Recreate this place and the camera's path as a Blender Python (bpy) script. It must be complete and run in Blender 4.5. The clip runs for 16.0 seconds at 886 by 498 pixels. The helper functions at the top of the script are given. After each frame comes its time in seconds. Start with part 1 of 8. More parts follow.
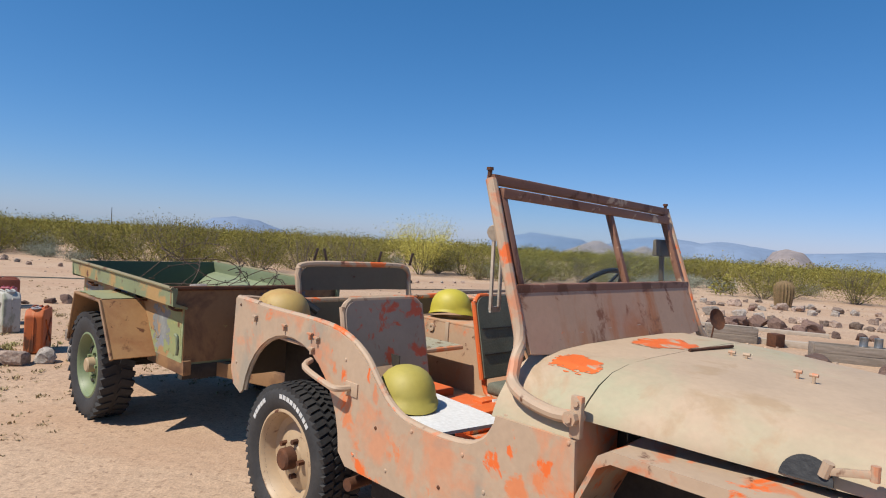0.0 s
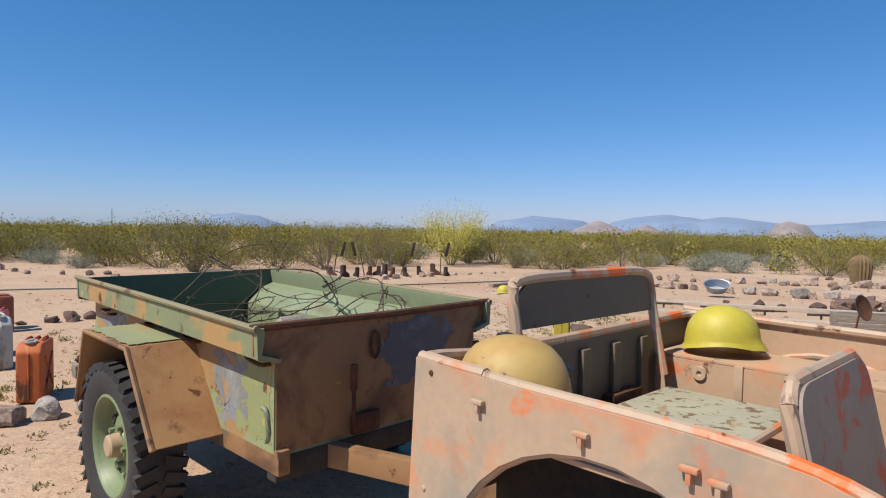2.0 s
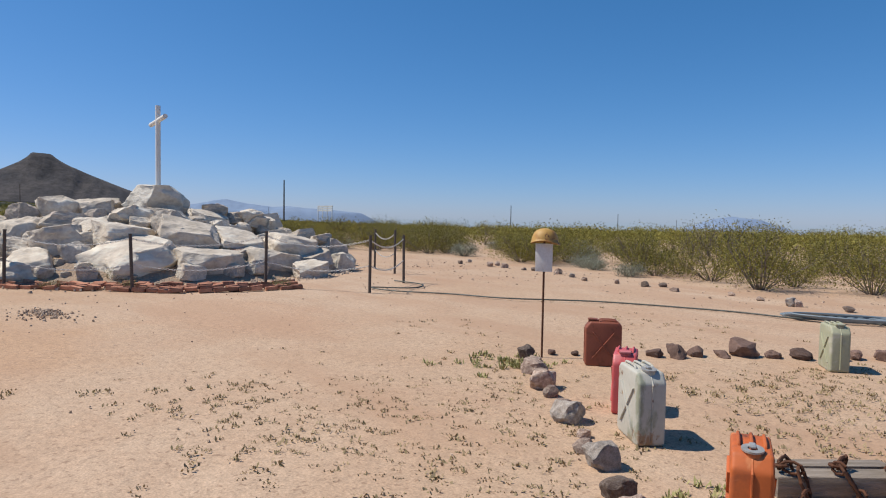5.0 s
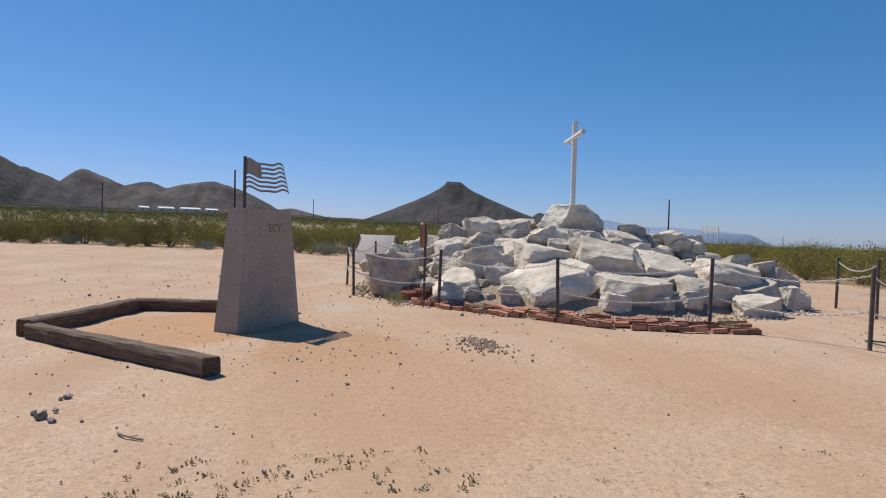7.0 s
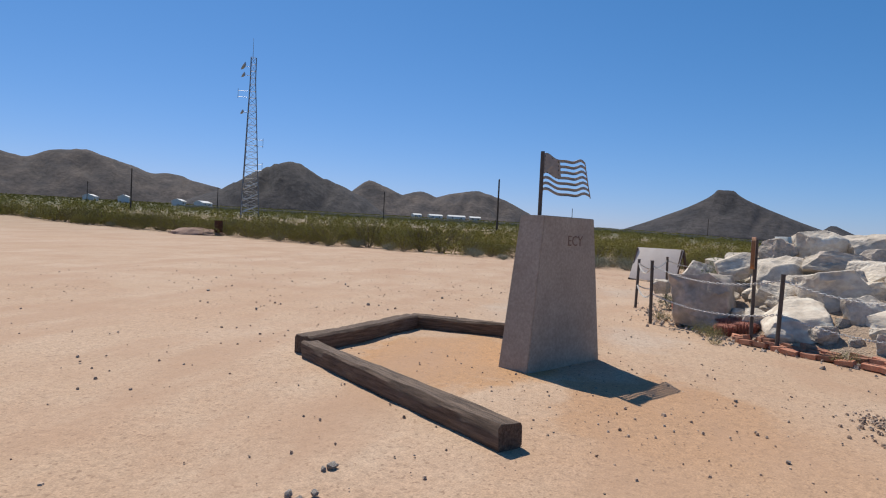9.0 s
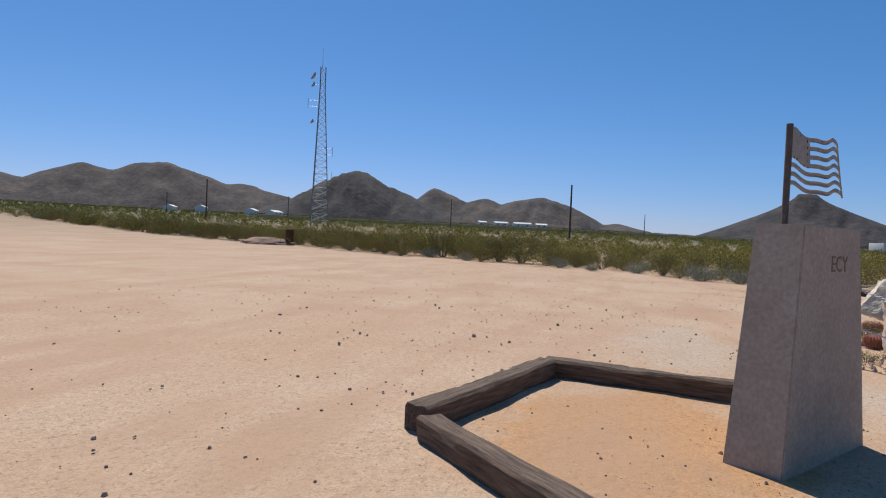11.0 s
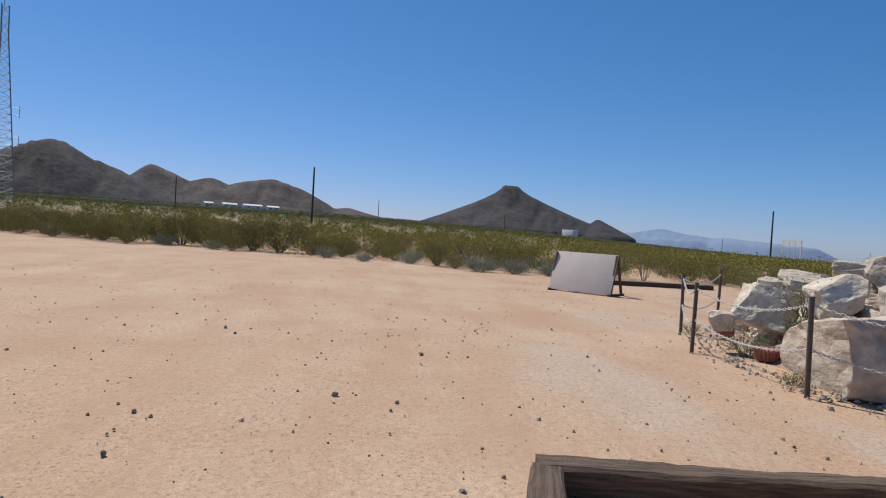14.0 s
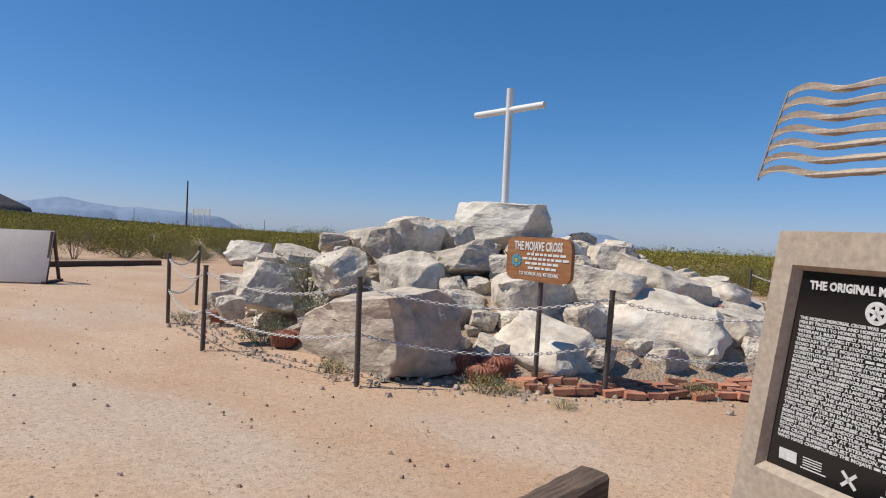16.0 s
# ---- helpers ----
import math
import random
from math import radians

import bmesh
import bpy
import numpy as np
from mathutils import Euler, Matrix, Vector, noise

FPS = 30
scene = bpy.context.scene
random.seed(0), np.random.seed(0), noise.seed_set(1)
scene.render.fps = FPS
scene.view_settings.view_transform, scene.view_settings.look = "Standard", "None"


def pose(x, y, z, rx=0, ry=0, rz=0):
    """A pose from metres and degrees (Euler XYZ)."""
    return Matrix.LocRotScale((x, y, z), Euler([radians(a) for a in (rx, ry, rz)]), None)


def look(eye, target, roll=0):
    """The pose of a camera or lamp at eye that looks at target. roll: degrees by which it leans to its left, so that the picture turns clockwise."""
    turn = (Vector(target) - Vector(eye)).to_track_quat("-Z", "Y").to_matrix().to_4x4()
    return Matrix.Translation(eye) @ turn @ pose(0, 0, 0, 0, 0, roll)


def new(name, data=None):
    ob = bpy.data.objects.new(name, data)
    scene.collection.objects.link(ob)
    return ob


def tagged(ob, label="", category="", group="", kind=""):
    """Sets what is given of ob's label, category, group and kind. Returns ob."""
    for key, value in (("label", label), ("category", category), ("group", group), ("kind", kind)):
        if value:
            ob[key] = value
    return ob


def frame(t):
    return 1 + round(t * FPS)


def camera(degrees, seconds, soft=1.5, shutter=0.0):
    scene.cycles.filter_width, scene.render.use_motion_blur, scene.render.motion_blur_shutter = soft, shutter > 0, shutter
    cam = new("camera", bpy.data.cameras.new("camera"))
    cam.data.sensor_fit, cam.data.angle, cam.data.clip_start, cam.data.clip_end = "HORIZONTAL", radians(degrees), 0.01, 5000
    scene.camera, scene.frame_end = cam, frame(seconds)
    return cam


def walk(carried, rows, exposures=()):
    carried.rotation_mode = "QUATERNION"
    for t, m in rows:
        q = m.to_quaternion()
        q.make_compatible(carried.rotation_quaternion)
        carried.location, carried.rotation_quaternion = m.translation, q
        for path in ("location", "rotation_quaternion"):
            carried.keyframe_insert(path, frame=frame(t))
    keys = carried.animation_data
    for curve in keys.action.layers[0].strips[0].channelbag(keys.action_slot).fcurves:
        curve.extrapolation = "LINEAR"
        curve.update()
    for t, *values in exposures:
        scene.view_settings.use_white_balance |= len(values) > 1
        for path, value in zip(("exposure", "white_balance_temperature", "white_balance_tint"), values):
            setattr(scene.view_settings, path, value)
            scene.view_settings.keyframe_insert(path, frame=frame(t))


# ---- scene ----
from mathutils.geometry import tessellate_polygon

cam = camera(69.8, 16.0, soft=1.1)
PATH = [
    (0, (-0.125, 0.627, 1.399), (-0.167, 2.626, 1.355), 3.5),
    (0.5, (-0.41, 1.031, 1.395), (-0.41, 3.03, 1.32), 1.7),
    (1, (-0.633, 1.441, 1.386), (-0.638, 3.44, 1.314), 1.4),
    (1.5, (-0.903, 1.851, 1.374), (-0.911, 3.849, 1.292), 0.8),
    (2, (-1.122, 2.248, 1.354), (-1.167, 4.246, 1.27), 1.0),
    (2.5, (-1.415, 2.591, 1.345), (-1.514, 4.587, 1.264), 1.1),
    (3, (-1.716, 2.937, 1.336), (-1.928, 4.924, 1.248), 1.7),
    (3.5, (-2.062, 3.22, 1.333), (-2.454, 5.179, 1.239), 1.9),
    (4, (-2.467, 3.531, 1.344), (-3.124, 5.417, 1.23), 1.6),
    (4.5, (-2.869, 3.807, 1.345), (-4.018, 5.441, 1.25), 1.4),
    (5, (-3.331, 3.97, 1.379), (-4.717, 5.409, 1.281), 1.0),
    (7.5, (-6.037, 4.144, 1.392), (-8.021, 4.395, 1.339), 2.3),
    (8, (-6.457, 4.006, 1.39), (-8.453, 4.114, 1.332), 3.2),
    (8.5, (-7.046, 3.837, 1.419), (-9.042, 3.726, 1.351), 3.5),
    (9, (-7.547, 3.609, 1.417), (-9.517, 3.268, 1.357), 2.8),
    (9.5, (-8.022, 3.32, 1.451), (-9.946, 2.778, 1.39), 2.3),
    (9.7, (-8.216, 3.212, 1.447), (-10.123, 2.611, 1.395), 2.0),
    (12, (-10.679, 1.606, 1.472), (-12.646, 1.243, 1.432), 2.7),
    (12.5, (-11.119, 1.242, 1.508), (-13.105, 1.01, 1.468), 2.5),
    (13, (-11.605, 0.978, 1.516), (-13.599, 0.841, 1.472), 2.7),
    (13.5, (-12.168, 0.653, 1.524), (-14.167, 0.655, 1.471), 3.1),
    (14, (-12.783, 0.469, 1.533), (-14.761, 0.758, 1.477), 3.3),
    (14.5, (-13.4, 0.298, 1.523), (-15.302, 0.914, 1.467), 3.5),
    (15, (-13.968, 0.353, 1.541), (-15.641, 1.448, 1.487), 3.3),
    (15.5, (-14.473, 0.409, 1.531), (-15.823, 1.884, 1.479), 3.0),
    (16, (-14.903, 0.501, 1.547), (-15.957, 2.2, 1.49), 2.7),
]
walk(cam, [(t, look(eye, target, roll)) for t, eye, target, roll in PATH],
     exposures=((0, 0.11), (2.5, 0.24), (3.5, 0.29), (4.5, 0.12), (5, 0.04), (7.5, -0.02), (12.5, -0.05), (14.5, -0.08), (16, -0.02)))

# ---- sky and sun ----
SUN = Vector((-0.576, -0.416, 1.0)).normalized()
world = bpy.data.worlds.new("sky")
scene.world = world
world.use_nodes = True
wn = world.node_tree.nodes
sky = wn.new("ShaderNodeTexSky")
sky.sky_type = "NISHITA"
sky.sun_disc = False
sky.sun_elevation = math.asin(SUN.z)
sky.sun_rotation = math.atan2(SUN.x, SUN.y)
sky.altitude = 1500
sky.air_density, sky.dust_density, sky.ozone_density = 1.0, 0.55, 2.5
wn["Background"].inputs[1].default_value = 0.080
# the dry desert air: deep blue above, pale blue towards the horizon
parts_in, parts_out = wn.new("ShaderNodeSeparateColor"), wn.new("ShaderNodeCombineColor")
world.node_tree.links.new(sky.outputs[0], parts_in.inputs[0])
for ch, (gain, power) in enumerate(((0.46, 1.22), (1.23, 0.80), (1.96, 0.77))):
    pw, ml = wn.new("ShaderNodeMath"), wn.new("ShaderNodeMath")
    pw.operation, ml.operation = "POWER", "MULTIPLY"
    pw.inputs[1].default_value, ml.inputs[1].default_value = power, gain
    world.node_tree.links.new(parts_in.outputs[ch], pw.inputs[0])
    world.node_tree.links.new(pw.outputs[0], ml.inputs[0])
    world.node_tree.links.new(ml.outputs[0], parts_out.inputs[ch])
world.node_tree.links.new(parts_out.outputs[0], wn["Background"].inputs[0])
sun = new("sun", bpy.data.lights.new("sun", "SUN"))
sun.data.energy, sun.data.angle, sun.data.color = 5.0, radians(0.53), (1.0, 0.93, 0.82)
sun.matrix_world = look(SUN * 50, (0, 0, 0))


# ---- materials ----
def material(name, rough=0.8, metal=0.0):
    m = bpy.data.materials.new(name)
    m.use_nodes = True
    n, l = m.node_tree.nodes, m.node_tree.links
    b = n["Principled BSDF"]
    b.inputs["Roughness"].default_value, b.inputs["Metallic"].default_value = rough, metal
    return m, n, l, b


def noise_node(n, l, scale, detail=4, rough=0.55, coord="Object", stretch=None):
    t = n.new("ShaderNodeTexCoord")
    x = n.new("ShaderNodeTexNoise")
    x.inputs["Scale"].default_value, x.inputs["Detail"].default_value, x.inputs["Roughness"].default_value = scale, detail, rough
    if stretch:
        mp = n.new("ShaderNodeMapping")
        mp.inputs["Scale"].default_value = stretch
        l.new(t.outputs[coord], mp.inputs[0])
        l.new(mp.outputs[0], x.inputs["Vector"])
    else:
        l.new(t.outputs[coord], x.inputs["Vector"])
    return x


def ramp(n, l, src, stops, interp="LINEAR"):
    r = n.new("ShaderNodeValToRGB")
    r.color_ramp.interpolation = interp
    e = r.color_ramp.elements
    while len(e) < len(stops):
        e.new(0.5)
    for i, (p, c) in enumerate(stops):
        e[i].position = p
        e[i].color = (*c, 1) if not isinstance(c, float) else (c, c, c, 1)
    l.new(src, r.inputs[0])
    return r


def mix(n, l, fac, a, b, mode="MIX"):
    m = n.new("ShaderNodeMix")
    m.data_type, m.blend_type = "RGBA", mode
    for sock, v in ((m.inputs[0], fac), (m.inputs[6], a), (m.inputs[7], b)):
        if isinstance(v, (int, float)):
            sock.default_value = v
        elif isinstance(v, tuple):
            sock.default_value = (*v, 1)
        else:
            l.new(v, sock)
    return m.outputs[2]


def bump(n, l, b, src, strength, dist=0.01):
    k = n.new("ShaderNodeBump")
    k.inputs["Strength"].default_value, k.inputs["Distance"].default_value = strength, dist
    l.new(src, k.inputs["Height"])
    l.new(k.outputs[0], b.inputs["Normal"])


REFLECT = 0.85      # scale of the paint and stone colours below


def toned(c):
    return tuple(v * REFLECT for v in c)


def plain(name, c1, c2, scale=8, rough=0.8, metal=0.0, bumps=0.3, dist=0.005, fine=60, rnd=0.0, stretch=None):
    """Two-tone surface with coarse stains, fine grain and relief; rnd varies the tone from object to object."""
    m, n, l, b = material(name, rough, metal)
    c1, c2 = toned(c1), toned(c2)
    a = noise_node(n, l, scale, 5, 0.6, stretch=stretch)
    f = noise_node(n, l, fine, 3, stretch=stretch)
    col = mix(n, l, ramp(n, l, a.outputs[0], ((0.3, 0.0), (0.7, 1.0))).outputs[0], c1, c2)
    col = mix(n, l, 0.35, col, ramp(n, l, f.outputs[0], ((0.25, 0.25), (0.75, 0.8))).outputs[0], "OVERLAY")
    if rnd:
        o = n.new("ShaderNodeObjectInfo")
        col = mix(n, l, rnd, col, ramp(n, l, o.outputs["Random"], ((0.0, 0.15), (1.0, 0.9))).outputs[0], "OVERLAY")
    l.new(col, b.inputs["Base Color"])
    add = n.new("ShaderNodeMath")
    l.new(a.outputs[0], add.inputs[0])
    l.new(f.outputs[0], add.inputs[1])
    bump(n, l, b, add.outputs[0], bumps, dist)
    return m


def worn(name, base, patches, rough=0.6, scale=5, metal=0.0):
    """Paint worn through in patches: (colour, noise scale, threshold, edge width) laid one over another."""
    m, n, l, b = material(name, rough, metal)
    f = noise_node(n, l, 45, 4)
    a = noise_node(n, l, scale, 5)
    col = mix(n, l, ramp(n, l, a.outputs[0], ((0.3, 0.0), (0.7, 1.0))).outputs[0], toned(base), tuple(c * 0.88 for c in toned(base)))
    for i, (c, s, th, ed, *st) in enumerate(patches):
        p = noise_node(n, l, s, 6, 0.62, stretch=st[0] if st else (1 + 0.1 * i, 1, 1 - 0.07 * i))
        p.inputs["Distortion"].default_value = 0.4
        col = mix(n, l, ramp(n, l, p.outputs[0], ((th, 0.0), (th + ed, 1.0))).outputs[0], col, toned(c))
    col = mix(n, l, 0.12, col, ramp(n, l, f.outputs[0], ((0.25, 0.3), (0.75, 0.75))).outputs[0], "OVERLAY")
    l.new(col, b.inputs["Base Color"])
    bump(n, l, b, f.outputs[0], 0.15, 0.003)
    return m


RUST, ORANGE = (0.13, 0.045, 0.018), (0.82, 0.16, 0.03)
TAN = (0.53, 0.385, 0.265)
M_TAN = worn("faded_tan_paint", TAN, (((0.62, 0.30, 0.17), 4.0, 0.52, 0.10), ((0.70, 0.24, 0.10), 5.5, 0.575, 0.05), (ORANGE, 5.5, 0.62, 0.03), ((0.36, 0.31, 0.24), 2.2, 0.58, 0.12), (RUST, 13, 0.71, 0.04)), 0.6)
M_TANEDGE = worn("tan_paint_with_primer", TAN, (((0.6, 0.24, 0.12), 6, 0.52, 0.08), (ORANGE, 6, 0.57, 0.05), (RUST, 12, 0.62, 0.08)), 0.6)
M_TUBEORANGE = worn("tube_paint_with_primer", TAN, (((0.6, 0.26, 0.14), 6, 0.50, 0.08), (ORANGE, 6, 0.56, 0.05), (RUST, 12, 0.64, 0.08)), 0.6)
M_HOOD = worn("hood_paint", (0.54, 0.40, 0.275), (((0.42, 0.40, 0.26), 1.3, 0.44, 0.2), ((0.45, 0.32, 0.2), 5, 0.58, 0.1), (ORANGE, 4.0, 0.71, 0.02), (RUST, 14, 0.72, 0.04)), 0.75)
M_ORANGE = worn("orange_primer", ORANGE, ((TAN, 6, 0.58, 0.05), (RUST, 8, 0.62, 0.06)), 0.6)
M_TUBIN = worn("tub_inside_paint", (0.54, 0.36, 0.23), (((0.66, 0.27, 0.12), 2.2, 0.54, 0.12), (ORANGE, 3.5, 0.61, 0.06), (RUST, 8, 0.62, 0.06)), 0.65)
M_OLIVE = worn("olive_panel", (0.19, 0.145, 0.09), ((TAN, 5, 0.7, 0.05), (RUST, 9, 0.66, 0.06)), 0.65)
M_SEATGREY = worn("grey_seat_paint", (0.33, 0.265, 0.22), (((0.52, 0.10, 0.05), 6, 0.54, 0.05), ((0.3, 0.1, 0.05), 9, 0.66, 0.06)), 0.6)
M_CANVAS = plain("dark_green_canvas", (0.115, 0.12, 0.085), (0.17, 0.17, 0.125), 6, 0.85, fine=120, bumps=0.4)
M_RUST = plain("rusty_steel", (0.16, 0.06, 0.025), (0.07, 0.032, 0.02), 14, 0.85, 0.2, 0.5)
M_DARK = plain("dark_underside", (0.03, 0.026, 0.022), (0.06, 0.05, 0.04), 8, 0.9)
M_TYRE = plain("black_rubber", (0.022, 0.022, 0.024), (0.045, 0.043, 0.042), 6, 0.75, bumps=0.3)
M_WHITE = plain("white_letter_paint", (0.7, 0.7, 0.68), (0.55, 0.55, 0.53), 20, 0.7)
M_RIMTAN = worn("tan_wheel_paint", (0.5, 0.36, 0.22), ((RUST, 9, 0.62, 0.06),), 0.5)
M_RIMGREEN = worn("green_wheel_paint", (0.21, 0.26, 0.13), ((RUST, 9, 0.66, 0.06),), 0.5)
GREEN = (0.225, 0.265, 0.15)
M_TRIN = worn("faded_green_inside", GREEN, (((0.30, 0.34, 0.23), 2.4, 0.52, 0.15), ((0.17, 0.16, 0.08), 4, 0.60, 0.12, (1, 1, 0.3)), (RUST, 9, 0.66, 0.05)), 0.65)
M_CAMO = worn("camouflage_paint", (0.42, 0.25, 0.11), (((0.3, 0.34, 0.17), 1.7, 0.50, 0.03), ((0.25, 0.27, 0.3), 2.3, 0.58, 0.03), ((0.16, 0.075, 0.035), 5, 0.63, 0.05), ((0.5, 0.42, 0.1), 9, 0.72, 0.03)), 0.6, 3)
M_CAMODARK = worn("rusty_camouflage_paint", (0.33, 0.18, 0.08), (((0.15, 0.075, 0.04), 3, 0.48, 0.12), ((0.13, 0.12, 0.07), 2.6, 0.58, 0.06), (RUST, 9, 0.62, 0.05), ((0.46, 0.36, 0.12), 11, 0.70, 0.03)), 0.65, 4)
M_CAMOGREEN = worn("green_camouflage_paint", (0.26, 0.29, 0.155), (((0.45, 0.28, 0.11), 2.4, 0.50, 0.05), ((0.27, 0.29, 0.32), 3.1, 0.61, 0.05), ((0.14, 0.12, 0.06), 5, 0.60, 0.06), ((0.5, 0.44, 0.2), 7, 0.64, 0.04), (RUST, 8, 0.63, 0.05)), 0.6, 3)
M_HELMY = worn("yellow_helmet_paint", (0.56, 0.47, 0.05), (((0.2, 0.17, 0.03), 6, 0.66, 0.1), (RUST, 14, 0.74, 0.04)), 0.55)
M_HELMR = worn("rusty_yellow_paint", (0.52, 0.30, 0.075), (((0.34, 0.13, 0.03), 4, 0.5, 0.15), (RUST, 10, 0.58, 0.08)), 0.6)
M_GLASS, _n, _l, _b = material("window_glass", 0.05)
_b.inputs["Transmission Weight"].default_value, _b.inputs["IOR"].default_value = 1.0, 1.1
_b.inputs["Base Color"].default_value = (0.86, 0.93, 0.95, 1)
M_BLACK = plain("black_plastic", (0.012, 0.012, 0.013), (0.03, 0.03, 0.03), 10, 0.5)
M_TIMBER = plain("weathered_dark_timber", (0.06, 0.035, 0.022), (0.15, 0.1, 0.07), 3, 0.9, bumps=0.8, dist=0.012, fine=30, stretch=(1, 12, 12))
M_TIMBERTOP = plain("weathered_timber_top", (0.06, 0.038, 0.026), (0.27, 0.185, 0.13), 3, 0.9, bumps=0.9, dist=0.012, fine=26, stretch=(1, 14, 14))
M_WOODGREY = plain("grey_weathered_wood", (0.2, 0.16, 0.12), (0.36, 0.3, 0.25), 3, 0.9, bumps=0.7, dist=0.008, fine=30, stretch=(1, 10, 10))
M_CONC = plain("tan_concrete", (0.40, 0.325, 0.25), (0.48, 0.40, 0.315), 3, 0.9, bumps=0.3, dist=0.004, fine=34)
M_BOULDER = plain("pale_granite", (0.46, 0.39, 0.31), (0.74, 0.65, 0.545), 3.0, 0.95, bumps=0.8, dist=0.03, fine=11, rnd=0.3)
M_BOULDERW = plain("whitewashed_granite", (0.58, 0.53, 0.45), (0.68, 0.64, 0.57), 2.2, 0.95, bumps=0.8, dist=0.03, fine=14)
M_ROCK = plain("border_rock", (0.17, 0.105, 0.08), (0.46, 0.36, 0.29), 7, 0.95, bumps=0.8, dist=0.012, fine=26, rnd=0.8)
M_DARKROCK = plain("dark_reddish_rock", (0.12, 0.07, 0.055), (0.22, 0.14, 0.11), 6, 0.95, bumps=0.8, dist=0.01, fine=30, rnd=0.6)
M_BRICK = plain("old_red_brick", (0.36, 0.13, 0.075), (0.46, 0.24, 0.15), 7, 0.95, bumps=0.5, fine=50, rnd=0.6)
M_PAINTWHITE = plain("white_paint", (0.78, 0.78, 0.76), (0.7, 0.69, 0.66), 4, 0.6, bumps=0.1)
M_BOARD = plain("pale_plywood", (0.64, 0.57, 0.51), (0.72, 0.65, 0.59), 2, 0.8, bumps=0.15)
M_POST = plain("steel_post", (0.09, 0.075, 0.065), (0.15, 0.12, 0.1), 14, 0.7, 0.3)
M_ROPE = plain("pale_chain", (0.72, 0.70, 0.66), (0.55, 0.53, 0.5), 30, 0.7)
M_POLE = plain("dark_utility_pole", (0.06, 0.045, 0.035), (0.1, 0.08, 0.06), 2, 0.9)


# ---- mesh helpers ----
def obj(name, bm, mat, smooth=0.0):
    me = bpy.data.meshes.new(name)
    bm.normal_update()
    bm.to_mesh(me)
    bm.free()
    for m in (mat if isinstance(mat, (list, tuple)) else [mat]):
        me.materials.append(m)
    if smooth:
        me.polygons.foreach_set("use_smooth", [True] * len(me.polygons))
        me.set_sharp_from_angle(angle=radians(smooth))
    return new(name, me)


def part(name, bm, mat, parent, label="", smooth=35):
    ob = obj(name, bm, mat, smooth)
    ob.parent = parent
    return tagged(ob, label)


def thing(name, m, label, category, group="", kind=""):
    ob = new(name)
    ob.matrix_world = m
    return tagged(ob, label, category, group, kind)


def solid(name, bm, mat, m, label, category, group="", kind="", smooth=35):
    ob = obj(name, bm, mat, smooth)
    ob.matrix_world = m
    return tagged(ob, label, category, group, kind)


def box(bm, lo, hi, m=None, bevel=0.0):
    c = [(a + b) / 2 for a, b in zip(lo, hi)]
    s = [abs(b - a) for a, b in zip(lo, hi)]
    mt = (m or Matrix()) @ Matrix.Translation(c) @ Matrix.Diagonal((*s, 1))
    r = bmesh.ops.create_cube(bm, size=1, matrix=mt)
    if bevel:
        es = list({e for v in r["verts"] for e in v.link_edges})
        bmesh.ops.bevel(bm, geom=es, offset=bevel, segments=2, affect="EDGES", profile=0.6)
    return bm


def beam(bm, p, q, w, h, bevel=0.0, up=(0, 0, 1)):
    """A bar from p to q, w wide and h high."""
    p, q = Vector(p), Vector(q)
    d = q - p
    x = d.normalized()
    y = Vector(up).cross(x).normalized()
    z = x.cross(y)
    m = Matrix((x, y, z)).transposed().to_4x4()
    m.translation = (p + q) / 2
    return box(bm, (-d.length / 2, -w / 2, -h / 2), (d.length / 2, w / 2, h / 2), m, bevel)


def rod(bm, p, q, r, r2=None, n=10):
    p, q = Vector(p), Vector(q)
    d = q - p
    m = Matrix.Translation((p + q) / 2) @ d.to_track_quat("Z", "Y").to_matrix().to_4x4()
    bmesh.ops.create_cone(bm, cap_ends=True, segments=n, radius1=r, radius2=r if r2 is None else r2, depth=d.length, matrix=m)
    return bm


def tube(bm, pts, r, n=7, closed=False):
    """A round bar bent along a line of points."""
    pts = [Vector(p) for p in pts]
    rings = []
    k = len(pts)
    ref = Vector((0.13, 0.21, 1)).normalized()
    for i, p in enumerate(pts):
        a = pts[(i - 1) % k] if closed or i else p
        b = pts[(i + 1) % k] if closed or i < k - 1 else p
        d = (b - a).normalized()
        x = d.cross(ref)
        if x.length < 0.2:
            x = d.cross(Vector((1, 0.1, 0)))
        x.normalize()
        y = d.cross(x)
        rings.append([bm.verts.new(p + r * (math.cos(2 * math.pi * j / n) * x + math.sin(2 * math.pi * j / n) * y)) for j in range(n)])
    for i in range(k if closed else k - 1):
        a, b = rings[i], rings[(i + 1) % k]
        for j in range(n):
            bm.faces.new((a[j], a[(j + 1) % n], b[(j + 1) % n], b[j]))
    if not closed:
        bm.faces.new(rings[0][::-1])
        bm.faces.new(rings[-1])
    return bm


def smooth_line(pts, per=6):
    """Points along a rounded curve through the given ones."""
    pts = [Vector(p) for p in pts]
    out = []
    for i in range(len(pts) - 1):
        a, b, c, d = pts[max(i - 1, 0)], pts[i], pts[i + 1], pts[min(i + 2, len(pts) - 1)]
        for k in range(per):
            t = k / per
            out.append(0.5 * ((2 * b) + (c - a) * t + (2 * a - 5 * b + 4 * c - d) * t * t + (3 * b - a - 3 * c + d) * t ** 3))
    return out + [pts[-1]]


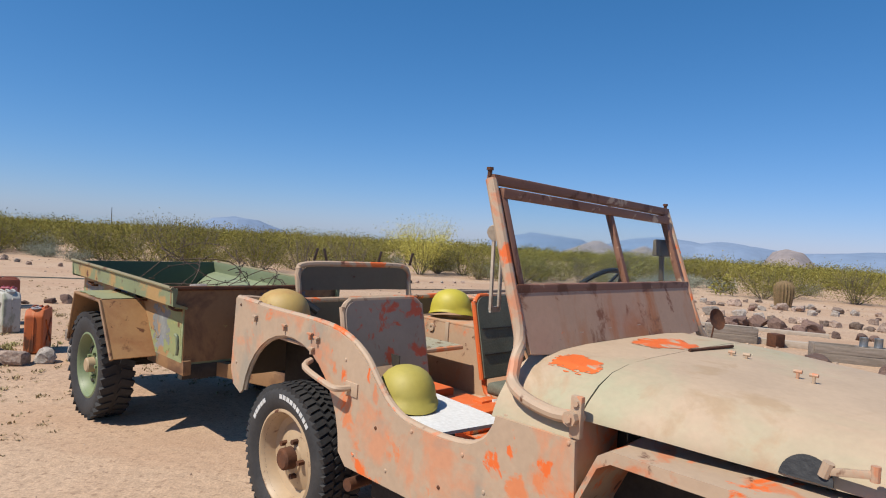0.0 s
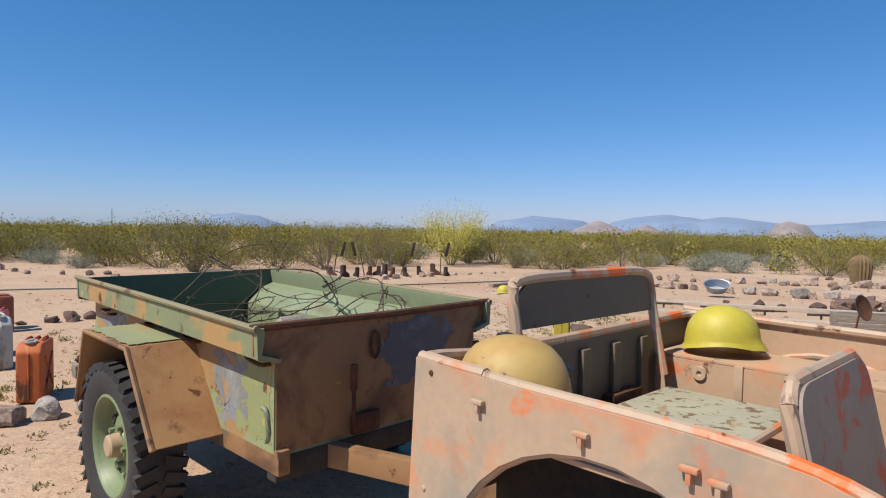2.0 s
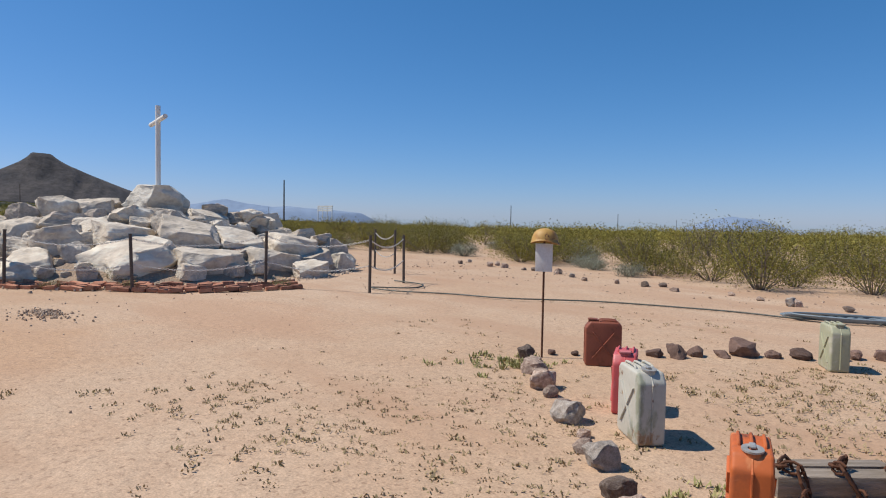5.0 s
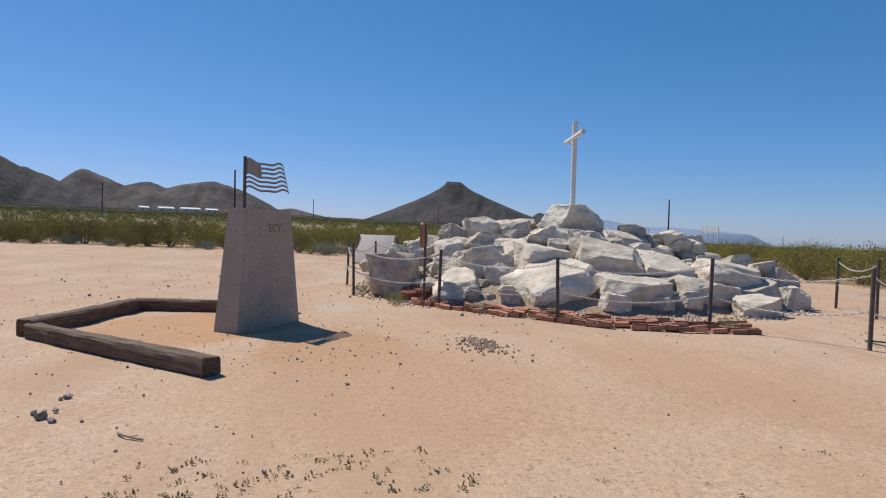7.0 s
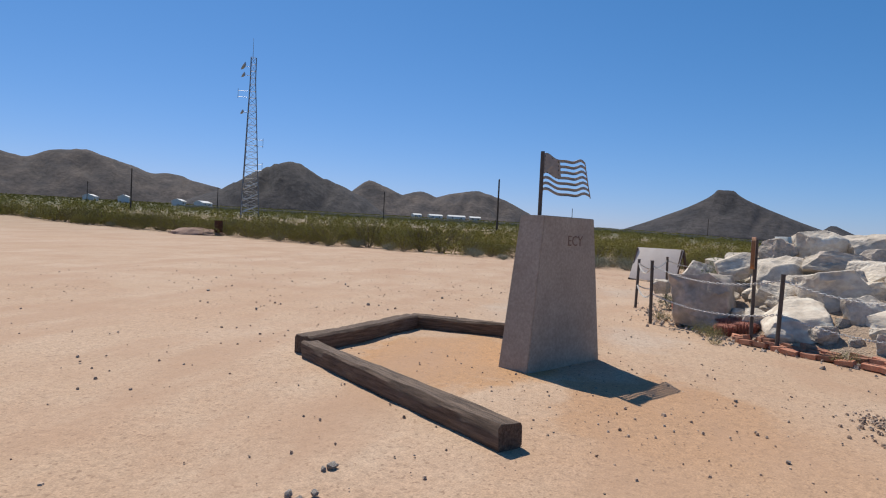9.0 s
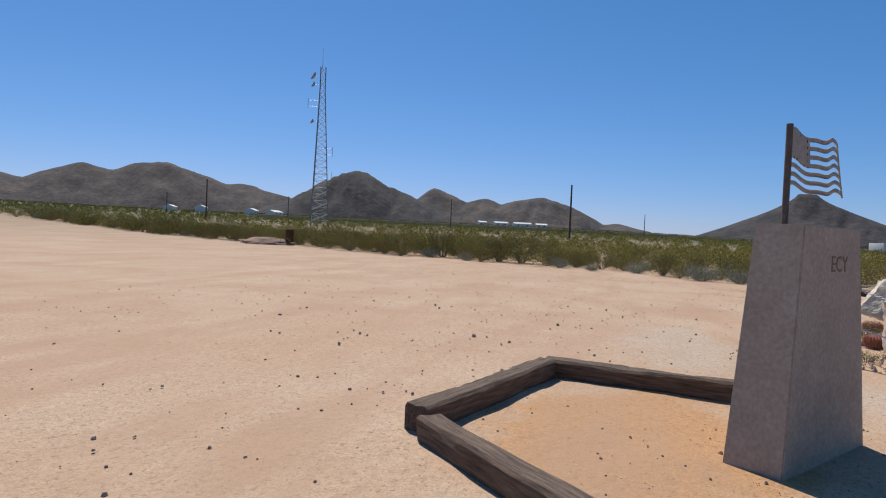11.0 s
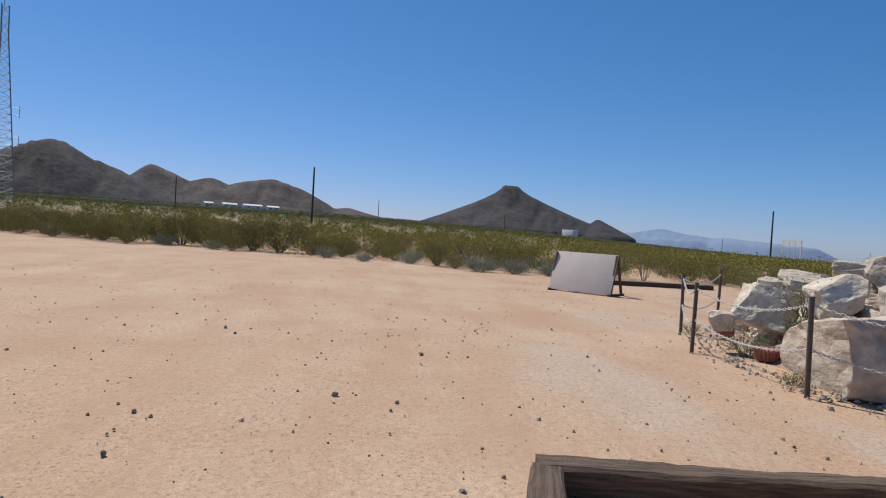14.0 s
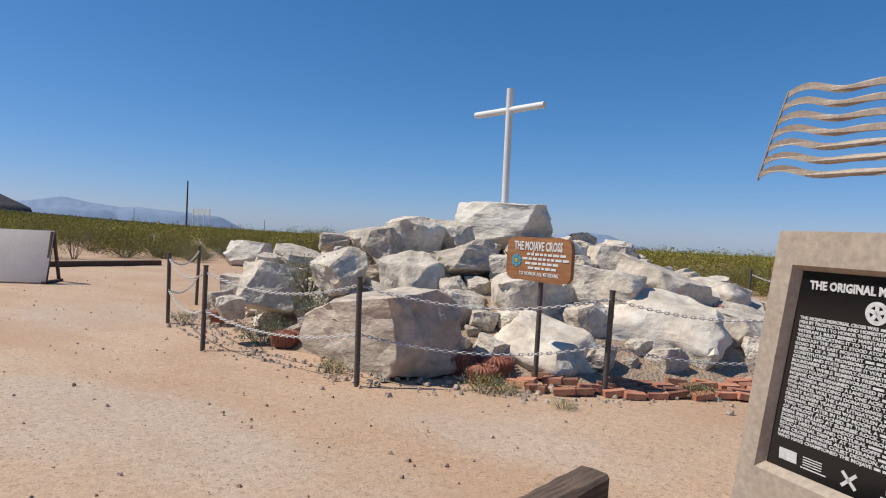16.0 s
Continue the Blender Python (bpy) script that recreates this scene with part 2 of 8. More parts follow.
def lathe(bm, prof, n=28, m=None):
    """Turns (radius, height) pairs round the z axis."""
    m = m or Matrix()
    rings = []
    for r, z in prof:
        rings.append([bm.verts.new(m @ Vector((r * math.cos(2 * math.pi * j / n), r * math.sin(2 * math.pi * j / n), z))) for j in range(n)] if r > 1e-5 else [bm.verts.new(m @ Vector((0, 0, z)))])
    for a, b in zip(rings, rings[1:]):
        for j in range(n):
            k = (j + 1) % n
            f = [a[j % len(a)], a[k % len(a)], b[k % len(b)], b[j % len(b)]]
            f = list(dict.fromkeys(f))
            if len(f) > 2:
                bm.faces.new(f)
    return bm


def plate(bm, poly, thick, m=None):
    """A flat plate: the outline in x, z, its thickness along y."""
    m = m or Matrix()
    a = [bm.verts.new(m @ Vector((x, -thick / 2, z))) for x, z in poly]
    b = [bm.verts.new(m @ Vector((x, thick / 2, z))) for x, z in poly]
    k = len(poly)
    for t in tessellate_polygon([[Vector((x, z, 0)) for x, z in poly]]):
        bm.faces.new([a[q] for q in t])
        bm.faces.new([b[q] for q in reversed(t)])
    for i in range(k):
        bm.faces.new((a[i], b[i], b[(i + 1) % k], a[(i + 1) % k]))
    bmesh.ops.recalc_face_normals(bm, faces=bm.faces)
    return bm


def thicken(bm, t):
    """Gives every face of an open sheet its thickness."""
    bmesh.ops.recalc_face_normals(bm, faces=bm.faces)
    bm.normal_update()
    bmesh.ops.solidify(bm, geom=bm.faces[:], thickness=t)
    bmesh.ops.recalc_face_normals(bm, faces=bm.faces)
    return bm


def arc(cx, cz, r, a0, a1, n=12):
    return [(cx + r * math.cos(radians(a0 + (a1 - a0) * i / n)), cz + r * math.sin(radians(a0 + (a1 - a0) * i / n))) for i in range(n + 1)]


def rock_mesh(seed, cuts=9, sub=3, rough=0.10, blocky=False):
    """An angular stone about one metre across: a ball cut flat by random planes, then roughened."""
    rnd = random.Random(seed)
    bm = bmesh.new()
    bmesh.ops.create_icosphere(bm, subdivisions=sub, radius=0.62)
    planes = []
    if blocky:
        for ax in (Vector((1, 0, 0)), Vector((0, 1, 0)), Vector((0, 0, 1))):
            for sg in (-1, 1):
                planes.append(((ax * sg + Vector((rnd.gauss(0, 1), rnd.gauss(0, 1), rnd.gauss(0, 1))) * 0.13).normalized(), rnd.uniform(0.36, 0.43)))
    for _ in range(cuts):
        v = Vector((rnd.gauss(0, 1), rnd.gauss(0, 1), rnd.gauss(0, 1))).normalized()
        planes.append((v, rnd.uniform(0.40, 0.50) if blocky else rnd.uniform(0.27, 0.44)))
    off = Vector((seed * 7.3, seed * 1.7, 3.1))
    for v in bm.verts:
        for nrm, d in planes:
            k = v.co.dot(nrm) - d
            if k > 0:
                v.co -= nrm * k * 0.97
        v.co += v.co.normalized() * rough * (noise.noise(v.co * 2.3 + off) * 0.5 + noise.noise(v.co * 6 + off) * 0.28 + noise.noise(v.co * 15 + off) * 0.12)
    bm.normal_update()
    me = bpy.data.meshes.new("stone")
    bm.to_mesh(me)
    bm.free()
    me.polygons.foreach_set("use_smooth", [True] * len(me.polygons))
    me.set_sharp_from_angle(angle=radians(20))
    return me


def crag_mesh(seed, kind):
    """An angular quarried stone about one metre across: a block split by random planes, its edges worn and its faces roughened."""
    rnd = random.Random(seed)
    bm = bmesh.new()
    bmesh.ops.create_cube(bm, size=1.0)
    for k in range({"b": 10, "r": 18, "s": 12}[kind]):
        v = Vector((rnd.gauss(0, 1), rnd.gauss(0, 1), rnd.gauss(0, 0.8))).normalized()
        reach = 0.5 * (abs(v.x) + abs(v.y) + abs(v.z))
        d = reach * {"b": rnd.uniform(0.70, 0.90), "r": rnd.uniform(0.56, 0.76), "s": rnd.uniform(0.62, 0.86)}[kind]
        r_ = bmesh.ops.bisect_plane(bm, geom=bm.verts[:] + bm.edges[:] + bm.faces[:], plane_co=v * d, plane_no=v, clear_outer=True)
        rim = [e for e in r_["geom_cut"] if isinstance(e, bmesh.types.BMEdge)]
        if rim:
            bmesh.ops.contextual_create(bm, geom=rim)
    bmesh.ops.remove_doubles(bm, verts=bm.verts, dist=0.03)
    bmesh.ops.recalc_face_normals(bm, faces=bm.faces)
    bmesh.ops.bevel(bm, geom=bm.edges[:], offset=0.014, segments=1, affect="EDGES")
    bmesh.ops.triangulate(bm, faces=bm.faces)
    for _ in range(4):
        long = [e for e in bm.edges if e.calc_length() > 0.13]
        if long:
            bmesh.ops.subdivide_edges(bm, edges=long, cuts=1)
            bmesh.ops.triangulate(bm, faces=bm.faces)
    bm.normal_update()
    off = Vector((seed * 7.3, seed * 1.7, 3.1))
    for v in bm.verts:
        v.co += v.normal * (0.055 * noise.noise(v.co * 2.6 + off) + 0.036 * noise.noise(v.co * 6 + off) - 0.03 * abs(noise.noise(v.co * 4.5 - off)) + 0.014 * noise.noise(v.co * 14 + off))
    lo = [min(v.co[i] for v in bm.verts) for i in range(3)]
    hi = [max(v.co[i] for v in bm.verts) for i in range(3)]
    for v in bm.verts:
        v.co = Vector([(v.co[i] - (lo[i] + hi[i]) / 2) / (hi[i] - lo[i]) for i in range(3)])
    me = bpy.data.meshes.new("stone")
    bm.to_mesh(me)
    bm.free()
    me.polygons.foreach_set("use_smooth", [True] * len(me.polygons))
    me.set_sharp_from_angle(angle=radians(24))
    me.materials.append(M_BOULDER)
    return me


# ---- ground, hills and distance ----
def azimuth(deg, d=1.0):
    return Vector((-math.sin(radians(deg)) * d, math.cos(radians(deg)) * d, 0))


def height(x, y):
    """Height of the open ground: the yard is level, the plain falls away to the north-east and climbs to the west."""
    r = math.hypot(x + 8, y - 5)
    if r < 28:
        return 0.0
    az = math.degrees(math.atan2(-(x + 8), y - 5))
    k = 1 / (1 + math.exp(-(az - 68) / 9)) if az > -120 else 0.5
    slope = -0.0165 + 0.038 * k
    q = min(r, 700 if slope > 0 else 5000) - 28
    return slope * q * min(1.0, q / 60)


def axis_steps(lo, hi, step, far):
    a = list(np.arange(lo, hi + 1e-6, step))
    s, d = step, 0
    out_hi, out_lo = [], []
    while d < far:
        s *= 1.16
        d += s
        out_hi.append(hi + d)
        out_lo.append(lo - d)
    return out_lo[::-1] + a + out_hi


GX, GY = axis_steps(-36, 6, 0.16, 4800), axis_steps(-8, 18, 0.16, 4800)
gv, gf = [], []
for x in GX:
    for y in GY:
        near = math.exp(-(max(0, math.hypot(x + 10, y - 5) - 30) / 10) ** 2)
        p = Vector((x, y, 0))
        z = height(x, y) + near * (0.016 * noise.noise(p * 0.6) + 0.010 * noise.noise(p * 1.9) + 0.009 * noise.noise(p * 3.7))
        z += (1 - near) * 0.12 * noise.noise(p * 0.11)
        gv.append((x, y, z))
K = len(GY)
for i in range(len(GX) - 1):
    for j in range(K - 1):
        gf.append((i * K + j, i * K + K + j, i * K + K + j + 1, i * K + j + 1))
gm = bpy.data.meshes.new("ground")
gm.from_pydata(gv, [], gf)
gm.polygons.foreach_set("use_smooth", [True] * len(gm.polygons))
ground = tagged(new("ground", gm), "pale pink-tan desert sand with pebbles and tyre tracks", "ground", kind="structure")


def sand_material():
    m, n, l, b = material("desert_sand", 0.95)
    big = noise_node(n, l, 0.16, 5, 0.6)
    mid = noise_node(n, l, 1.1, 6, 0.65)
    fine = noise_node(n, l, 14, 5, 0.7)
    grit = noise_node(n, l, 70, 3, 0.7)
    col = mix(n, l, ramp(n, l, big.outputs[0], ((0.35, 0.0), (0.65, 1.0))).outputs[0], (0.431, 0.293, 0.190), (0.478, 0.344, 0.241))
    red = noise_node(n, l, 0.42, 5, 0.62)
    col = mix(n, l, ramp(n, l, red.outputs[0], ((0.48, 0.0), (0.66, 0.6))).outputs[0], col, (0.383, 0.231, 0.140))
    col = mix(n, l, ramp(n, l, mid.outputs[0], ((0.45, 0.0), (0.75, 0.55))).outputs[0], col, (0.407, 0.257, 0.161))
    geo = n.new("ShaderNodeNewGeometry")

    def patch(cx, cy, rx, ry, colour, amount, soft=0.35):
        # soil of another kind round one place, with a ragged edge
        nonlocal col
        mp = n.new("ShaderNodeMapping")
        mp.vector_type = "TEXTURE"
        mp.inputs["Location"].default_value = (cx, cy, 0)
        mp.inputs["Scale"].default_value = (rx, ry, 1000)
        l.new(geo.outputs["Position"], mp.inputs[0])
        ln = n.new("ShaderNodeVectorMath")
        ln.operation = "LENGTH"
        l.new(mp.outputs[0], ln.inputs[0])
        ad = n.new("ShaderNodeMath")
        ad.operation = "MULTIPLY_ADD"
        l.new(mid.outputs[0], ad.inputs[0])
        ad.inputs[1].default_value = 0.9
        l.new(ln.outputs["Value"], ad.inputs[2])
        f = ramp(n, l, ad.outputs[0], ((1.2 - soft, float(amount)), (1.2 + soft, 0.0)))
        col = mix(n, l, f.outputs[0], col, colour)

    patch(-14.6, 2.6, 2.8, 2.4, (0.427, 0.237, 0.111), 0.95, 0.35)
    patch(-13.0, 4.6, 2.6, 1.7, (0.395, 0.221, 0.111), 0.85)
    patch(-19.5, 3.3, 5.5, 1.7, (0.435, 0.344, 0.265), 0.75, 0.5)
    patch(-24.5, 6.0, 3.5, 3.0, (0.435, 0.344, 0.265), 0.6, 0.5)
    patch(-17.0, 4.9, 2.4, 1.2, (0.443, 0.348, 0.269), 0.7, 0.5)
    patch(-11.5, 8.3, 3.6, 2.2, (0.427, 0.261, 0.162), 0.5)
    patch(-11.5, 5.0, 5.2, 3.4, (0.414, 0.253, 0.147), 0.75, 0.5)
    patch(-17.5, -1.5, 7.0, 2.6, (0.428, 0.274, 0.172), 0.5, 0.5)
    sp = ramp(n, l, fine.outputs[0], ((0.3, 0.35), (0.5, 0.5), (0.7, 0.62)))
    col = mix(n, l, 0.55, col, sp.outputs[0], "OVERLAY")
    col = mix(n, l, 0.5, col, ramp(n, l, grit.outputs[0], ((0.3, 0.25), (0.7, 0.75))).outputs[0], "OVERLAY")
    # grit and small clods
    speck = noise_node(n, l, 26, 2, 0.5)
    col = mix(n, l, ramp(n, l, speck.outputs[0], ((0.60, 0.0), (0.68, 0.6))).outputs[0], col, (0.206, 0.126, 0.079))
    wash = noise_node(n, l, 0.5, 4, 0.6, stretch=(0.35, 1.6, 1))
    col = mix(n, l, ramp(n, l, wash.outputs[0], ((0.48, 0.0), (0.64, 0.65))).outputs[0], col, (0.387, 0.241, 0.151))
    # far plain: darker, browner soil between the shrubs
    ln = n.new("ShaderNodeVectorMath")
    ln.operation = "LENGTH"
    l.new(geo.outputs["Position"], ln.inputs[0])
    sc = n.new("ShaderNodeMath")
    sc.operation = "MULTIPLY"
    sc.inputs[1].default_value = 0.001
    l.new(ln.outputs["Value"], sc.inputs[0])
    col = mix(n, l, ramp(n, l, sc.outputs[0], ((0.045, 0.0), (0.16, 1.0))).outputs[0], col, (0.126, 0.114, 0.056))
    l.new(col, b.inputs["Base Color"])
    s1 = n.new("ShaderNodeMath")
    s1.operation = "MULTIPLY_ADD"
    l.new(fine.outputs[0], s1.inputs[0])
    s1.inputs[1].default_value = 0.35
    l.new(mid.outputs[0], s1.inputs[2])
    s2 = n.new("ShaderNodeMath")
    s2.operation = "MULTIPLY_ADD"
    l.new(grit.outputs[0], s2.inputs[0])
    s2.inputs[1].default_value = 0.14
    l.new(s1.outputs[0], s2.inputs[2])
    # clods and footmarks, and the worn ruts of turning vehicles
    lump = noise_node(n, l, 4.5, 4, 0.6)
    s3 = n.new("ShaderNodeMath")
    s3.operation = "MULTIPLY_ADD"
    l.new(lump.outputs[0], s3.inputs[0])
    s3.inputs[1].default_value = 0.40
    l.new(s2.outputs[0], s3.inputs[2])
    last = s3
    for centre, period, where in (((-33.0, -9.0, 0), 0.19, 0.21), ((-9.0, 24.0, 0), 0.23, 0.17), ((-60.0, 40.0, 0), 0.27, 0.13)):
        ds = n.new("ShaderNodeVectorMath")
        ds.operation = "DISTANCE"
        ds.inputs[1].default_value = centre
        l.new(geo.outputs["Position"], ds.inputs[0])
        sn = n.new("ShaderNodeMath")
        sn.operation = "MULTIPLY"
        sn.inputs[1].default_value = 2 * math.pi / period
        wb = n.new("ShaderNodeMath")
        wb.operation = "MULTIPLY_ADD"
        wb.inputs[1].default_value = 0.35
        l.new(mid.outputs[0], wb.inputs[0])
        l.new(ds.outputs["Value"], wb.inputs[2])
        l.new(wb.outputs[0], sn.inputs[0])
        wv = n.new("ShaderNodeMath")
        wv.operation = "SINE"
        l.new(sn.outputs[0], wv.inputs[0])
        mk = noise_node(n, l, where, 3, 0.6)
        ms = ramp(n, l, mk.outputs[0], ((0.55, 0.0), (0.66, 1.0)))
        mm = n.new("ShaderNodeMath")
        mm.operation = "MULTIPLY"
        l.new(wv.outputs[0], mm.inputs[0])
        l.new(ms.outputs[0], mm.inputs[1])
        ad = n.new("ShaderNodeMath")
        ad.operation = "MULTIPLY_ADD"
        ad.inputs[1].default_value = 0.035
        l.new(mm.outputs[0], ad.inputs[0])
        l.new(last.outputs[0], ad.inputs[2])
        last = ad
    bump(n, l, b, last.outputs[0], 0.5, 0.04)
    return m


gm.materials.append(sand_material())


def hill_material(name, c1, c2, scale, mottle=0.9):
    m, n, l, b = material(name, 1.0)
    a = noise_node(n, l, scale, 8, 0.65)
    c = noise_node(n, l, scale * 6, 5, 0.7)
    col = mix(n, l, ramp(n, l, a.outputs[0], ((0.35, 0.0), (0.65, 1.0))).outputs[0], c1, c2)
    col = mix(n, l, mottle, col, ramp(n, l, c.outputs[0], ((0.3, 0.2), (0.7, 0.8))).outputs[0], "OVERLAY")
    l.new(col, b.inputs["Base Color"])
    bump(n, l, b, a.outputs[0], 1.0, 6.0)
    return m


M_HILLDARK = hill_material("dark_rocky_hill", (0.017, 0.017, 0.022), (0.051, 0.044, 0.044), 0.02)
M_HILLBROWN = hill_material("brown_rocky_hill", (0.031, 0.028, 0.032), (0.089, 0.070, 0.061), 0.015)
# the blue haze of distance is put into the mountains' own colour
M_HILLBLUE = hill_material("haze_tinted_mountain", (0.157, 0.221, 0.327), (0.187, 0.251, 0.357), 0.002, 0.15)
# tan foothills, with distance haze mixed in as a paler, greyer tone
M_HILLTAN = hill_material("haze_paled_tan_hill", (0.230, 0.200, 0.200), (0.289, 0.242, 0.225), 0.004, 0.4)


def hill(name, label, mat, d, peaks, seed, rough=0.13, flat=0.03):
    """A hill or range: peaks are (azimuth, elevation, half-width in degrees left and right, sharpness)."""
    a0 = min(p[0] - p[3] for p in peaks)
    a1 = max(p[0] + p[2] for p in peaks)
    na, nr = 120, 26
    bm = bmesh.new()
    grid = []
    for j in range(nr + 1):
        v = j / nr * 2 - 1
        row = []
        for i in range(na + 1):
            a = a0 + (a1 - a0) * i / na
            h = 0.0
            for pa, pe, wl, wr, sh in peaks:
                u = (a - pa) / (wl if a > pa else wr)
                q = math.hypot(u, v)
                if q < 1:
                    h = max(h, math.tan(radians(pe)) * d * (1 - max(0.0, q - flat) ** sh))
            p = Vector((-8, 5, 0)) + azimuth(a, d * (1 + 0.16 * v))
            nz = noise.fractal(Vector((p.x, p.y, seed * 91.0)) * (9.0 / d), 0.9, 2.1, 6)
            ridge = abs(noise.noise(Vector((a * 0.9 + v * 1.6, v * 1.8 - a * 0.3, seed * 3.0)))) + 0.2 * abs(noise.noise(Vector((a * 3.1, v * 3.2, seed * 5.0))))
            z = h * (1 + rough * nz * min(1.0, 0.35 + h / (0.05 * d)) - 0.26 * ridge * min(1.0, abs(v) * 2.5)) - d * 0.022 * max(0.0, 1 - h / (0.005 * d))
            row.append(bm.verts.new((p.x, p.y, z + 1.4)))
        grid.append(row)
    for j in range(nr):
        for i in range(na):
            bm.faces.new((grid[j][i], grid[j][i + 1], grid[j + 1][i + 1], grid[j + 1][i]))
    bmesh.ops.recalc_face_normals(bm, faces=bm.faces)
    ob = solid(name, bm, mat, Matrix(), label, "hill", kind="structure", smooth=60)
    return ob


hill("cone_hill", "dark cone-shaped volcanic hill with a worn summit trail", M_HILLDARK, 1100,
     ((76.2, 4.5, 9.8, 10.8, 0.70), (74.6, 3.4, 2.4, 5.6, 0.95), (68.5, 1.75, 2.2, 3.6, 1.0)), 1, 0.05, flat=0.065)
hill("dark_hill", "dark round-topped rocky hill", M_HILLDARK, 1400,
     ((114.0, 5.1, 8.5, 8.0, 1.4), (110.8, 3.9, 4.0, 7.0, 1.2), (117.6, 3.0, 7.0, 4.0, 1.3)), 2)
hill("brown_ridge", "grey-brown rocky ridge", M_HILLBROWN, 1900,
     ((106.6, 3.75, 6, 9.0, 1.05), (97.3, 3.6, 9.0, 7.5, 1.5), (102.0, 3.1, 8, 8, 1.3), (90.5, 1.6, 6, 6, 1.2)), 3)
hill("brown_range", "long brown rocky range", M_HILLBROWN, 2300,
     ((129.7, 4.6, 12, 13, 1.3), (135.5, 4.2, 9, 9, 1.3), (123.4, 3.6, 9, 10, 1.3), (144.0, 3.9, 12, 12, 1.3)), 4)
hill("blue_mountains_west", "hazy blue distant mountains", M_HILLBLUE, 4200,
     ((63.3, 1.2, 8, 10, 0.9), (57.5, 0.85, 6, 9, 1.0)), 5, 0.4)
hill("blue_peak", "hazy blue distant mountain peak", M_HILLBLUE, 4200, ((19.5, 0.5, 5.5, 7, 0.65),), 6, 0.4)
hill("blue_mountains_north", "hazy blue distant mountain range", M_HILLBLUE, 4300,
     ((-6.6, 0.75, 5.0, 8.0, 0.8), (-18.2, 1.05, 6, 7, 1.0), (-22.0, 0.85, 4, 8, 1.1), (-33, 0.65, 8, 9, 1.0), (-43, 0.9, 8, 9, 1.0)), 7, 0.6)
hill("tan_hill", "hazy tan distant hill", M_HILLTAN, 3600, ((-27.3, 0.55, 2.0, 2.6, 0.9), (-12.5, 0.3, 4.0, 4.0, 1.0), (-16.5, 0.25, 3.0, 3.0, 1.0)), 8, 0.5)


# ---- the rock mound with the cross ----
CRAGS = {k: [crag_mesh(i * 3 + j, k) for i in range(7)] for j, k in enumerate("brs")}
TOPSTONE = crag_mesh(45, "r")
TOPSTONE.materials.clear()
TOPSTONE.materials.append(M_BOULDERW)
PLACED = []


def boulder(kind, x, y, z, w, d, h, a, mesh=None, label=""):
    """A stone of the mound: b blocky, r ragged, s a slab that leans on the slope."""
    k = len(PLACED)
    ob = new("boulder", mesh or CRAGS[kind][(k * 5 + k // 7) % 7])
    tone = "large " if w > 1.1 else "flat " if kind == "s" else "small " if w < 0.45 else ""
    turn = Euler((0.26 + 0.1 * math.sin(k * 3.7) if kind == "s" else 0.24 * math.sin(k * 3.7), 0.20 * math.sin(k * 2.3), radians(a + (k * 67) % 31 - 15 + (180 if k % 2 else 0))))
    ob.matrix_world = Matrix.LocRotScale((x, y, z), turn, (w * 1.06, d * 1.15, h * 1.1))
    PLACED.append((x, y, z, max(w, d) / 2))
    return tagged(ob, label or tone + "pale cream granite boulder of the cross mound", "boulder", "boulders of the mound")


boulder("r", -19.96, 10.66, 1.66, 1.62, 1.2, 0.80, 15, TOPSTONE, "large whitewashed boulder on top of the mound carrying the cross")
boulder("b", -19.33, 6.30, 0.33, 2.0, 0.86, 0.88, -8)
boulder("s", -17.64, 7.26, 0.20, 0.98, 1.12, 0.62, 83)
boulder("r", -16.76, 8.88, 0.34, 1.91, 1.43, 0.88, 83)
boulder("b", -16.18, 10.14, 0.24, 1.36, 1.02, 0.78, 83)
boulder("b", -16.27, 11.61, 0.22, 1.19, 0.89, 0.70, 83)
boulder("r", -16.06, 11.01, 0.22, 0.31, 0.26, 0.25, 83)
boulder("s", -17.48, 13.91, 0.12, 1.00, 0.75, 0.50, 83)
boulder("s", -15.37, 12.20, 0.12, 0.78, 0.59, 0.39, 83)
boulder("r", -17.43, 8.06, 0.46, 0.63, 0.53, 0.58, 83)
boulder("r", -18.24, 7.95, 0.66, 1.05, 0.79, 0.75, 83)
boulder("r", -19.73, 7.68, 0.77, 0.95, 0.72, 0.90, 83)
boulder("b", -17.52, 8.99, 0.77, 1.11, 0.83, 0.65, 83)
boulder("b", -17.07, 10.14, 0.75, 1.24, 0.93, 0.77, 83)
boulder("s", -16.92, 11.30, 0.63, 1.18, 0.89, 0.52, 83)
boulder("r", -18.05, 13.10, 0.79, 0.52, 0.44, 0.43, 83)
boulder("s", -18.42, 8.64, 0.98, 0.63, 0.53, 0.32, 83)
boulder("r", -20.64, 7.13, 0.96, 0.81, 0.61, 0.52, 83)
boulder("r", -20.47, 7.76, 1.30, 0.58, 0.49, 0.47, 83)
boulder("s", -19.47, 8.42, 1.06, 1.00, 0.75, 0.36, 83)
boulder("r", -18.55, 9.52, 1.21, 0.98, 0.74, 0.52, 83)
boulder("r", -18.15, 9.56, 1.13, 0.56, 0.48, 0.29, 83)
boulder("r", -17.87, 10.09, 1.09, 0.85, 0.64, 0.67, 83)
boulder("r", -20.38, 8.54, 1.41, 0.91, 0.69, 0.64, 83)
boulder("b", -20.22, 9.27, 1.39, 0.85, 0.63, 0.54, 83)
boulder("r", -19.06, 9.46, 1.30, 0.39, 0.33, 0.30, 83)
boulder("r", -18.66, 9.08, 1.17, 0.29, 0.25, 0.26, 83)
boulder("b", -19.55, 10.84, 1.43, 0.63, 0.54, 0.34, 83)
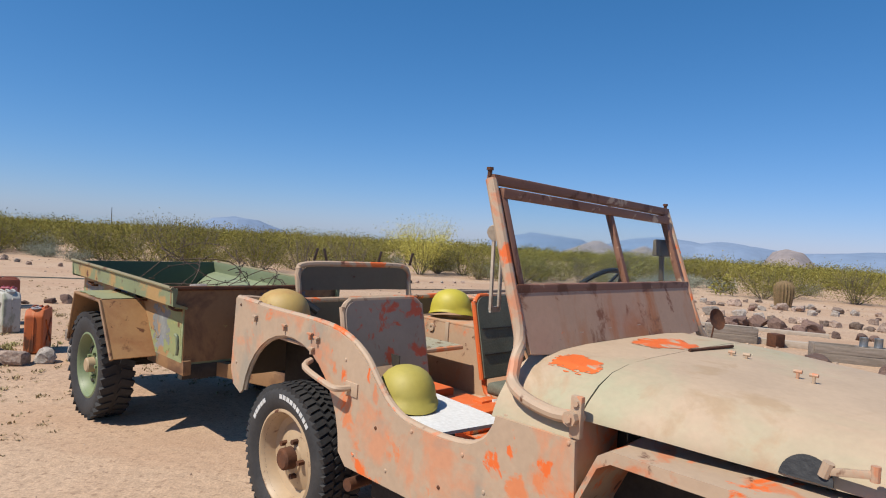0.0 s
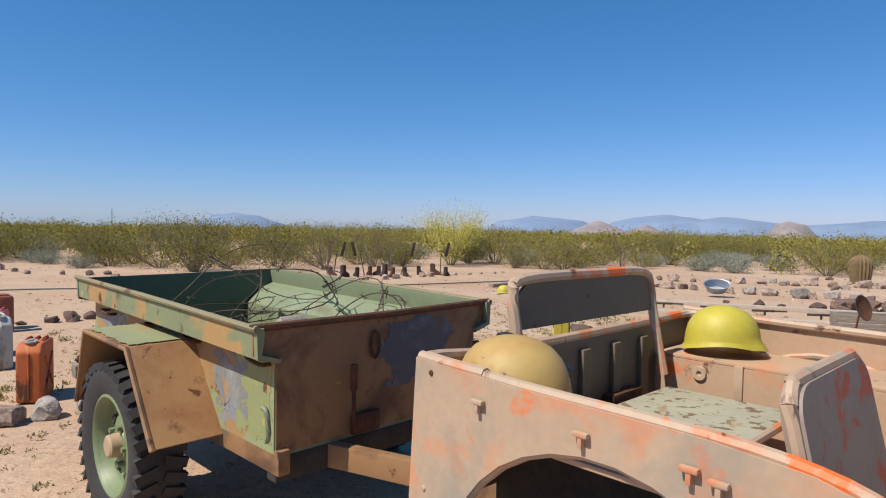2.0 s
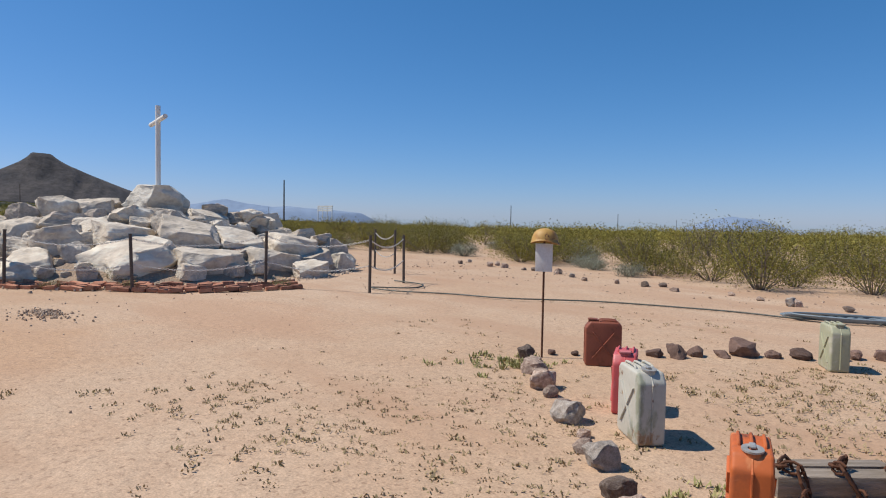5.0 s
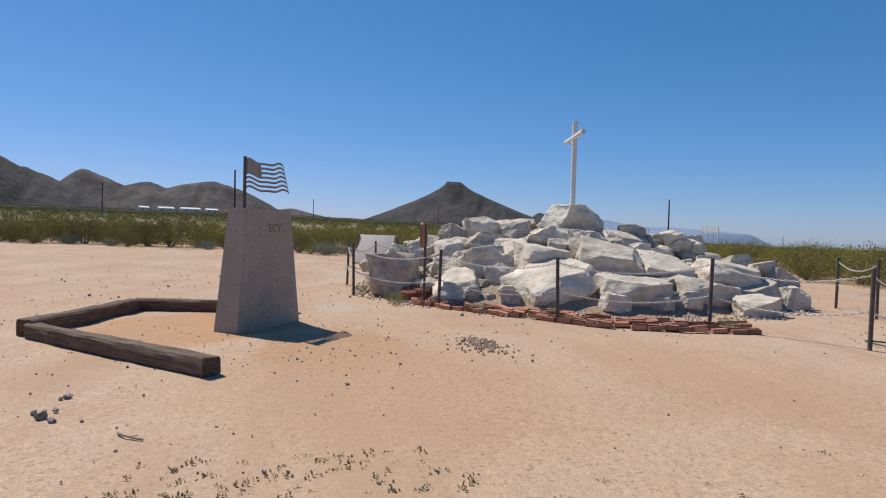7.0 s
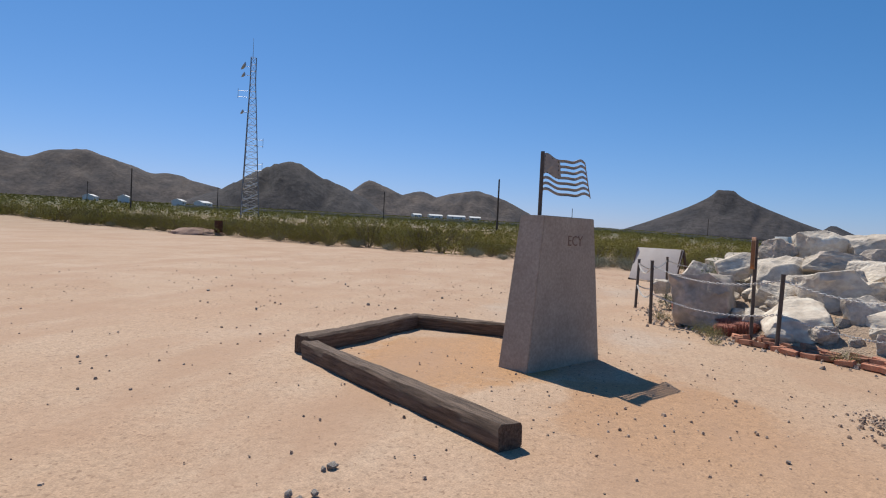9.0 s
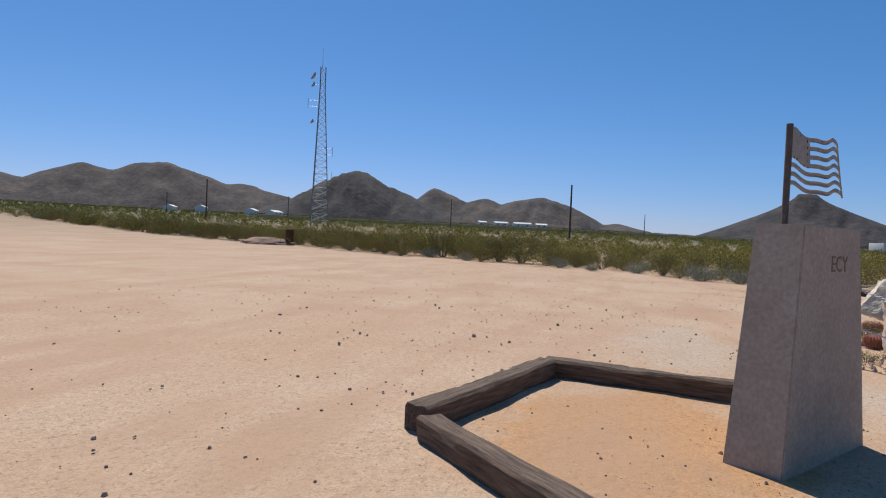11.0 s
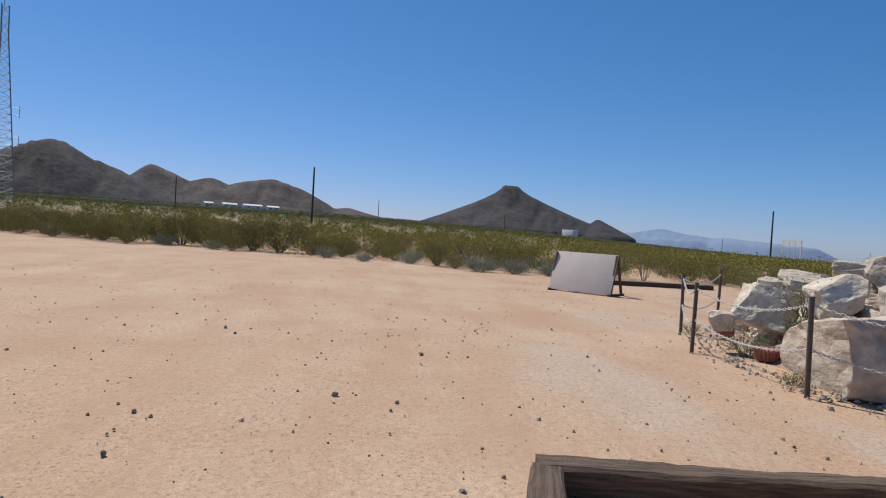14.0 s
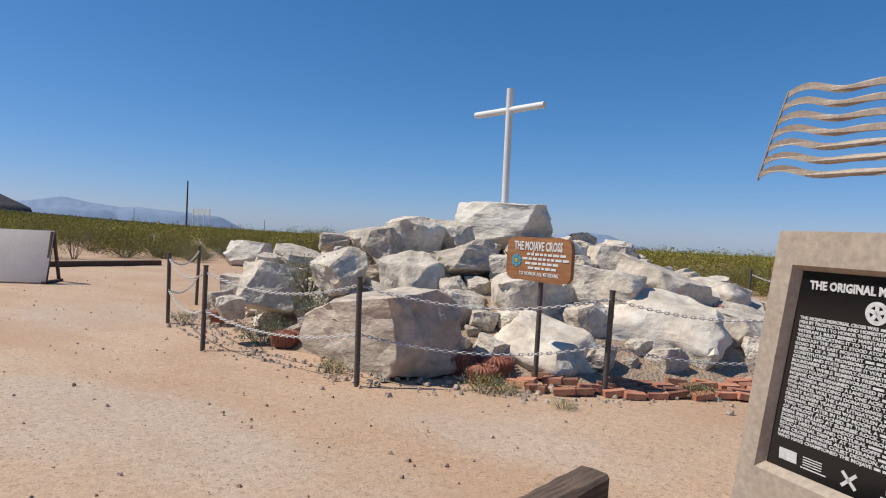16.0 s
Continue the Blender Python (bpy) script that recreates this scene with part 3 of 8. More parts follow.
boulder("s", -18.53, 11.32, 1.22, 0.90, 0.68, 0.34, 83)
boulder("r", -17.66, 10.73, 1.03, 0.44, 0.37, 0.31, 83)
boulder("r", -17.72, 11.17, 1.02, 0.46, 0.39, 0.37, 83)
boulder("s", -19.00, 11.73, 1.41, 0.61, 0.52, 0.30, 83)
boulder("r", -18.73, 12.16, 1.25, 0.53, 0.45, 0.38, 83)
boulder("s", -17.52, 11.45, 0.90, 0.60, 0.51, 0.29, 83)
boulder("r", -18.41, 12.60, 1.17, 0.71, 0.53, 0.34, 83)
boulder("r", -18.33, 12.83, 0.87, 0.73, 0.55, 0.43, 83)
boulder("r", -17.60, 10.30, 1.02, 0.34, 0.29, 0.23, 83)
boulder("r", -18.21, 12.07, 0.98, 0.42, 0.35, 0.35, 83)
boulder("r", -18.13, 12.82, 1.13, 0.22, 0.19, 0.26, 83)
boulder("r", -18.44, 12.43, 1.36, 0.61, 0.52, 0.30, 83)
boulder("r", -23.89, 7.79, 0.12, 0.48, 0.41, 0.39, 57)
boulder("s", -22.75, 7.71, 0.12, 0.65, 0.55, 0.29, 57)
boulder("r", -21.79, 6.96, 0.12, 0.47, 0.40, 0.28, 57)
boulder("b", -21.95, 8.87, 0.95, 1.08, 0.81, 0.56, 57)
boulder("r", -21.17, 8.24, 0.82, 0.61, 0.52, 0.33, 57)
boulder("s", -21.95, 8.45, 1.28, 0.49, 0.42, 0.24, 57)
boulder("r", -21.64, 8.86, 1.37, 0.63, 0.53, 0.29, 57)
boulder("r", -21.12, 9.56, 1.41, 1.20, 0.90, 0.56, 57)
boulder("r", -20.49, 8.91, 1.17, 0.36, 0.31, 0.20, 57)
boulder("r", -21.43, 7.21, 0.27, 0.40, 0.34, 0.32, 57)
boulder("r", -16.65, 12.52, 0.53, 1.29, 0.97, 0.69, 82)
boulder("r", -17.08, 12.37, 0.84, 0.48, 0.36, 0.39, 82)
boulder("r", -16.71, 13.66, 0.50, 0.79, 0.59, 0.53, 82)
boulder("s", -17.56, 13.38, 0.81, 0.70, 0.52, 0.28, 82)
boulder("s", -16.20, 12.81, 0.25, 0.90, 0.67, 0.49, 82)
boulder("r", -16.84, 13.49, 0.76, 0.64, 0.48, 0.26, 82)
boulder("r", -16.20, 13.64, 0.17, 0.60, 0.45, 0.56, 82)
boulder("s", -21.58, 6.76, 0.64, 0.83, 0.62, 0.61, 56)
boulder("s", -21.89, 7.58, 1.00, 0.73, 0.54, 0.29, 56)
boulder("r", -21.99, 7.07, 0.96, 0.37, 0.28, 0.23, 56)
boulder("r", -21.32, 5.87, 0.48, 0.36, 0.27, 0.29, 56)


def mound_height(x, y):
    return 1.2 * max(0.0, 1 - (math.hypot(x + 19.7, y - 10.4) / 4.3) ** 1.8)


_r = random.Random(5)
_n = 0
for _ in range(9000):
    a, q = _r.uniform(0, 2 * math.pi), 5.0 * math.sqrt(_r.random())
    x, y = -19.7 + q * math.cos(a), 10.4 + q * math.sin(a)
    front = (x + 19.7) * 0.55 - (y - 10.4) * 0.85
    s = _r.choice((0.45, 0.6, 0.85, 1.1)) if front < -1.2 and _n < 60 else _r.choice((0.35, 0.45, 0.55)) if _n < 130 else _r.choice((0.12, 0.16, 0.2, 0.26, 0.34))
    if q > 4.1 and front > -0.5:
        continue
    z = mound_height(x, y) + s * 0.2
    if any(math.dist((x, y, z), p[:3]) < (p[3] + s * 0.5) * 0.74 for p in PLACED):
        continue
    boulder(_r.choice("brrs"), x, y, z, s * _r.uniform(0.9, 1.2), s * _r.uniform(0.7, 1.0), s * _r.uniform(0.55, 0.85), _r.uniform(0, 360))
    _n += 1
    if _n > 330:
        break

# the earth core under the stones
bm = bmesh.new()
N1, N2 = 48, 18
rings = []
for j in range(N2 + 1):
    q = 4.6 * j / N2
    rings.append([bm.verts.new((q * math.cos(2 * math.pi * i / N1), q * math.sin(2 * math.pi * i / N1),
                                1.2 * max(0, 1 - (q / 4.3) ** 1.8) - (0.05 if j == N2 else -0.02) + 0.06 * noise.noise(Vector((q * math.cos(6.283 * i / N1), q * math.sin(6.283 * i / N1), 0)) * 2))) for i in range(N1)])
for a, b_ in zip(rings, rings[1:]):
    for i in range(N1):
        bm.faces.new((a[i], b_[i], b_[(i + 1) % N1], a[(i + 1) % N1]))
bmesh.ops.remove_doubles(bm, verts=bm.verts, dist=0.001)
M_RUBBLE = plain("gravelly_earth", (0.44, 0.31, 0.21), (0.34, 0.26, 0.20), 3, 0.95, bumps=1.0, dist=0.05, fine=22)
solid("mound_earth", bm, M_RUBBLE, pose(-19.7, 10.4, 0), "gravelly tan earth under the boulders of the mound", "earth mound", kind="structure")

# gravel at the foot of the mound
_r = random.Random(9)


def pebble_into(verts, faces, x, y, z, s, rnd):
    b0 = len(verts)
    a = rnd.uniform(0, 6.28)
    for k in range(5):
        t = a + k * 1.2566
        r_ = s * rnd.uniform(0.7, 1.1)
        verts.append((x + r_ * math.cos(t), y + r_ * math.sin(t) * 0.8, z - s * 0.2))
    for k in range(4):
        t = a + 0.5 + k * 1.5708
        r_ = s * rnd.uniform(0.4, 0.75)
        verts.append((x + r_ * math.cos(t), y + r_ * math.sin(t) * 0.8, z + s * rnd.uniform(0.45, 0.7)))
    lo, hi = [b0 + k for k in range(5)], [b0 + 5 + k for k in range(4)]
    faces += [(lo[0], lo[1], hi[0]), (lo[1], hi[1], hi[0]), (lo[1], lo[2], hi[1]), (lo[2], lo[3], hi[2], hi[1]), (lo[3], lo[4], hi[3], hi[2]), (lo[4], lo[0], hi[0], hi[3]), (hi[0], hi[1], hi[2], hi[3])]


def scatter(name, spots, mat, label, category, seed):
    rnd = random.Random(seed)
    vs, fs = [], []
    for x, y, z, s in spots:
        pebble_into(vs, fs, x, y, z, s, rnd)
    me = bpy.data.meshes.new(name)
    me.from_pydata(vs, [], fs)
    me.materials.append(mat)
    return tagged(new(name, me), label, category, kind="stuff")


def island_material(name, c1, c2):
    m, n, l, b = material(name, 0.9)
    g = n.new("ShaderNodeNewGeometry")
    f = noise_node(n, l, 40, 4)
    col = mix(n, l, g.outputs["Random Per Island"], c1, c2)
    col = mix(n, l, 0.5, col, ramp(n, l, f.outputs[0], ((0.25, 0.25), (0.75, 0.8))).outputs[0], "OVERLAY")
    l.new(col, b.inputs["Base Color"])
    bump(n, l, b, f.outputs[0], 0.5, 0.004)
    return m


M_GRAVEL = island_material("grey_gravel", (0.27, 0.21, 0.165), (0.47, 0.385, 0.31))
M_PEBBLE = island_material("brown_pebbles", (0.22, 0.145, 0.10), (0.52, 0.39, 0.285))
spots = []
for _ in range(1000):
    a = _r.uniform(-2.6, 0.7)
    q = _r.gauss(4.75, 0.25)
    x, y = -19.7 + q * math.cos(a), 10.4 + q * math.sin(a)
    spots.append((x, y, mound_height(x, y) * 0.85 + 0.012, 0.015 + 0.035 * _r.random() ** 2))
scatter("gravel", spots, M_GRAVEL, "grey gravel at the foot of the rock mound", "gravel", 3)

# the white cross
cross = thing("cross", pose(-19.96, 10.66, 2.03), "tall white pipe cross standing on the top boulder", "cross")
part("base_plate", box(bmesh.new(), (-0.2, -0.15, -0.03), (0.2, 0.15, 0.03), None, 0.01), M_PAINTWHITE, cross)
part("upright", rod(bmesh.new(), (0, 0, 0), (0, 0, 2.08), 0.062, n=20), M_PAINTWHITE, cross)
CD = Vector((1.441, -0.217, 0.07)).normalized()
part("crossbar", rod(bmesh.new(), CD * -0.74 + Vector((0, 0, 1.70)), CD * 0.72 + Vector((0, 0, 1.70)), 0.058, n=20), M_PAINTWHITE, cross)

# fence posts and chains round the mound
POSTS = ((-24.66, 7.88), (-23.2, 6.3), (-21.17, 5.35), (-18.8, 5.31), (-16.78, 6.66), (-14.84, 8.15), (-13.98, 10.23), (-12.23, 11.31), (-13.14, 12.98), (-14.86, 14.26), (-16.41, 14.92))
TOPS = []
for i, (x, y) in enumerate(POSTS):
    bm = bmesh.new()
    lean = Vector((0.03 * math.sin(i * 2.1), 0.03 * math.cos(i * 3.3), 1.06 - 0.03 * (i % 3)))
    rod(bm, (0, 0, -0.1), lean, 0.028, n=12)
    rod(bm, lean, lean + Vector((0, 0, 0.012)), 0.033, n=12)
    solid("fence_post", bm, M_POST, pose(x, y, 0), "dark rusty steel fence post standing in gravel", "post", "posts round the mound")
    TOPS.append((Vector((x, y, 0)), lean))


def chain_mesh(p, q, sag, link=0.040, r=0.0045):
    bm = bmesh.new()
    length = (q - p).length + 2.6 * sag * sag / (q - p).length
    k = max(6, int(length / (link * 1.15)))
    pts = [p.lerp(q, i / k) - Vector((0, 0, 4 * sag * (i / k) * (1 - i / k))) for i in range(k + 1)]
    for i in range(k):
        a, b = pts[i], pts[i + 1]
        d = (b - a).normalized()
        side = d.cross(Vector((0, 0, 1))).normalized() if i % 2 else d.cross(d.cross(Vector((0, 0, 1)))).normalized()
        c, ln = (a + b) / 2, (b - a).length * 0.72
        tube(bm, [c + d * ln * math.cos(t) + side * 0.015 * math.sin(t) for t in (0, 0.9, 2.24, 3.14, 4.04, 5.38)], r, 4, True)
    return bm


for i in range(len(POSTS) - 1):
    if i == 8:
        continue
    for frac, sag in ((0.93, 0.16), (0.48, 0.14)):
        p = TOPS[i][0] + TOPS[i][1] * frac
        q = TOPS[i + 1][0] + TOPS[i + 1][1] * frac
        solid("chain", chain_mesh(p, q, sag), M_ROPE, Matrix(), "pale galvanised chain hanging between fence posts", "chain", "chains round the mound")

# ---- the monument ----
MW, MD = Vector((-0.8, 0.6, 0)), Vector((-0.6, -0.8, 0))
MON = Matrix((MW, MD, Vector((0, 0, 1)))).transposed().to_4x4()
MON.translation = (-14.677, 3.648, 0)
# local: x along the width, y out of the plaque's face
mon = thing("stone_monument", MON, "tapered tan concrete monument with a black plaque and flag", "monument")


def taper(z):
    k = z / 1.621
    return 0.658 + (0.452 - 0.658) * k, 0.198 + (0.163 - 0.198) * k


def mon_body():
    bm = bmesh.new()
    z0, z1 = 0.52, 1.47          # the recess of the plaque
    w = lambda z: taper(z)[0]
    d = lambda z: taper(z)[1]
    ow = [bm.verts.new(v) for v in ((-w(0), d(0), -0.05), (w(0), d(0), -0.05), (w(1.621), d(1.621), 1.621), (-w(1.621), d(1.621), 1.621))]
    mg = 0.105
    iw = [bm.verts.new((s * (w(z) - mg), d(z), z)) for z, s in ((z0, -1), (z0, 1), (z1, 1), (z1, -1))]
    nw = [bm.verts.new((s * (w(z) - mg - 0.025), d(z) - 0.045, z + dz)) for z, s, dz in ((z0, -1, 0.03), (z0, 1, 0.03), (z1, 1, -0.025), (z1, -1, -0.025))]
    bk = [bm.verts.new(v) for v in ((-w(0), -d(0), -0.05), (w(0), -d(0), -0.05), (w(1.621), -d(1.621), 1.621), (-w(1.621), -d(1.621), 1.621))]
    for i in range(4):
        j = (i + 1) % 4
        bm.faces.new((ow[i], ow[j], iw[j], iw[i]))
        bm.faces.new((iw[i], iw[j], nw[j], nw[i]))
        bm.faces.new((ow[j], ow[i], bk[i], bk[j]))
    bm.faces.new(nw)
    bm.faces.new(bk[::-1])
    bmesh.ops.recalc_face_normals(bm, faces=bm.faces)
    es = [e for e in bm.edges if any(v in ow or v in bk for v in e.verts) and not any(v in iw for v in e.verts)]
    bmesh.ops.bevel(bm, geom=es, offset=0.008, segments=2, affect="EDGES")
    return bm


part("body", mon_body(), M_CONC, mon, smooth=30)
M_PLAQUE, _n2, _l2, _b2 = material("polished_black_stone", 0.12)
_b2.inputs["Base Color"].default_value = (0.008, 0.008, 0.009, 1)
PZ0, PZ1 = 0.55, 1.445
PL = Matrix(((1, 0, 0, 0), (0, 1, 0, taper(1.0)[1] - 0.041), (0, 0, 1, 0), (0, 0, 0, 1)))
tilt = math.atan2(0.198 - 0.163, 1.621)
bm = bmesh.new()
vs = []
for z, s in ((PZ0, -1), (PZ0, 1), (PZ1, 1), (PZ1, -1)):
    vs.append(bm.verts.new((s * (taper(z)[0] - 0.131), taper(z)[1] - 0.041, z)))
bm.faces.new(vs)
thicken(bm, 0.012)
bmesh.ops.recalc_face_normals(bm, faces=bm.faces)
plaque = part("plaque", bm, M_PLAQUE, mon, "polished black stone plaque with white engraved text", 0)


def text_mesh(body, size, width=0.0, align="CENTER", depth=0.002, bold=0.0):
    cu = bpy.data.curves.new("lettering", "FONT")
    cu.body, cu.size, cu.align_x, cu.align_y, cu.extrude, cu.offset = body, size, align, "CENTER", depth, bold
    cu.resolution_u = 2
    ob = bpy.data.objects.new("lettering", cu)
    scene.collection.objects.link(ob)
    me = bpy.data.meshes.new_from_object(ob.evaluated_get(bpy.context.evaluated_depsgraph_get()))
    bpy.data.objects.remove(ob)
    bm = bmesh.new()
    bm.from_mesh(me)
    bpy.data.meshes.remove(me)
    if width:
        xs = [v.co.x for v in bm.verts]
        k = width / (max(xs) - min(xs))
        bmesh.ops.scale(bm, vec=(k, 1, 1), verts=bm.verts)
    return bm


def on_plaque(bm, x, z, name, label=""):
    # text lies in x, y: stand it up on the sloping face, reading from the front
    rot = Matrix.Rotation(radians(180), 4, "Z") @ Matrix.Rotation(radians(90) - tilt, 4, "X")
    bmesh.ops.transform(bm, matrix=Matrix.Translation((x, taper(z)[1] - 0.038, z)) @ rot, verts=bm.verts)
    return part(name, bm, M_WHITE, plaque, label, 0)


PLAQUE_TEXT = ("THE MOJAVE MEMORIAL CROSS WAS", "1934 BY PROSPECTORS AND HOMESTEADERS", "WORLD WAR I TO HONOR THEIR FALLEN", "VETERAN J. RILEY BEMBRY MAINTAINED",
               "YEARS, DEDICATING IT TO THE MILITARY", "THROUGH THE AGES. IT STOOD ATOP", "ROAD IN THE EAST MOJAVE FOR OVER 65", "SUBJECT OF A 2001 LAWSUIT", "CONSTITUTIONAL PROVISIONS AGAINST",
               "CHURCH AND STATE BECAUSE IT WAS", "BOUNDARIES OF THE NEWLY-DESIGNATED", "PRESERVE. WHILE BEMBRY'S FRIENDS,", "SANDOZ FOUGHT AN UNFAVORABLE", "MOJAVE CROSS REMAINED COVERED BY A",
               "AND WANDA ARRANGED A LAND SWAP,", "FIVE-ACRE INHOLDING FOR ONE ACRE", "THIS PARCEL WAS THEN DONATED TO THE", "COURT RATIFIED THE LAND EXCHANGE ON", "FROM ELEVEN YEARS OF LITIGATION,",
               "ORIGINAL METAL CROSS WAS STOLEN AND", "TWO YEARS LATER IN HALF MOON BAY,", "OF APOLOGY ATTACHED. BY THEN, A", "BEEN INSTALLED AT SUNRISE ROCK. THIS", "DONATED BY WANDA SANDOZ ON MARCH 16,",
               "DESERT HERITAGE AND CULTURAL", "EDUCATIONAL DISPLAY AT THE GOFFS", "THIS CROSS HONORS ALL VETERANS,", "LANDMARK SUPREME COURT DECISION, AND", "WHO HAVE CHAMPIONED THE MOJAVE")
on_plaque(text_mesh("THE ORIGINAL MOJAVE CROSS", 0.05, 0.60, bold=0.002), 0, 1.385, "title", "white engraved heading")
for i, words in enumerate(PLAQUE_TEXT):
    z = 1.238 - i * 0.0194
    wide = 2 * (taper(z)[0] - 0.165)
    span = wide * len(words) / 56
    bm = text_mesh(words, 0.0195, span, "LEFT", 0.0015, 0.0006)
    x0 = min(v.co.x for v in bm.verts)
    bmesh.ops.translate(bm, vec=(-wide / 2 - x0, 0, 0), verts=bm.verts)
    # the rest of the line cannot be read
    rr = random.Random(i)
    x = -wide / 2 + span + 0.008
    while x < wide / 2 - 0.012:
        ww = min(rr.uniform(0.02, 0.07), wide / 2 - x)
        box(bm, (x, -0.005, -0.001), (x + ww, 0.005, 0.001))
        x += ww + 0.008
    on_plaque(bm, 0, z, "text_line")
bm = bmesh.new()
lathe(bm, ((0.030, -0.001), (0.047, -0.001), (0.047, 0.002), (0.030, 0.002), (0.030, -0.001)), 24)
for k in range(5):
    t = radians(90 + 72 * k)
    beam(bm, (0, 0, 0), (0.034 * math.cos(t), 0.034 * math.sin(t), 0), 0.016, 0.003)
on_plaque(bm, 0, 1.30, "emblem", "white round star emblem")
bm = bmesh.new()
box(bm, (-0.09, -0.03, -0.001), (0.0, 0.02, 0.001))
box(bm, (0.02, -0.035, -0.001), (0.14, -0.03, 0.001))
for k in range(4):
    box(bm, (0.03, 0.012 - k * 0.011, -0.001), (0.12, 0.016 - k * 0.011, 0.001))
on_plaque(bm, 0.30, 0.62, "building_emblem", "white picture of a low building")
bm = bmesh.new()
beam(bm, (-0.03, -0.03, 0), (0.03, 0.03, 0), 0.014, 0.002)
beam(bm, (-0.03, 0.03, 0), (0.03, -0.03, 0), 0.014, 0.002)
on_plaque(bm, 0.06, 0.61, "cross_emblem")
bm = bmesh.new()
box(bm, (-0.07, -0.02, -0.001), (0.07, -0.012, 0.001))
box(bm, (-0.05, 0.0, -0.001), (0.05, 0.02, 0.001))
on_plaque(bm, -0.14, 0.61, "wing_emblem")
bm = text_mesh("ECY", 0.16, 0.27)
bmesh.ops.transform(bm, matrix=Matrix.Translation((0.10, -taper(1.36)[1] - 0.001, 1.36)) @ Matrix.Rotation(radians(90) - tilt, 4, "X"), verts=bm.verts)
part("initials", bm, plain("initials_stain", (0.2, 0.12, 0.09), (0.3, 0.2, 0.14), 20, 0.9), mon, "faded dark initials on the back", 0)

# the steel flag on the monument
M_FLAG = plain("weathered_flag_steel", (0.36, 0.29, 0.23), (0.47, 0.39, 0.32), 12, 0.6, 0.3, 0.2)
flag = thing("metal_flag", MON @ Matrix.Translation((-0.27, 0.05, 1.615)), "cut steel flag with wavy stripes on a pole", "flag")
part("pole", rod(bmesh.new(), (0, 0, -0.01), (0, 0, 0.70), 0.022, n=14), M_POST, flag)


def wave(u):
    return 0.022 * math.sin(u * 9.5 + 0.4) + 0.012 * math.sin(u * 17)


def stripe(u0, u1, z0, z1, k=16):
    # in the flag's own frame: u from the pole, heights leaning with the far end
    bm = bmesh.new()
    up, lo = [], []
    for i in range(k + 1):
        u = u0 + (u1 - u0) * i / k
        for row, z in ((up, z1), (lo, z0)):
            q = wave(u) * 1.0
            row.append((u + (0.34 - z) * 0.32 * u / 0.8, z + q))
    plate(bm, up + lo[::-1], 0.006)
    for v in bm.verts:
        v.co.y += 0.012 * math.sin(v.co.x * 9)
    return bm


SH = 0.40 / 13
for i in range(7):
    z1 = 0.66 - i * 2 * SH
    z0 = z1 - SH
    part("stripe", stripe(0.34 if i < 4 else 0.02, 0.92, z0, z1), M_FLAG, flag)
bm = stripe(0.02, 0.36, 0.66 - 7 * SH, 0.66)
canton = part("canton", bm, M_FLAG, flag, "steel field with cut stars")
for i in range(5):
    for j in range(6):
        bm = bmesh.new()
        u, z = 0.05 + j * 0.055, 0.63 - i * 0.045
        x = u + (0.34 - z) * 0.32 * u / 0.8
        lathe(bm, ((0.0, 0.0045), (0.006, 0.0045), (0.012, 0.004), (0.0, -0.0045)), 5, Matrix.Translation((x, 0.012 * math.sin(x * 9), z + wave(u))) @ Matrix.Rotation(radians(90), 4, "X"))
        part("star", bm, M_DARK, canton, smooth=0)
part("end_bar", tube(bmesh.new(), [(0.92 + (0.34 - z) * 0.368, 0.012 * math.sin((0.92 + (0.34 - z) * 0.368) * 9), z + wave(0.92)) for z in (0.25, 0.38, 0.52, 0.66)], 0.006, 6), M_FLAG, flag)

# ---- the timber kerb round the monument ----
def timber(p, q, w, h, seed, label):
    p, q = Vector(p), Vector(q)
    d = q - p
    L = d.length
    k = 26
    bm = bmesh.new()
    prof = [(-w / 2 + 0.01, 0), (-w / 2, 0.03), (-w / 2, h - 0.025), (-w / 2 + 0.02, h), (0, h - 0.004), (w / 2 - 0.02, h), (w / 2, h - 0.025), (w / 2, 0.03), (w / 2 - 0.01, 0)]
    rings = []
    for i in range(k + 1):
        x = L * i / k
        ring = []
        for y, z in prof:
            e = 0.010 * noise.noise(Vector((x * 3, y * 20 + seed, z * 20))) + 0.008 * noise.noise(Vector((x * 9, y * 9 + seed, z * 12)))
            wear = 0.03 * max(0, noise.noise(Vector((x * 1.6, seed * 3.0, y * 3)))) if z > h * 0.7 else 0
            ring.append(bm.verts.new((x + (0.012 * noise.noise(Vector((y * 30, z * 30, seed))) if i in (0, k) else 0), y + e, z + e - wear)))
        rings.append(ring)
    n_ = len(prof)
    for a, b in zip(rings, rings[1:]):
        for j in range(n_):
            bm.faces.new((a[j], a[(j + 1) % n_], b[(j + 1) % n_], b[j]))
    bm.faces.new(rings[0][::-1])
    bm.faces.new(rings[-1])
    bmesh.ops.recalc_face_normals(bm, faces=bm.faces)
    m = pose(p.x, p.y, p.z, 0, 0, math.degrees(math.atan2(d.y, d.x)))
    return solid("timber", bm, M_TIMBERTOP, m, label, "timber", "timbers round the monument", smooth=30)


timber((-11.68, 3.40, 0.0), (-13.92, 1.13, 0.0), 0.20, 0.18, 1, "dark weathered railway sleeper lying on the sand")
timber((-14.03, 0.99, 0.0), (-16.35, 1.68, 0.0), 0.20, 0.20, 2, "dark cracked railway sleeper lying on the sand")
timber((-16.46, 1.66, 0.0), (-16.05, 4.15, 0.0), 0.20, 0.19, 3, "dark weathered railway sleeper beside the monument")

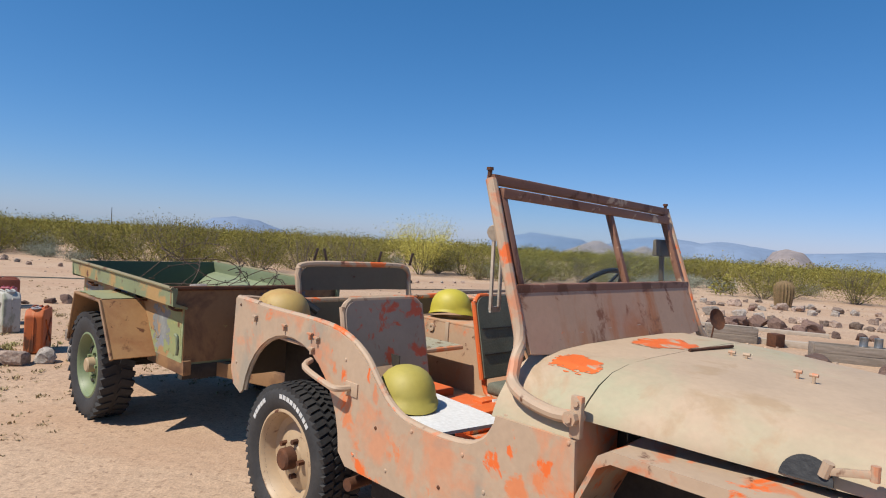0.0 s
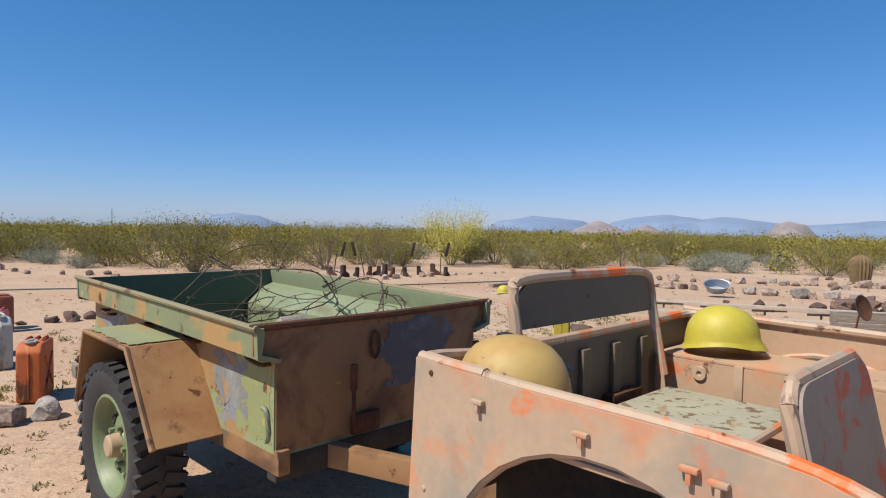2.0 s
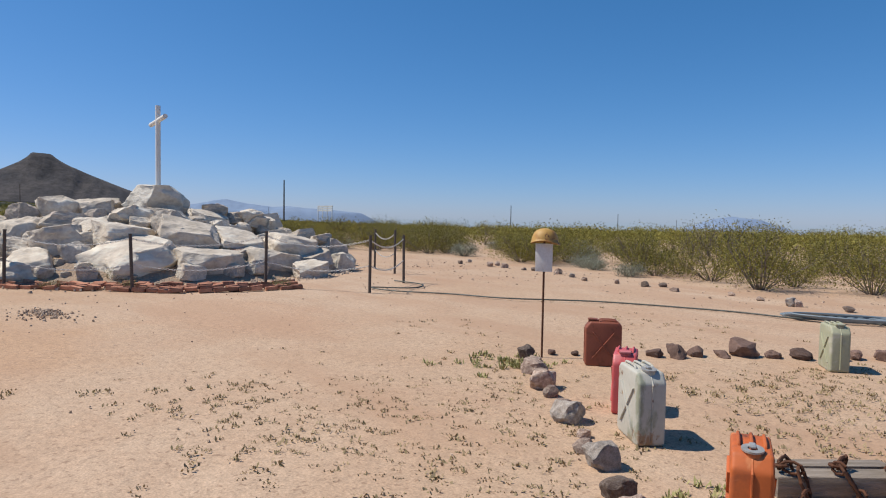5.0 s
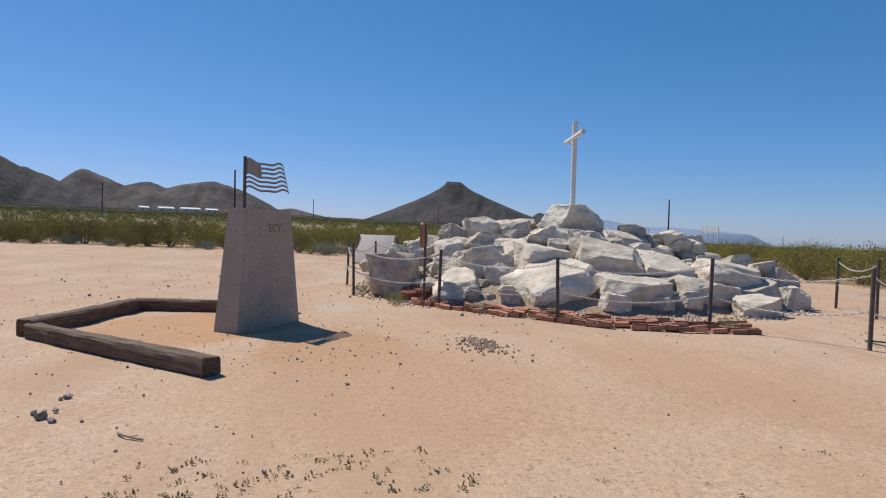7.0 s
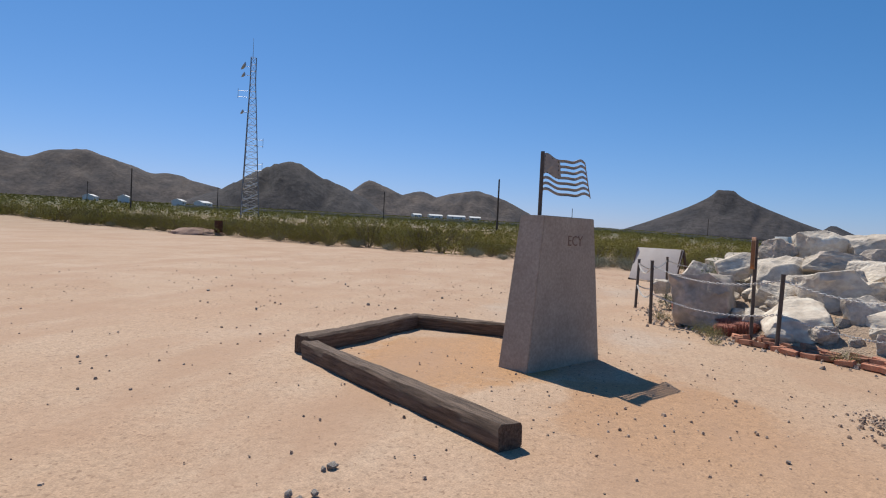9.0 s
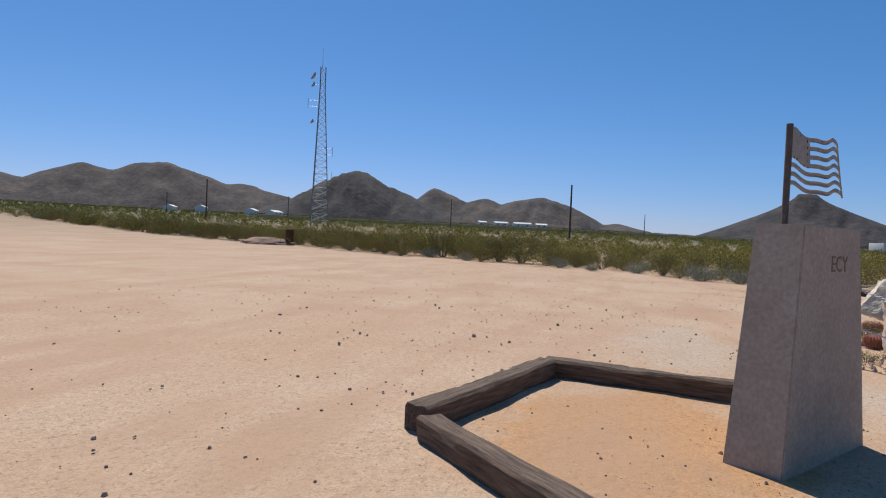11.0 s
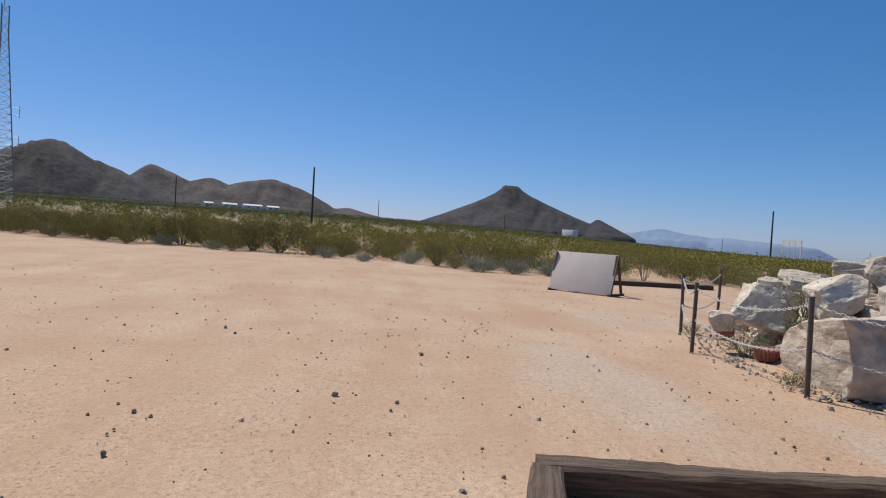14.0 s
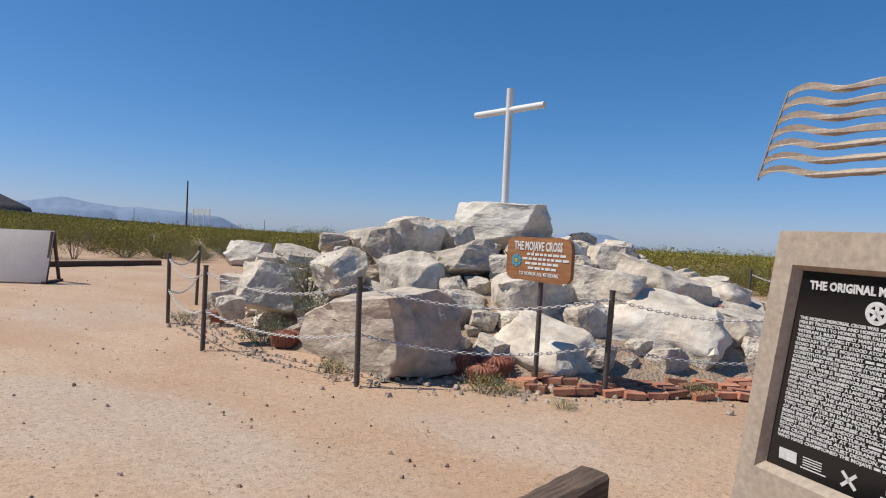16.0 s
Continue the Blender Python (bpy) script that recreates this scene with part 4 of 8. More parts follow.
# ---- the leaning plywood board ----
board = thing("a_frame_sign", pose(-30.2, 7.15, 0, 0, 0, 40.3), "blank pale plywood A-frame board on the sand", "sign board")
bm = bmesh.new()
box(bm, (-0.98, -0.012, 0.0), (0.98, 0.012, 1.16), pose(0, -0.28, 0.04, -18), 0.004)
part("panel", bm, M_BOARD, board)
for s in (-1, 1):
    bm = bmesh.new()
    beam(bm, (s * 0.95, -0.20, 0.06), (s * 0.95, 0.06, 1.12), 0.045, 0.09, 0.004)
    beam(bm, (s * 0.95, 0.44, 0.02), (s * 0.95, 0.10, 1.12), 0.045, 0.09, 0.004)
    part("leg_frame", bm, M_TIMBER, board)
    part("foot", beam(bmesh.new(), (s * 0.95, -0.32, 0.03), (s * 0.95, 0.55, 0.03), 0.09, 0.06, 0.004), M_TIMBER, board)
part("rail", beam(bmesh.new(), (-0.97, 0.1, 1.10), (0.97, 0.1, 1.10), 0.04, 0.08), M_TIMBER, board)


# ---- the old jeep ----
def wheel(parent, x, y, z, r, w, rim_mat, chunky, out):
    """A wheel with its tyre, tread lugs, rim, hub and nuts; out is the side that its face looks to."""
    wh = new("wheel")
    wh.parent = parent
    wh.matrix_basis = Matrix.Translation((x, y, z)) @ Matrix.Rotation(radians(90) * -out, 4, "X")
    bm = bmesh.new()
    ri = 0.215
    lathe(bm, ((ri - 0.015, -w * 0.36), (ri + 0.02, -w * 0.46), (r - 0.08, -w * 0.53), (r - 0.035, -w * 0.52), (r - 0.014, -w * 0.43), (r - 0.010, 0), (r - 0.014, w * 0.43),
               (r - 0.035, w * 0.52), (r - 0.08, w * 0.53), (ri + 0.02, w * 0.46), (ri - 0.015, w * 0.36)), 48)
    tyre = part("tyre", bm, M_TYRE, wh, "black rubber tyre", 40)
    bm = bmesh.new()
    n_ = 34 if chunky else 56
    for i in range(n_):
        a = 2 * math.pi * i / n_
        for s in (-1, 1):
            aa = a + (math.pi / n_ if s > 0 else 0)
            m = Matrix.Rotation(aa, 4, "Z") @ Matrix.Translation((r - 0.012, 0, s * w * (0.30 if chunky else 0.36))) @ Matrix.Rotation(radians(18 * s), 4, "X")
            box(bm, (-0.022, -0.020 if chunky else -0.013, -w * 0.25 if chunky else -w * 0.13), (0.009, 0.020 if chunky else 0.012, w * 0.25 if chunky else w * 0.13), m)
        if not chunky:
            for s in (-1, 1):
                box(bm, (-0.02, -0.011, -w * 0.09), (0.013, 0.010, w * 0.09), Matrix.Rotation(a + s * 0.03, 4, "Z") @ Matrix.Translation((r - 0.012, 0, s * w * 0.12)) @ Matrix.Rotation(radians(30 * s), 4, "X"))
    tread = part("tread", bm, M_TYRE, tyre)
    if not chunky:
        for a0, k in ((0.8, 9), (2.2, 5)):
            bm = bmesh.new()
            for i in range(k):
                t = a0 + i * 0.105
                box(bm, (-0.010, -0.012, 0), (0.010, 0.012, 0.002), Matrix.Rotation(t, 4, "Z") @ Matrix.Translation((r - 0.058, 0, w * 0.527)))
            part("lettering_bar", bm, M_WHITE, tyre, "white raised lettering")
    bm = bmesh.new()
    lathe(bm, ((ri + 0.012, w * 0.44), (ri, w * 0.46), (ri - 0.012, w * 0.40), (ri - 0.03, w * 0.12), (ri - 0.06, w * 0.06), (0.11, w * 0.16), (0.075, w * 0.2), (0.07, w * 0.24), (0.0, w * 0.24)), 40)
    lathe(bm, ((ri + 0.012, -w * 0.44), (ri - 0.02, -w * 0.40), (ri - 0.04, w * 0.05)), 40)
    rim = part("rim", bm, rim_mat, wh, "", 30)
    if chunky:
        for i in range(8):
            bm = bmesh.new()
            a = 2 * math.pi * i / 8 + 0.2
            lathe(bm, ((0.0, 0.004), (0.018, 0.004), (0.022, -0.006)), 12, Matrix.Translation((0.145 * math.cos(a), 0.145 * math.sin(a), w * 0.13)) @ Matrix.Rotation(a, 4, "Z") @ Matrix.Diagonal((0.8, 1.4, 1, 1)))
            part("slot", bm, M_DARK, rim)
    part("hub", lathe(bmesh.new(), ((0.052, w * 0.2), (0.05, w * 0.46), (0.04, w * 0.5), (0.0, w * 0.5)), 20), M_RUST if not chunky else M_RIMTAN, wh)
    for i in range(5):
        a = 2 * math.pi * i / 5
        part("nut", rod(bmesh.new(), (0.083 * math.cos(a), 0.083 * math.sin(a), w * 0.18), (0.083 * math.cos(a), 0.083 * math.sin(a), w * 0.33), 0.013, n=6), M_RUST if not chunky else rim_mat, wh, smooth=0)
    return wh


JEEP = pose(-0.256, 3.911, 0, 0, 0, -44.4)
jeep = thing("jeep", JEEP, "old open jeep with faded tan paint showing orange primer", "jeep")
HW = 0.742
SIDE = ([(-0.615, 1.02), (-0.30, 1.005), (0.10, 1.0), (0.27, 0.985), (0.37, 0.955), (0.46, 0.905), (0.525, 0.84), (0.59, 0.78), (0.66, 0.74), (0.74, 0.722), (0.90, 0.715), (1.03, 0.73), (1.095, 0.77), (1.12, 0.81), (1.13, 0.85), (1.42, 0.85), (1.44, 0.46), (0.37, 0.46)]
        + arc(-0.095, 0.49, 0.415, 2, 168, 16) + [(-0.525, 0.555), (-0.60, 0.585), (-0.635, 0.66)])
for s in (-1, 1):
    bm = plate(bmesh.new(), SIDE, 0.012, Matrix.Translation((0, s * HW, 0)))
    part("side_panel", bm, M_TAN if s < 0 else M_TUBIN, jeep)
    edge = [(x, s * (HW - 0.012), z) for x, z in SIDE[:14]]
    part("top_rail", tube(bmesh.new(), smooth_line(edge, 3), 0.014, 8), M_TANEDGE, jeep, "chipped rail with orange primer")
    part("arch_lip", tube(bmesh.new(), [(x, s * (HW - 0.01), z) for x, z in arc(-0.095, 0.49, 0.413, 2, 168, 16)], 0.010, 6), M_TAN, jeep)
    # wheel box inside the tub, open below
    bm = bmesh.new()
    yo, yi = s * (HW - 0.012), s * 0.45
    box(bm, (-0.59, min(yo, yi), 0.872), (0.24, max(yo, yi), 0.885), None, 0.004)
    box(bm, (-0.59, yi - 0.006, 0.5), (0.24, yi + 0.006, 0.871))
    box(bm, (0.33, min(yo, yi), 0.5), (0.345, max(yo, yi), 0.74))
    beam(bm, (0.24, (yo + yi) / 2, 0.877), (0.338, (yo + yi) / 2, 0.74), abs(yo - yi), 0.012)
    box(bm, (0.241, yi - 0.006, 0.5), (0.335, yi + 0.006, 0.74))
    part("wheel_box", bm, M_TUBIN, jeep)
    # dark sheet added over the box wall so the wheel well looks dark
    part("wheel_well_dark_sheet", box(bmesh.new(), (-0.59, min(yi + s * 0.0085, yi + s * 0.0125), 0.5), (0.335, max(yi + s * 0.0085, yi + s * 0.0125), 0.868)), M_DARK, jeep, "thin dark sheet added inside the wheel well")
# rear wall, tailgate and floor
bm = bmesh.new()
box(bm, (-0.625, -HW, 0.62), (-0.605, HW, 0.985), None, 0.004)
part("rear_wall", bm, M_OLIVE, jeep)
part("rear_rail", tube(bmesh.new(), smooth_line([(-0.40, -HW + 0.012, 1.012), (-0.56, -HW + 0.014, 1.017), (-0.61, -HW + 0.06, 1.015), (-0.615, -0.4, 0.995), (-0.615, 0.4, 0.995), (-0.61, HW - 0.06, 1.0), (-0.56, HW - 0.014, 1.005)], 5), 0.016, 8), M_TANEDGE, jeep)
bm = bmesh.new()
box(bm, (-0.60, -0.45, 0.48), (0.36, 0.45, 0.50))
box(bm, (0.36, -HW + 0.008, 0.48), (1.42, HW - 0.008, 0.50))
part("floor", bm, M_TUBIN, jeep)
bm = bmesh.new()
box(bm, (0.36, -0.60, 0.30), (2.4, -0.42, 0.46), None, 0.01)
box(bm, (-0.62, -0.42, 0.32), (2.5, -0.32, 0.44), None, 0.01)
box(bm, (-0.62, 0.32, 0.32), (2.5, 0.42, 0.44), None, 0.01)
rod(bm, (-0.13, -0.66, 0.335), (-0.13, 0.66, 0.335), 0.05)
rod(bm, (2.0, -0.62, 0.335), (2.0, 0.62, 0.335), 0.05)
part("chassis", bm, M_DARK, jeep)
part("exhaust_pipe", rod(bmesh.new(), (0.30, -0.30, 0.36), (0.33, -0.70, 0.36), 0.026, n=14), M_RUST, jeep)
for x in (-0.14, 2.02):
    for s in (-1, 1):
        wheel(jeep, x, s * 0.625, 0.33, 0.345, 0.205, M_RIMTAN, False, s)
# rib plates and locks on the rear wall, seen from inside
for y in (-0.05, 0.14, 0.33):
    part("rear_rib", box(bmesh.new(), (-0.607, y, 0.66), (-0.585, y + 0.05, 0.95), None, 0.005), M_OLIVE, jeep)
part("rear_latch", box(bmesh.new(), (-0.607, 0.10, 0.74), (-0.56, 0.3, 0.78), None, 0.008), M_RUST, jeep)
# small hooks on the side
for x, z in ((-0.40, 0.955), (-0.13, 0.95), (0.085, 0.945), (0.135, 0.935), (0.10, 0.885)):
    bm = bmesh.new()
    box(bm, (x - 0.017, -HW - 0.022, z - 0.005), (x + 0.017, -HW - 0.008, z + 0.005), None, 0.003)
    box(bm, (x - 0.005, -HW - 0.02, z - 0.026), (x + 0.005, -HW - 0.004, z), None, 0.002)
    part("strap_hook", bm, M_TANEDGE, jeep)
# tubular grab handle
bm = tube(bmesh.new(), smooth_line([(0.10, -HW - 0.01, 0.835), (0.13, -HW - 0.06, 0.815), (0.30, -HW - 0.065, 0.78), (0.36, -HW - 0.06, 0.775), (0.38, -HW - 0.01, 0.775)], 5), 0.013, 8)
box(bm, (0.35, -HW - 0.012, 0.745), (0.43, -HW - 0.004, 0.80), None, 0.003)
part("grab_handle", bm, M_TANEDGE, jeep)
for i, (x, z) in enumerate(((-0.56, 0.99), (-0.58, 0.70), (0.42, 0.52), (0.62, 0.52), (0.9, 0.55), (1.1, 0.6), (1.36, 0.52), (1.4, 0.84), (0.55, 0.66), (0.75, 0.70), (1.0, 0.69), (0.34, 0.88))):
    part("rivet", lathe(bmesh.new(), ((0.008, 0), (0.006, 0.004), (0.0, 0.006)), 10, Matrix.Translation((x, -HW - 0.005, z)) @ Matrix.Rotation(radians(90), 4, "X")), M_RUST if i % 4 == 0 else M_TAN, jeep)

# cowl round the hood
HOODP = ((0.0, 1.042), (0.3, 1.04), (0.45, 1.033), (0.55, 1.017), (0.615, 0.988), (0.668, 0.95), (0.694, 0.925), (0.70, 0.90))


def hood_shell(x0, x1, k0, k1, grow, n=14):
    bm = bmesh.new()
    rows = []
    for i in range(n + 1):
        t = i / n
        x, k = x0 + (x1 - x0) * t, k0 + (k1 - k0) * t
        pr = [(-y, z) for y, z in HOODP[::-1]] + [(y, z) for y, z in HOODP[1:]]
        rows.append([bm.verts.new((x - 0.05 * (abs(y) / 0.7) ** 2 * (i == n), (y * k) + (grow if y > 0 else -grow if y < 0 else 0), z + grow - 0.05 * t + 0.004 * noise.noise(Vector((x * 3, y * 3, 1))))) for y, z in pr])
    for a, b in zip(rows, rows[1:]):
        for j in range(len(a) - 1):
            bm.faces.new((a[j], a[j + 1], b[j + 1], b[j]))
    thicken(bm, 0.012)
    bmesh.ops.recalc_face_normals(bm, faces=bm.faces)
    return bm


part("hood", hood_shell(1.408, 2.5, 1.0, 0.70, 0.0), M_HOOD, jeep, "hood with faded green and tan paint", 50)
COWLP = ((0.0, 1.045), (0.3, 1.043), (0.45, 1.036), (0.55, 1.02), (0.62, 0.99), (0.675, 0.95), (0.71, 0.905), (0.73, 0.865), (0.738, 0.842))
bm = bmesh.new()
rows = []
for i in range(7):
    x = 1.106 + 0.298 * i / 6
    k = 1
    rows.append([bm.verts.new((x, y * s_ * k, z - 0.003 * i / 6)) for s_, y, z in [(-1, y, z) for y, z in COWLP[::-1]] + [(1, y, z) for y, z in COWLP[1:]]])
for a, b in zip(rows, rows[1:]):
    for j in range(len(a) - 1):
        bm.faces.new((a[j], a[j + 1], b[j + 1], b[j]))
part("cowl_cover", thicken(bm, 0.01), M_HOOD, jeep, "rounded tan cowl in front of the windshield", 60)
for s_ in (-1, 1):
    bm = bmesh.new()
    plate(bm, [(s_ * y, z) for y, z in ((0.49, 0.50), (0.732, 0.50), (0.732, 0.84), (0.70, 0.90), (0.49, 0.98))], 0.01, Matrix.Translation((1.40, 0, 0)) @ Matrix.Rotation(radians(90), 4, "Z"))
    part("cowl_front", bm, M_TAN, jeep, "", 0)
M_BADGE = worn("orange_patch", ORANGE, ((TAN, 9, 0.57, 0.05),), 0.6)


def patch_on_hood(x0, x1, y0, y1, seed):
    bm = bmesh.new()
    g = []
    for i in range(73):
        row = []
        for j in range(65):
            x, y = x0 + (x1 - x0) * i / 72, y0 + (y1 - y0) * j / 64
            z = np.interp(abs(y) / 1.0, [p[0] for p in COWLP], [p[1] for p in COWLP])
            row.append(bm.verts.new((x, y, float(z) - 0.003 * (x - 1.106) / 0.298 + 0.0015)))
        g.append(row)
    for i in range(72):
        for j in range(64):
            u, v = (i - 35.5) / 36, (j - 31.5) / 32
            if u * u + v * v + 0.6 * noise.noise(Vector((i * 0.05, j * 0.06, seed))) + 0.4 * noise.noise(Vector((i * 0.1, j * 0.4, seed))) < 0.80:
                bm.faces.new((g[i][j], g[i + 1][j], g[i + 1][j + 1], g[i][j + 1]))
    bmesh.ops.delete(bm, geom=[v for v in bm.verts if not v.link_faces], context="VERTS")
    return bm


part("primer_patch", patch_on_hood(1.179, 1.368, -0.602, -0.464, 2), M_BADGE, jeep, "bright orange primer patch")
part("primer_patch", patch_on_hood(1.180, 1.393, -0.139, 0.186, 5), M_BADGE, jeep, "bright orange primer patch")
part("hood_strip", rod(bmesh.new(), (1.42, -0.06, 1.046), (1.46, 0.22, 1.046), 0.006), M_RUST, jeep)
for x, y in ((1.52, 0.06), (1.57, 0.06), (1.78, -0.10), (1.83, -0.12)):
    bm = bmesh.new()
    rod(bm, (x, y, 1.02), (x, y, 1.046), 0.005, n=8)
    rod(bm, (x - 0.012, y, 1.047), (x + 0.012, y, 1.047), 0.006, n=8)
    part("hood_stud", bm, M_TANEDGE, jeep)
# firewall and body under the hood
bm = bmesh.new()
box(bm, (1.15, -HW + 0.008, 0.50), (1.165, HW - 0.008, 0.86), None, 0.003)
part("firewall", bm, M_TAN, jeep)
bm = bmesh.new()
box(bm, (1.17, -0.47, 0.45), (2.44, 0.47, 0.86))
part("engine_block", bm, M_DARK, jeep)
bm = bmesh.new()
box(bm, (2.46, -0.45, 0.5), (2.5, 0.45, 1.0), None, 0.02)
for i in range(9):
    box(bm, (2.50, -0.32 + i * 0.08 - 0.012, 0.56), (2.515, -0.32 + i * 0.08 + 0.012, 0.92))
part("grille", bm, M_HOOD, jeep)
bm = bmesh.new()
box(bm, (2.62, -0.72, 0.42), (2.7, 0.72, 0.52), None, 0.01)
part("front_bumper", bm, M_TAN, jeep)
for s in (-1, 1):
    # fender: flat top that bends down behind and in front
    bm = bmesh.new()
    prof = [(1.38, 0.60), (1.49, 0.83), (1.53, 0.852), (2.40, 0.85), (2.52, 0.78), (2.56, 0.66)]
    top = [[bm.verts.new((x, s * y, z + (0.012 if y < 0.6 else 0))) for x, z in prof] for y in (0.42, 0.62, 0.742)]
    low = [bm.verts.new((x, s * 0.742, z - 0.035)) for x, z in prof]
    for a, b in zip(top, top[1:] + [low]):
        for j in range(len(prof) - 1):
            bm.faces.new((a[j], a[j + 1], b[j + 1], b[j]))
    bmesh.ops.recalc_face_normals(bm, faces=bm.faces)
    thicken(bm, 0.008)
    part("fender", bm, M_TANEDGE, jeep, "flat front fender with flaking orange primer", 40)
    bm = bmesh.new()
    beam(bm, (2.00, s * 0.60, 0.915), (2.09, s * 0.605, 0.935), 0.014, 0.018, 0.004)
    rod(bm, (1.99, s * 0.60, 0.90), (2.0, s * 0.60, 0.935), 0.013, n=10)
    rod(bm, (2.09, s * 0.605, 0.92), (2.09, s * 0.605, 0.955), 0.010, n=10)
    part("hood_catch", bm, M_TANEDGE, jeep, "rusty hood catch")
    # black half-disc laid on the flank stands for the notch's shaded inside
    part("side_opening_disc", plate(bmesh.new(), arc(0, 0, 0.058, 0, 180, 14), 0.006, Matrix.Translation((1.955, s * 0.605, 0.882)) @ Matrix.Rotation(radians(18 * s), 4, "X")), M_BLACK, jeep, "black half-disc standing for the dark notch in the hood side")

# the windshield
WB, WT = Vector((1.145, 0, 1.02)), Vector((0.94, 0, 1.605))
wd = (WT - WB).normalized()


def on_ws(y, z):
    return WB + wd * ((z - WB.z) / wd.z) + Vector((0, y, 0))


ws = new("windshield")
ws.parent = jeep
tagged(ws, "flat glass windshield in a rusty folding frame")
M_WSPANEL = worn("rusty_tan_panel", (0.50, 0.31, 0.20), (((0.44, 0.17, 0.06), 4, 0.5, 0.15, (1, 1, 0.35)), ((0.24, 0.09, 0.035), 9, 0.58, 0.08), (ORANGE, 7, 0.69, 0.03)), 0.6)
bm = bmesh.new()
fr = [on_ws(-0.62, 1.03), on_ws(-0.635, 1.22), on_ws(0.635, 1.22), on_ws(0.62, 1.03)]
low = [on_ws(y, float(np.interp(abs(y), [q[0] for q in COWLP], [q[1] for q in COWLP])) - 0.004) for y in (0.52, 0.44, 0.34, 0.2, 0, -0.2, -0.34, -0.44, -0.52)]
vsn = [bm.verts.new(p) for p in fr + low]
f = bm.faces.new(vsn)
thicken(bm, 0.014)
bmesh.ops.triangulate(bm, faces=[f_ for f_ in bm.faces if len(f_.verts) > 4])
part("lower_panel", bm, M_WSPANEL, ws, "rust-streaked lower panel", 20)
part("rubber_seal", tube(bmesh.new(), smooth_line([p + Vector((0.006, 0, -0.004)) for p in low], 3), 0.007, 6), M_BLACK, ws)
for y in (0.46, 0.30, 0.1, -0.12, -0.31, -0.45):
    part("clip", box(bmesh.new(), (-0.012, -0.014, -0.012), (0.012, 0.014, 0.012), Matrix.Translation(on_ws(y, 1.078 - 0.06 * (abs(y) / 0.6) ** 4)), 0.003), M_TANEDGE, ws)
for s in (-1, 1):
    pts = [on_ws(s * 0.625, 1.60 if s < 0 else 1.575), on_ws(s * 0.637, 1.22), on_ws(s * 0.645, 1.08), Vector((1.145, s * 0.69, 1.0)), Vector((1.17, s * 0.722, 0.955)), Vector((1.235, s * 0.736, 0.925)), Vector((1.33, s * 0.738, 0.908)), Vector((1.40, s * 0.738, 0.912))]
    part("frame_tube", tube(bmesh.new(), pts[:2] + smooth_line(pts[1:], 5)[1:], 0.020, 10), M_TUBEORANGE if s < 0 else M_TAN, ws, "bent tube with orange primer")
    bm = bmesh.new()
    box(bm, (1.395, s * 0.735 - 0.01, 0.855), (1.432, s * 0.735 + 0.01, 0.975), None, 0.006)
    rod(bm, (1.405, s * 0.765, 0.912), (1.405, s * 0.71, 0.912), 0.022, n=8)
    rod(bm, (1.405, s * 0.772, 0.912), (1.405, s * 0.76, 0.912), 0.012, n=6)
    rod(bm, (1.415, s * 0.752, 0.955), (1.415, s * 0.735, 0.955), 0.010, n=8)
    part("hinge_bracket", bm, M_TAN, ws)
    bm = bmesh.new()
    p = on_ws(s * 0.63, 1.61 if s < 0 else 1.582)
    rod(bm, p, p + Vector((0, 0, 0.022)), 0.008, n=8)
    rod(bm, p + Vector((0, 0, 0.02)), p + Vector((0, 0, 0.03)), 0.012, n=8)
    part("top_stud", bm, M_RUST, ws)
M_WSFRAME = worn("brown_frame_paint", (0.25, 0.12, 0.075), ((TAN, 8, 0.6, 0.06), (RUST, 9, 0.55, 0.06)), 0.6)
part("top_bar", beam(bmesh.new(), on_ws(-0.63, 1.60), on_ws(0.63, 1.572), 0.04, 0.035, 0.008), M_WSFRAME, ws)
part("top_strip", beam(bmesh.new(), on_ws(-0.60, 1.555) + Vector((0.012, 0, 0)), on_ws(0.60, 1.53) + Vector((0.012, 0, 0)), 0.025, 0.035, 0.005), M_WSFRAME, ws)
part("bottom_bar", beam(bmesh.new(), on_ws(-0.63, 1.232), on_ws(0.63, 1.232), 0.035, 0.04, 0.006), M_WSFRAME, ws)
part("side_bar", beam(bmesh.new(), on_ws(-0.595, 1.24), on_ws(-0.59, 1.57), 0.03, 0.03, 0.005, (1, 0, 0)), M_WSFRAME, ws)
part("side_bar", beam(bmesh.new(), on_ws(0.595, 1.24), on_ws(0.59, 1.57), 0.03, 0.03, 0.005, (1, 0, 0)), M_WSFRAME, ws)
part("middle_bar", beam(bmesh.new(), on_ws(0.10, 1.24), on_ws(0.10, 1.56), 0.026, 0.026, 0.005, (1, 0, 0)), M_WSFRAME, ws)
for i in range(12):
    p = on_ws(-0.56 + i * 0.1, 1.612 - 0.0023 * i)
    part("snap", rod(bmesh.new(), p - Vector((0.01, 0, 0.012)), p + Vector((0.004, 0, 0.002)), 0.006, n=8), M_RUST, ws)
for y0, y1 in ((-0.58, 0.085), (0.115, 0.58)):
    bm = bmesh.new()
    f = bm.faces.new([bm.verts.new(p) for p in (on_ws(y0, 1.25), on_ws(y1, 1.25), on_ws(y1, 1.545), on_ws(y0, 1.55))])
    thicken(bm, 0.004)
    g = part("pane", bm, M_GLASS, ws, "dusty clear glass pane", 0)
    g.visible_shadow = False
M_PALESTAY = plain("pale_stay_paint", (0.52, 0.46, 0.37), (0.42, 0.34, 0.26), 20, 0.6)
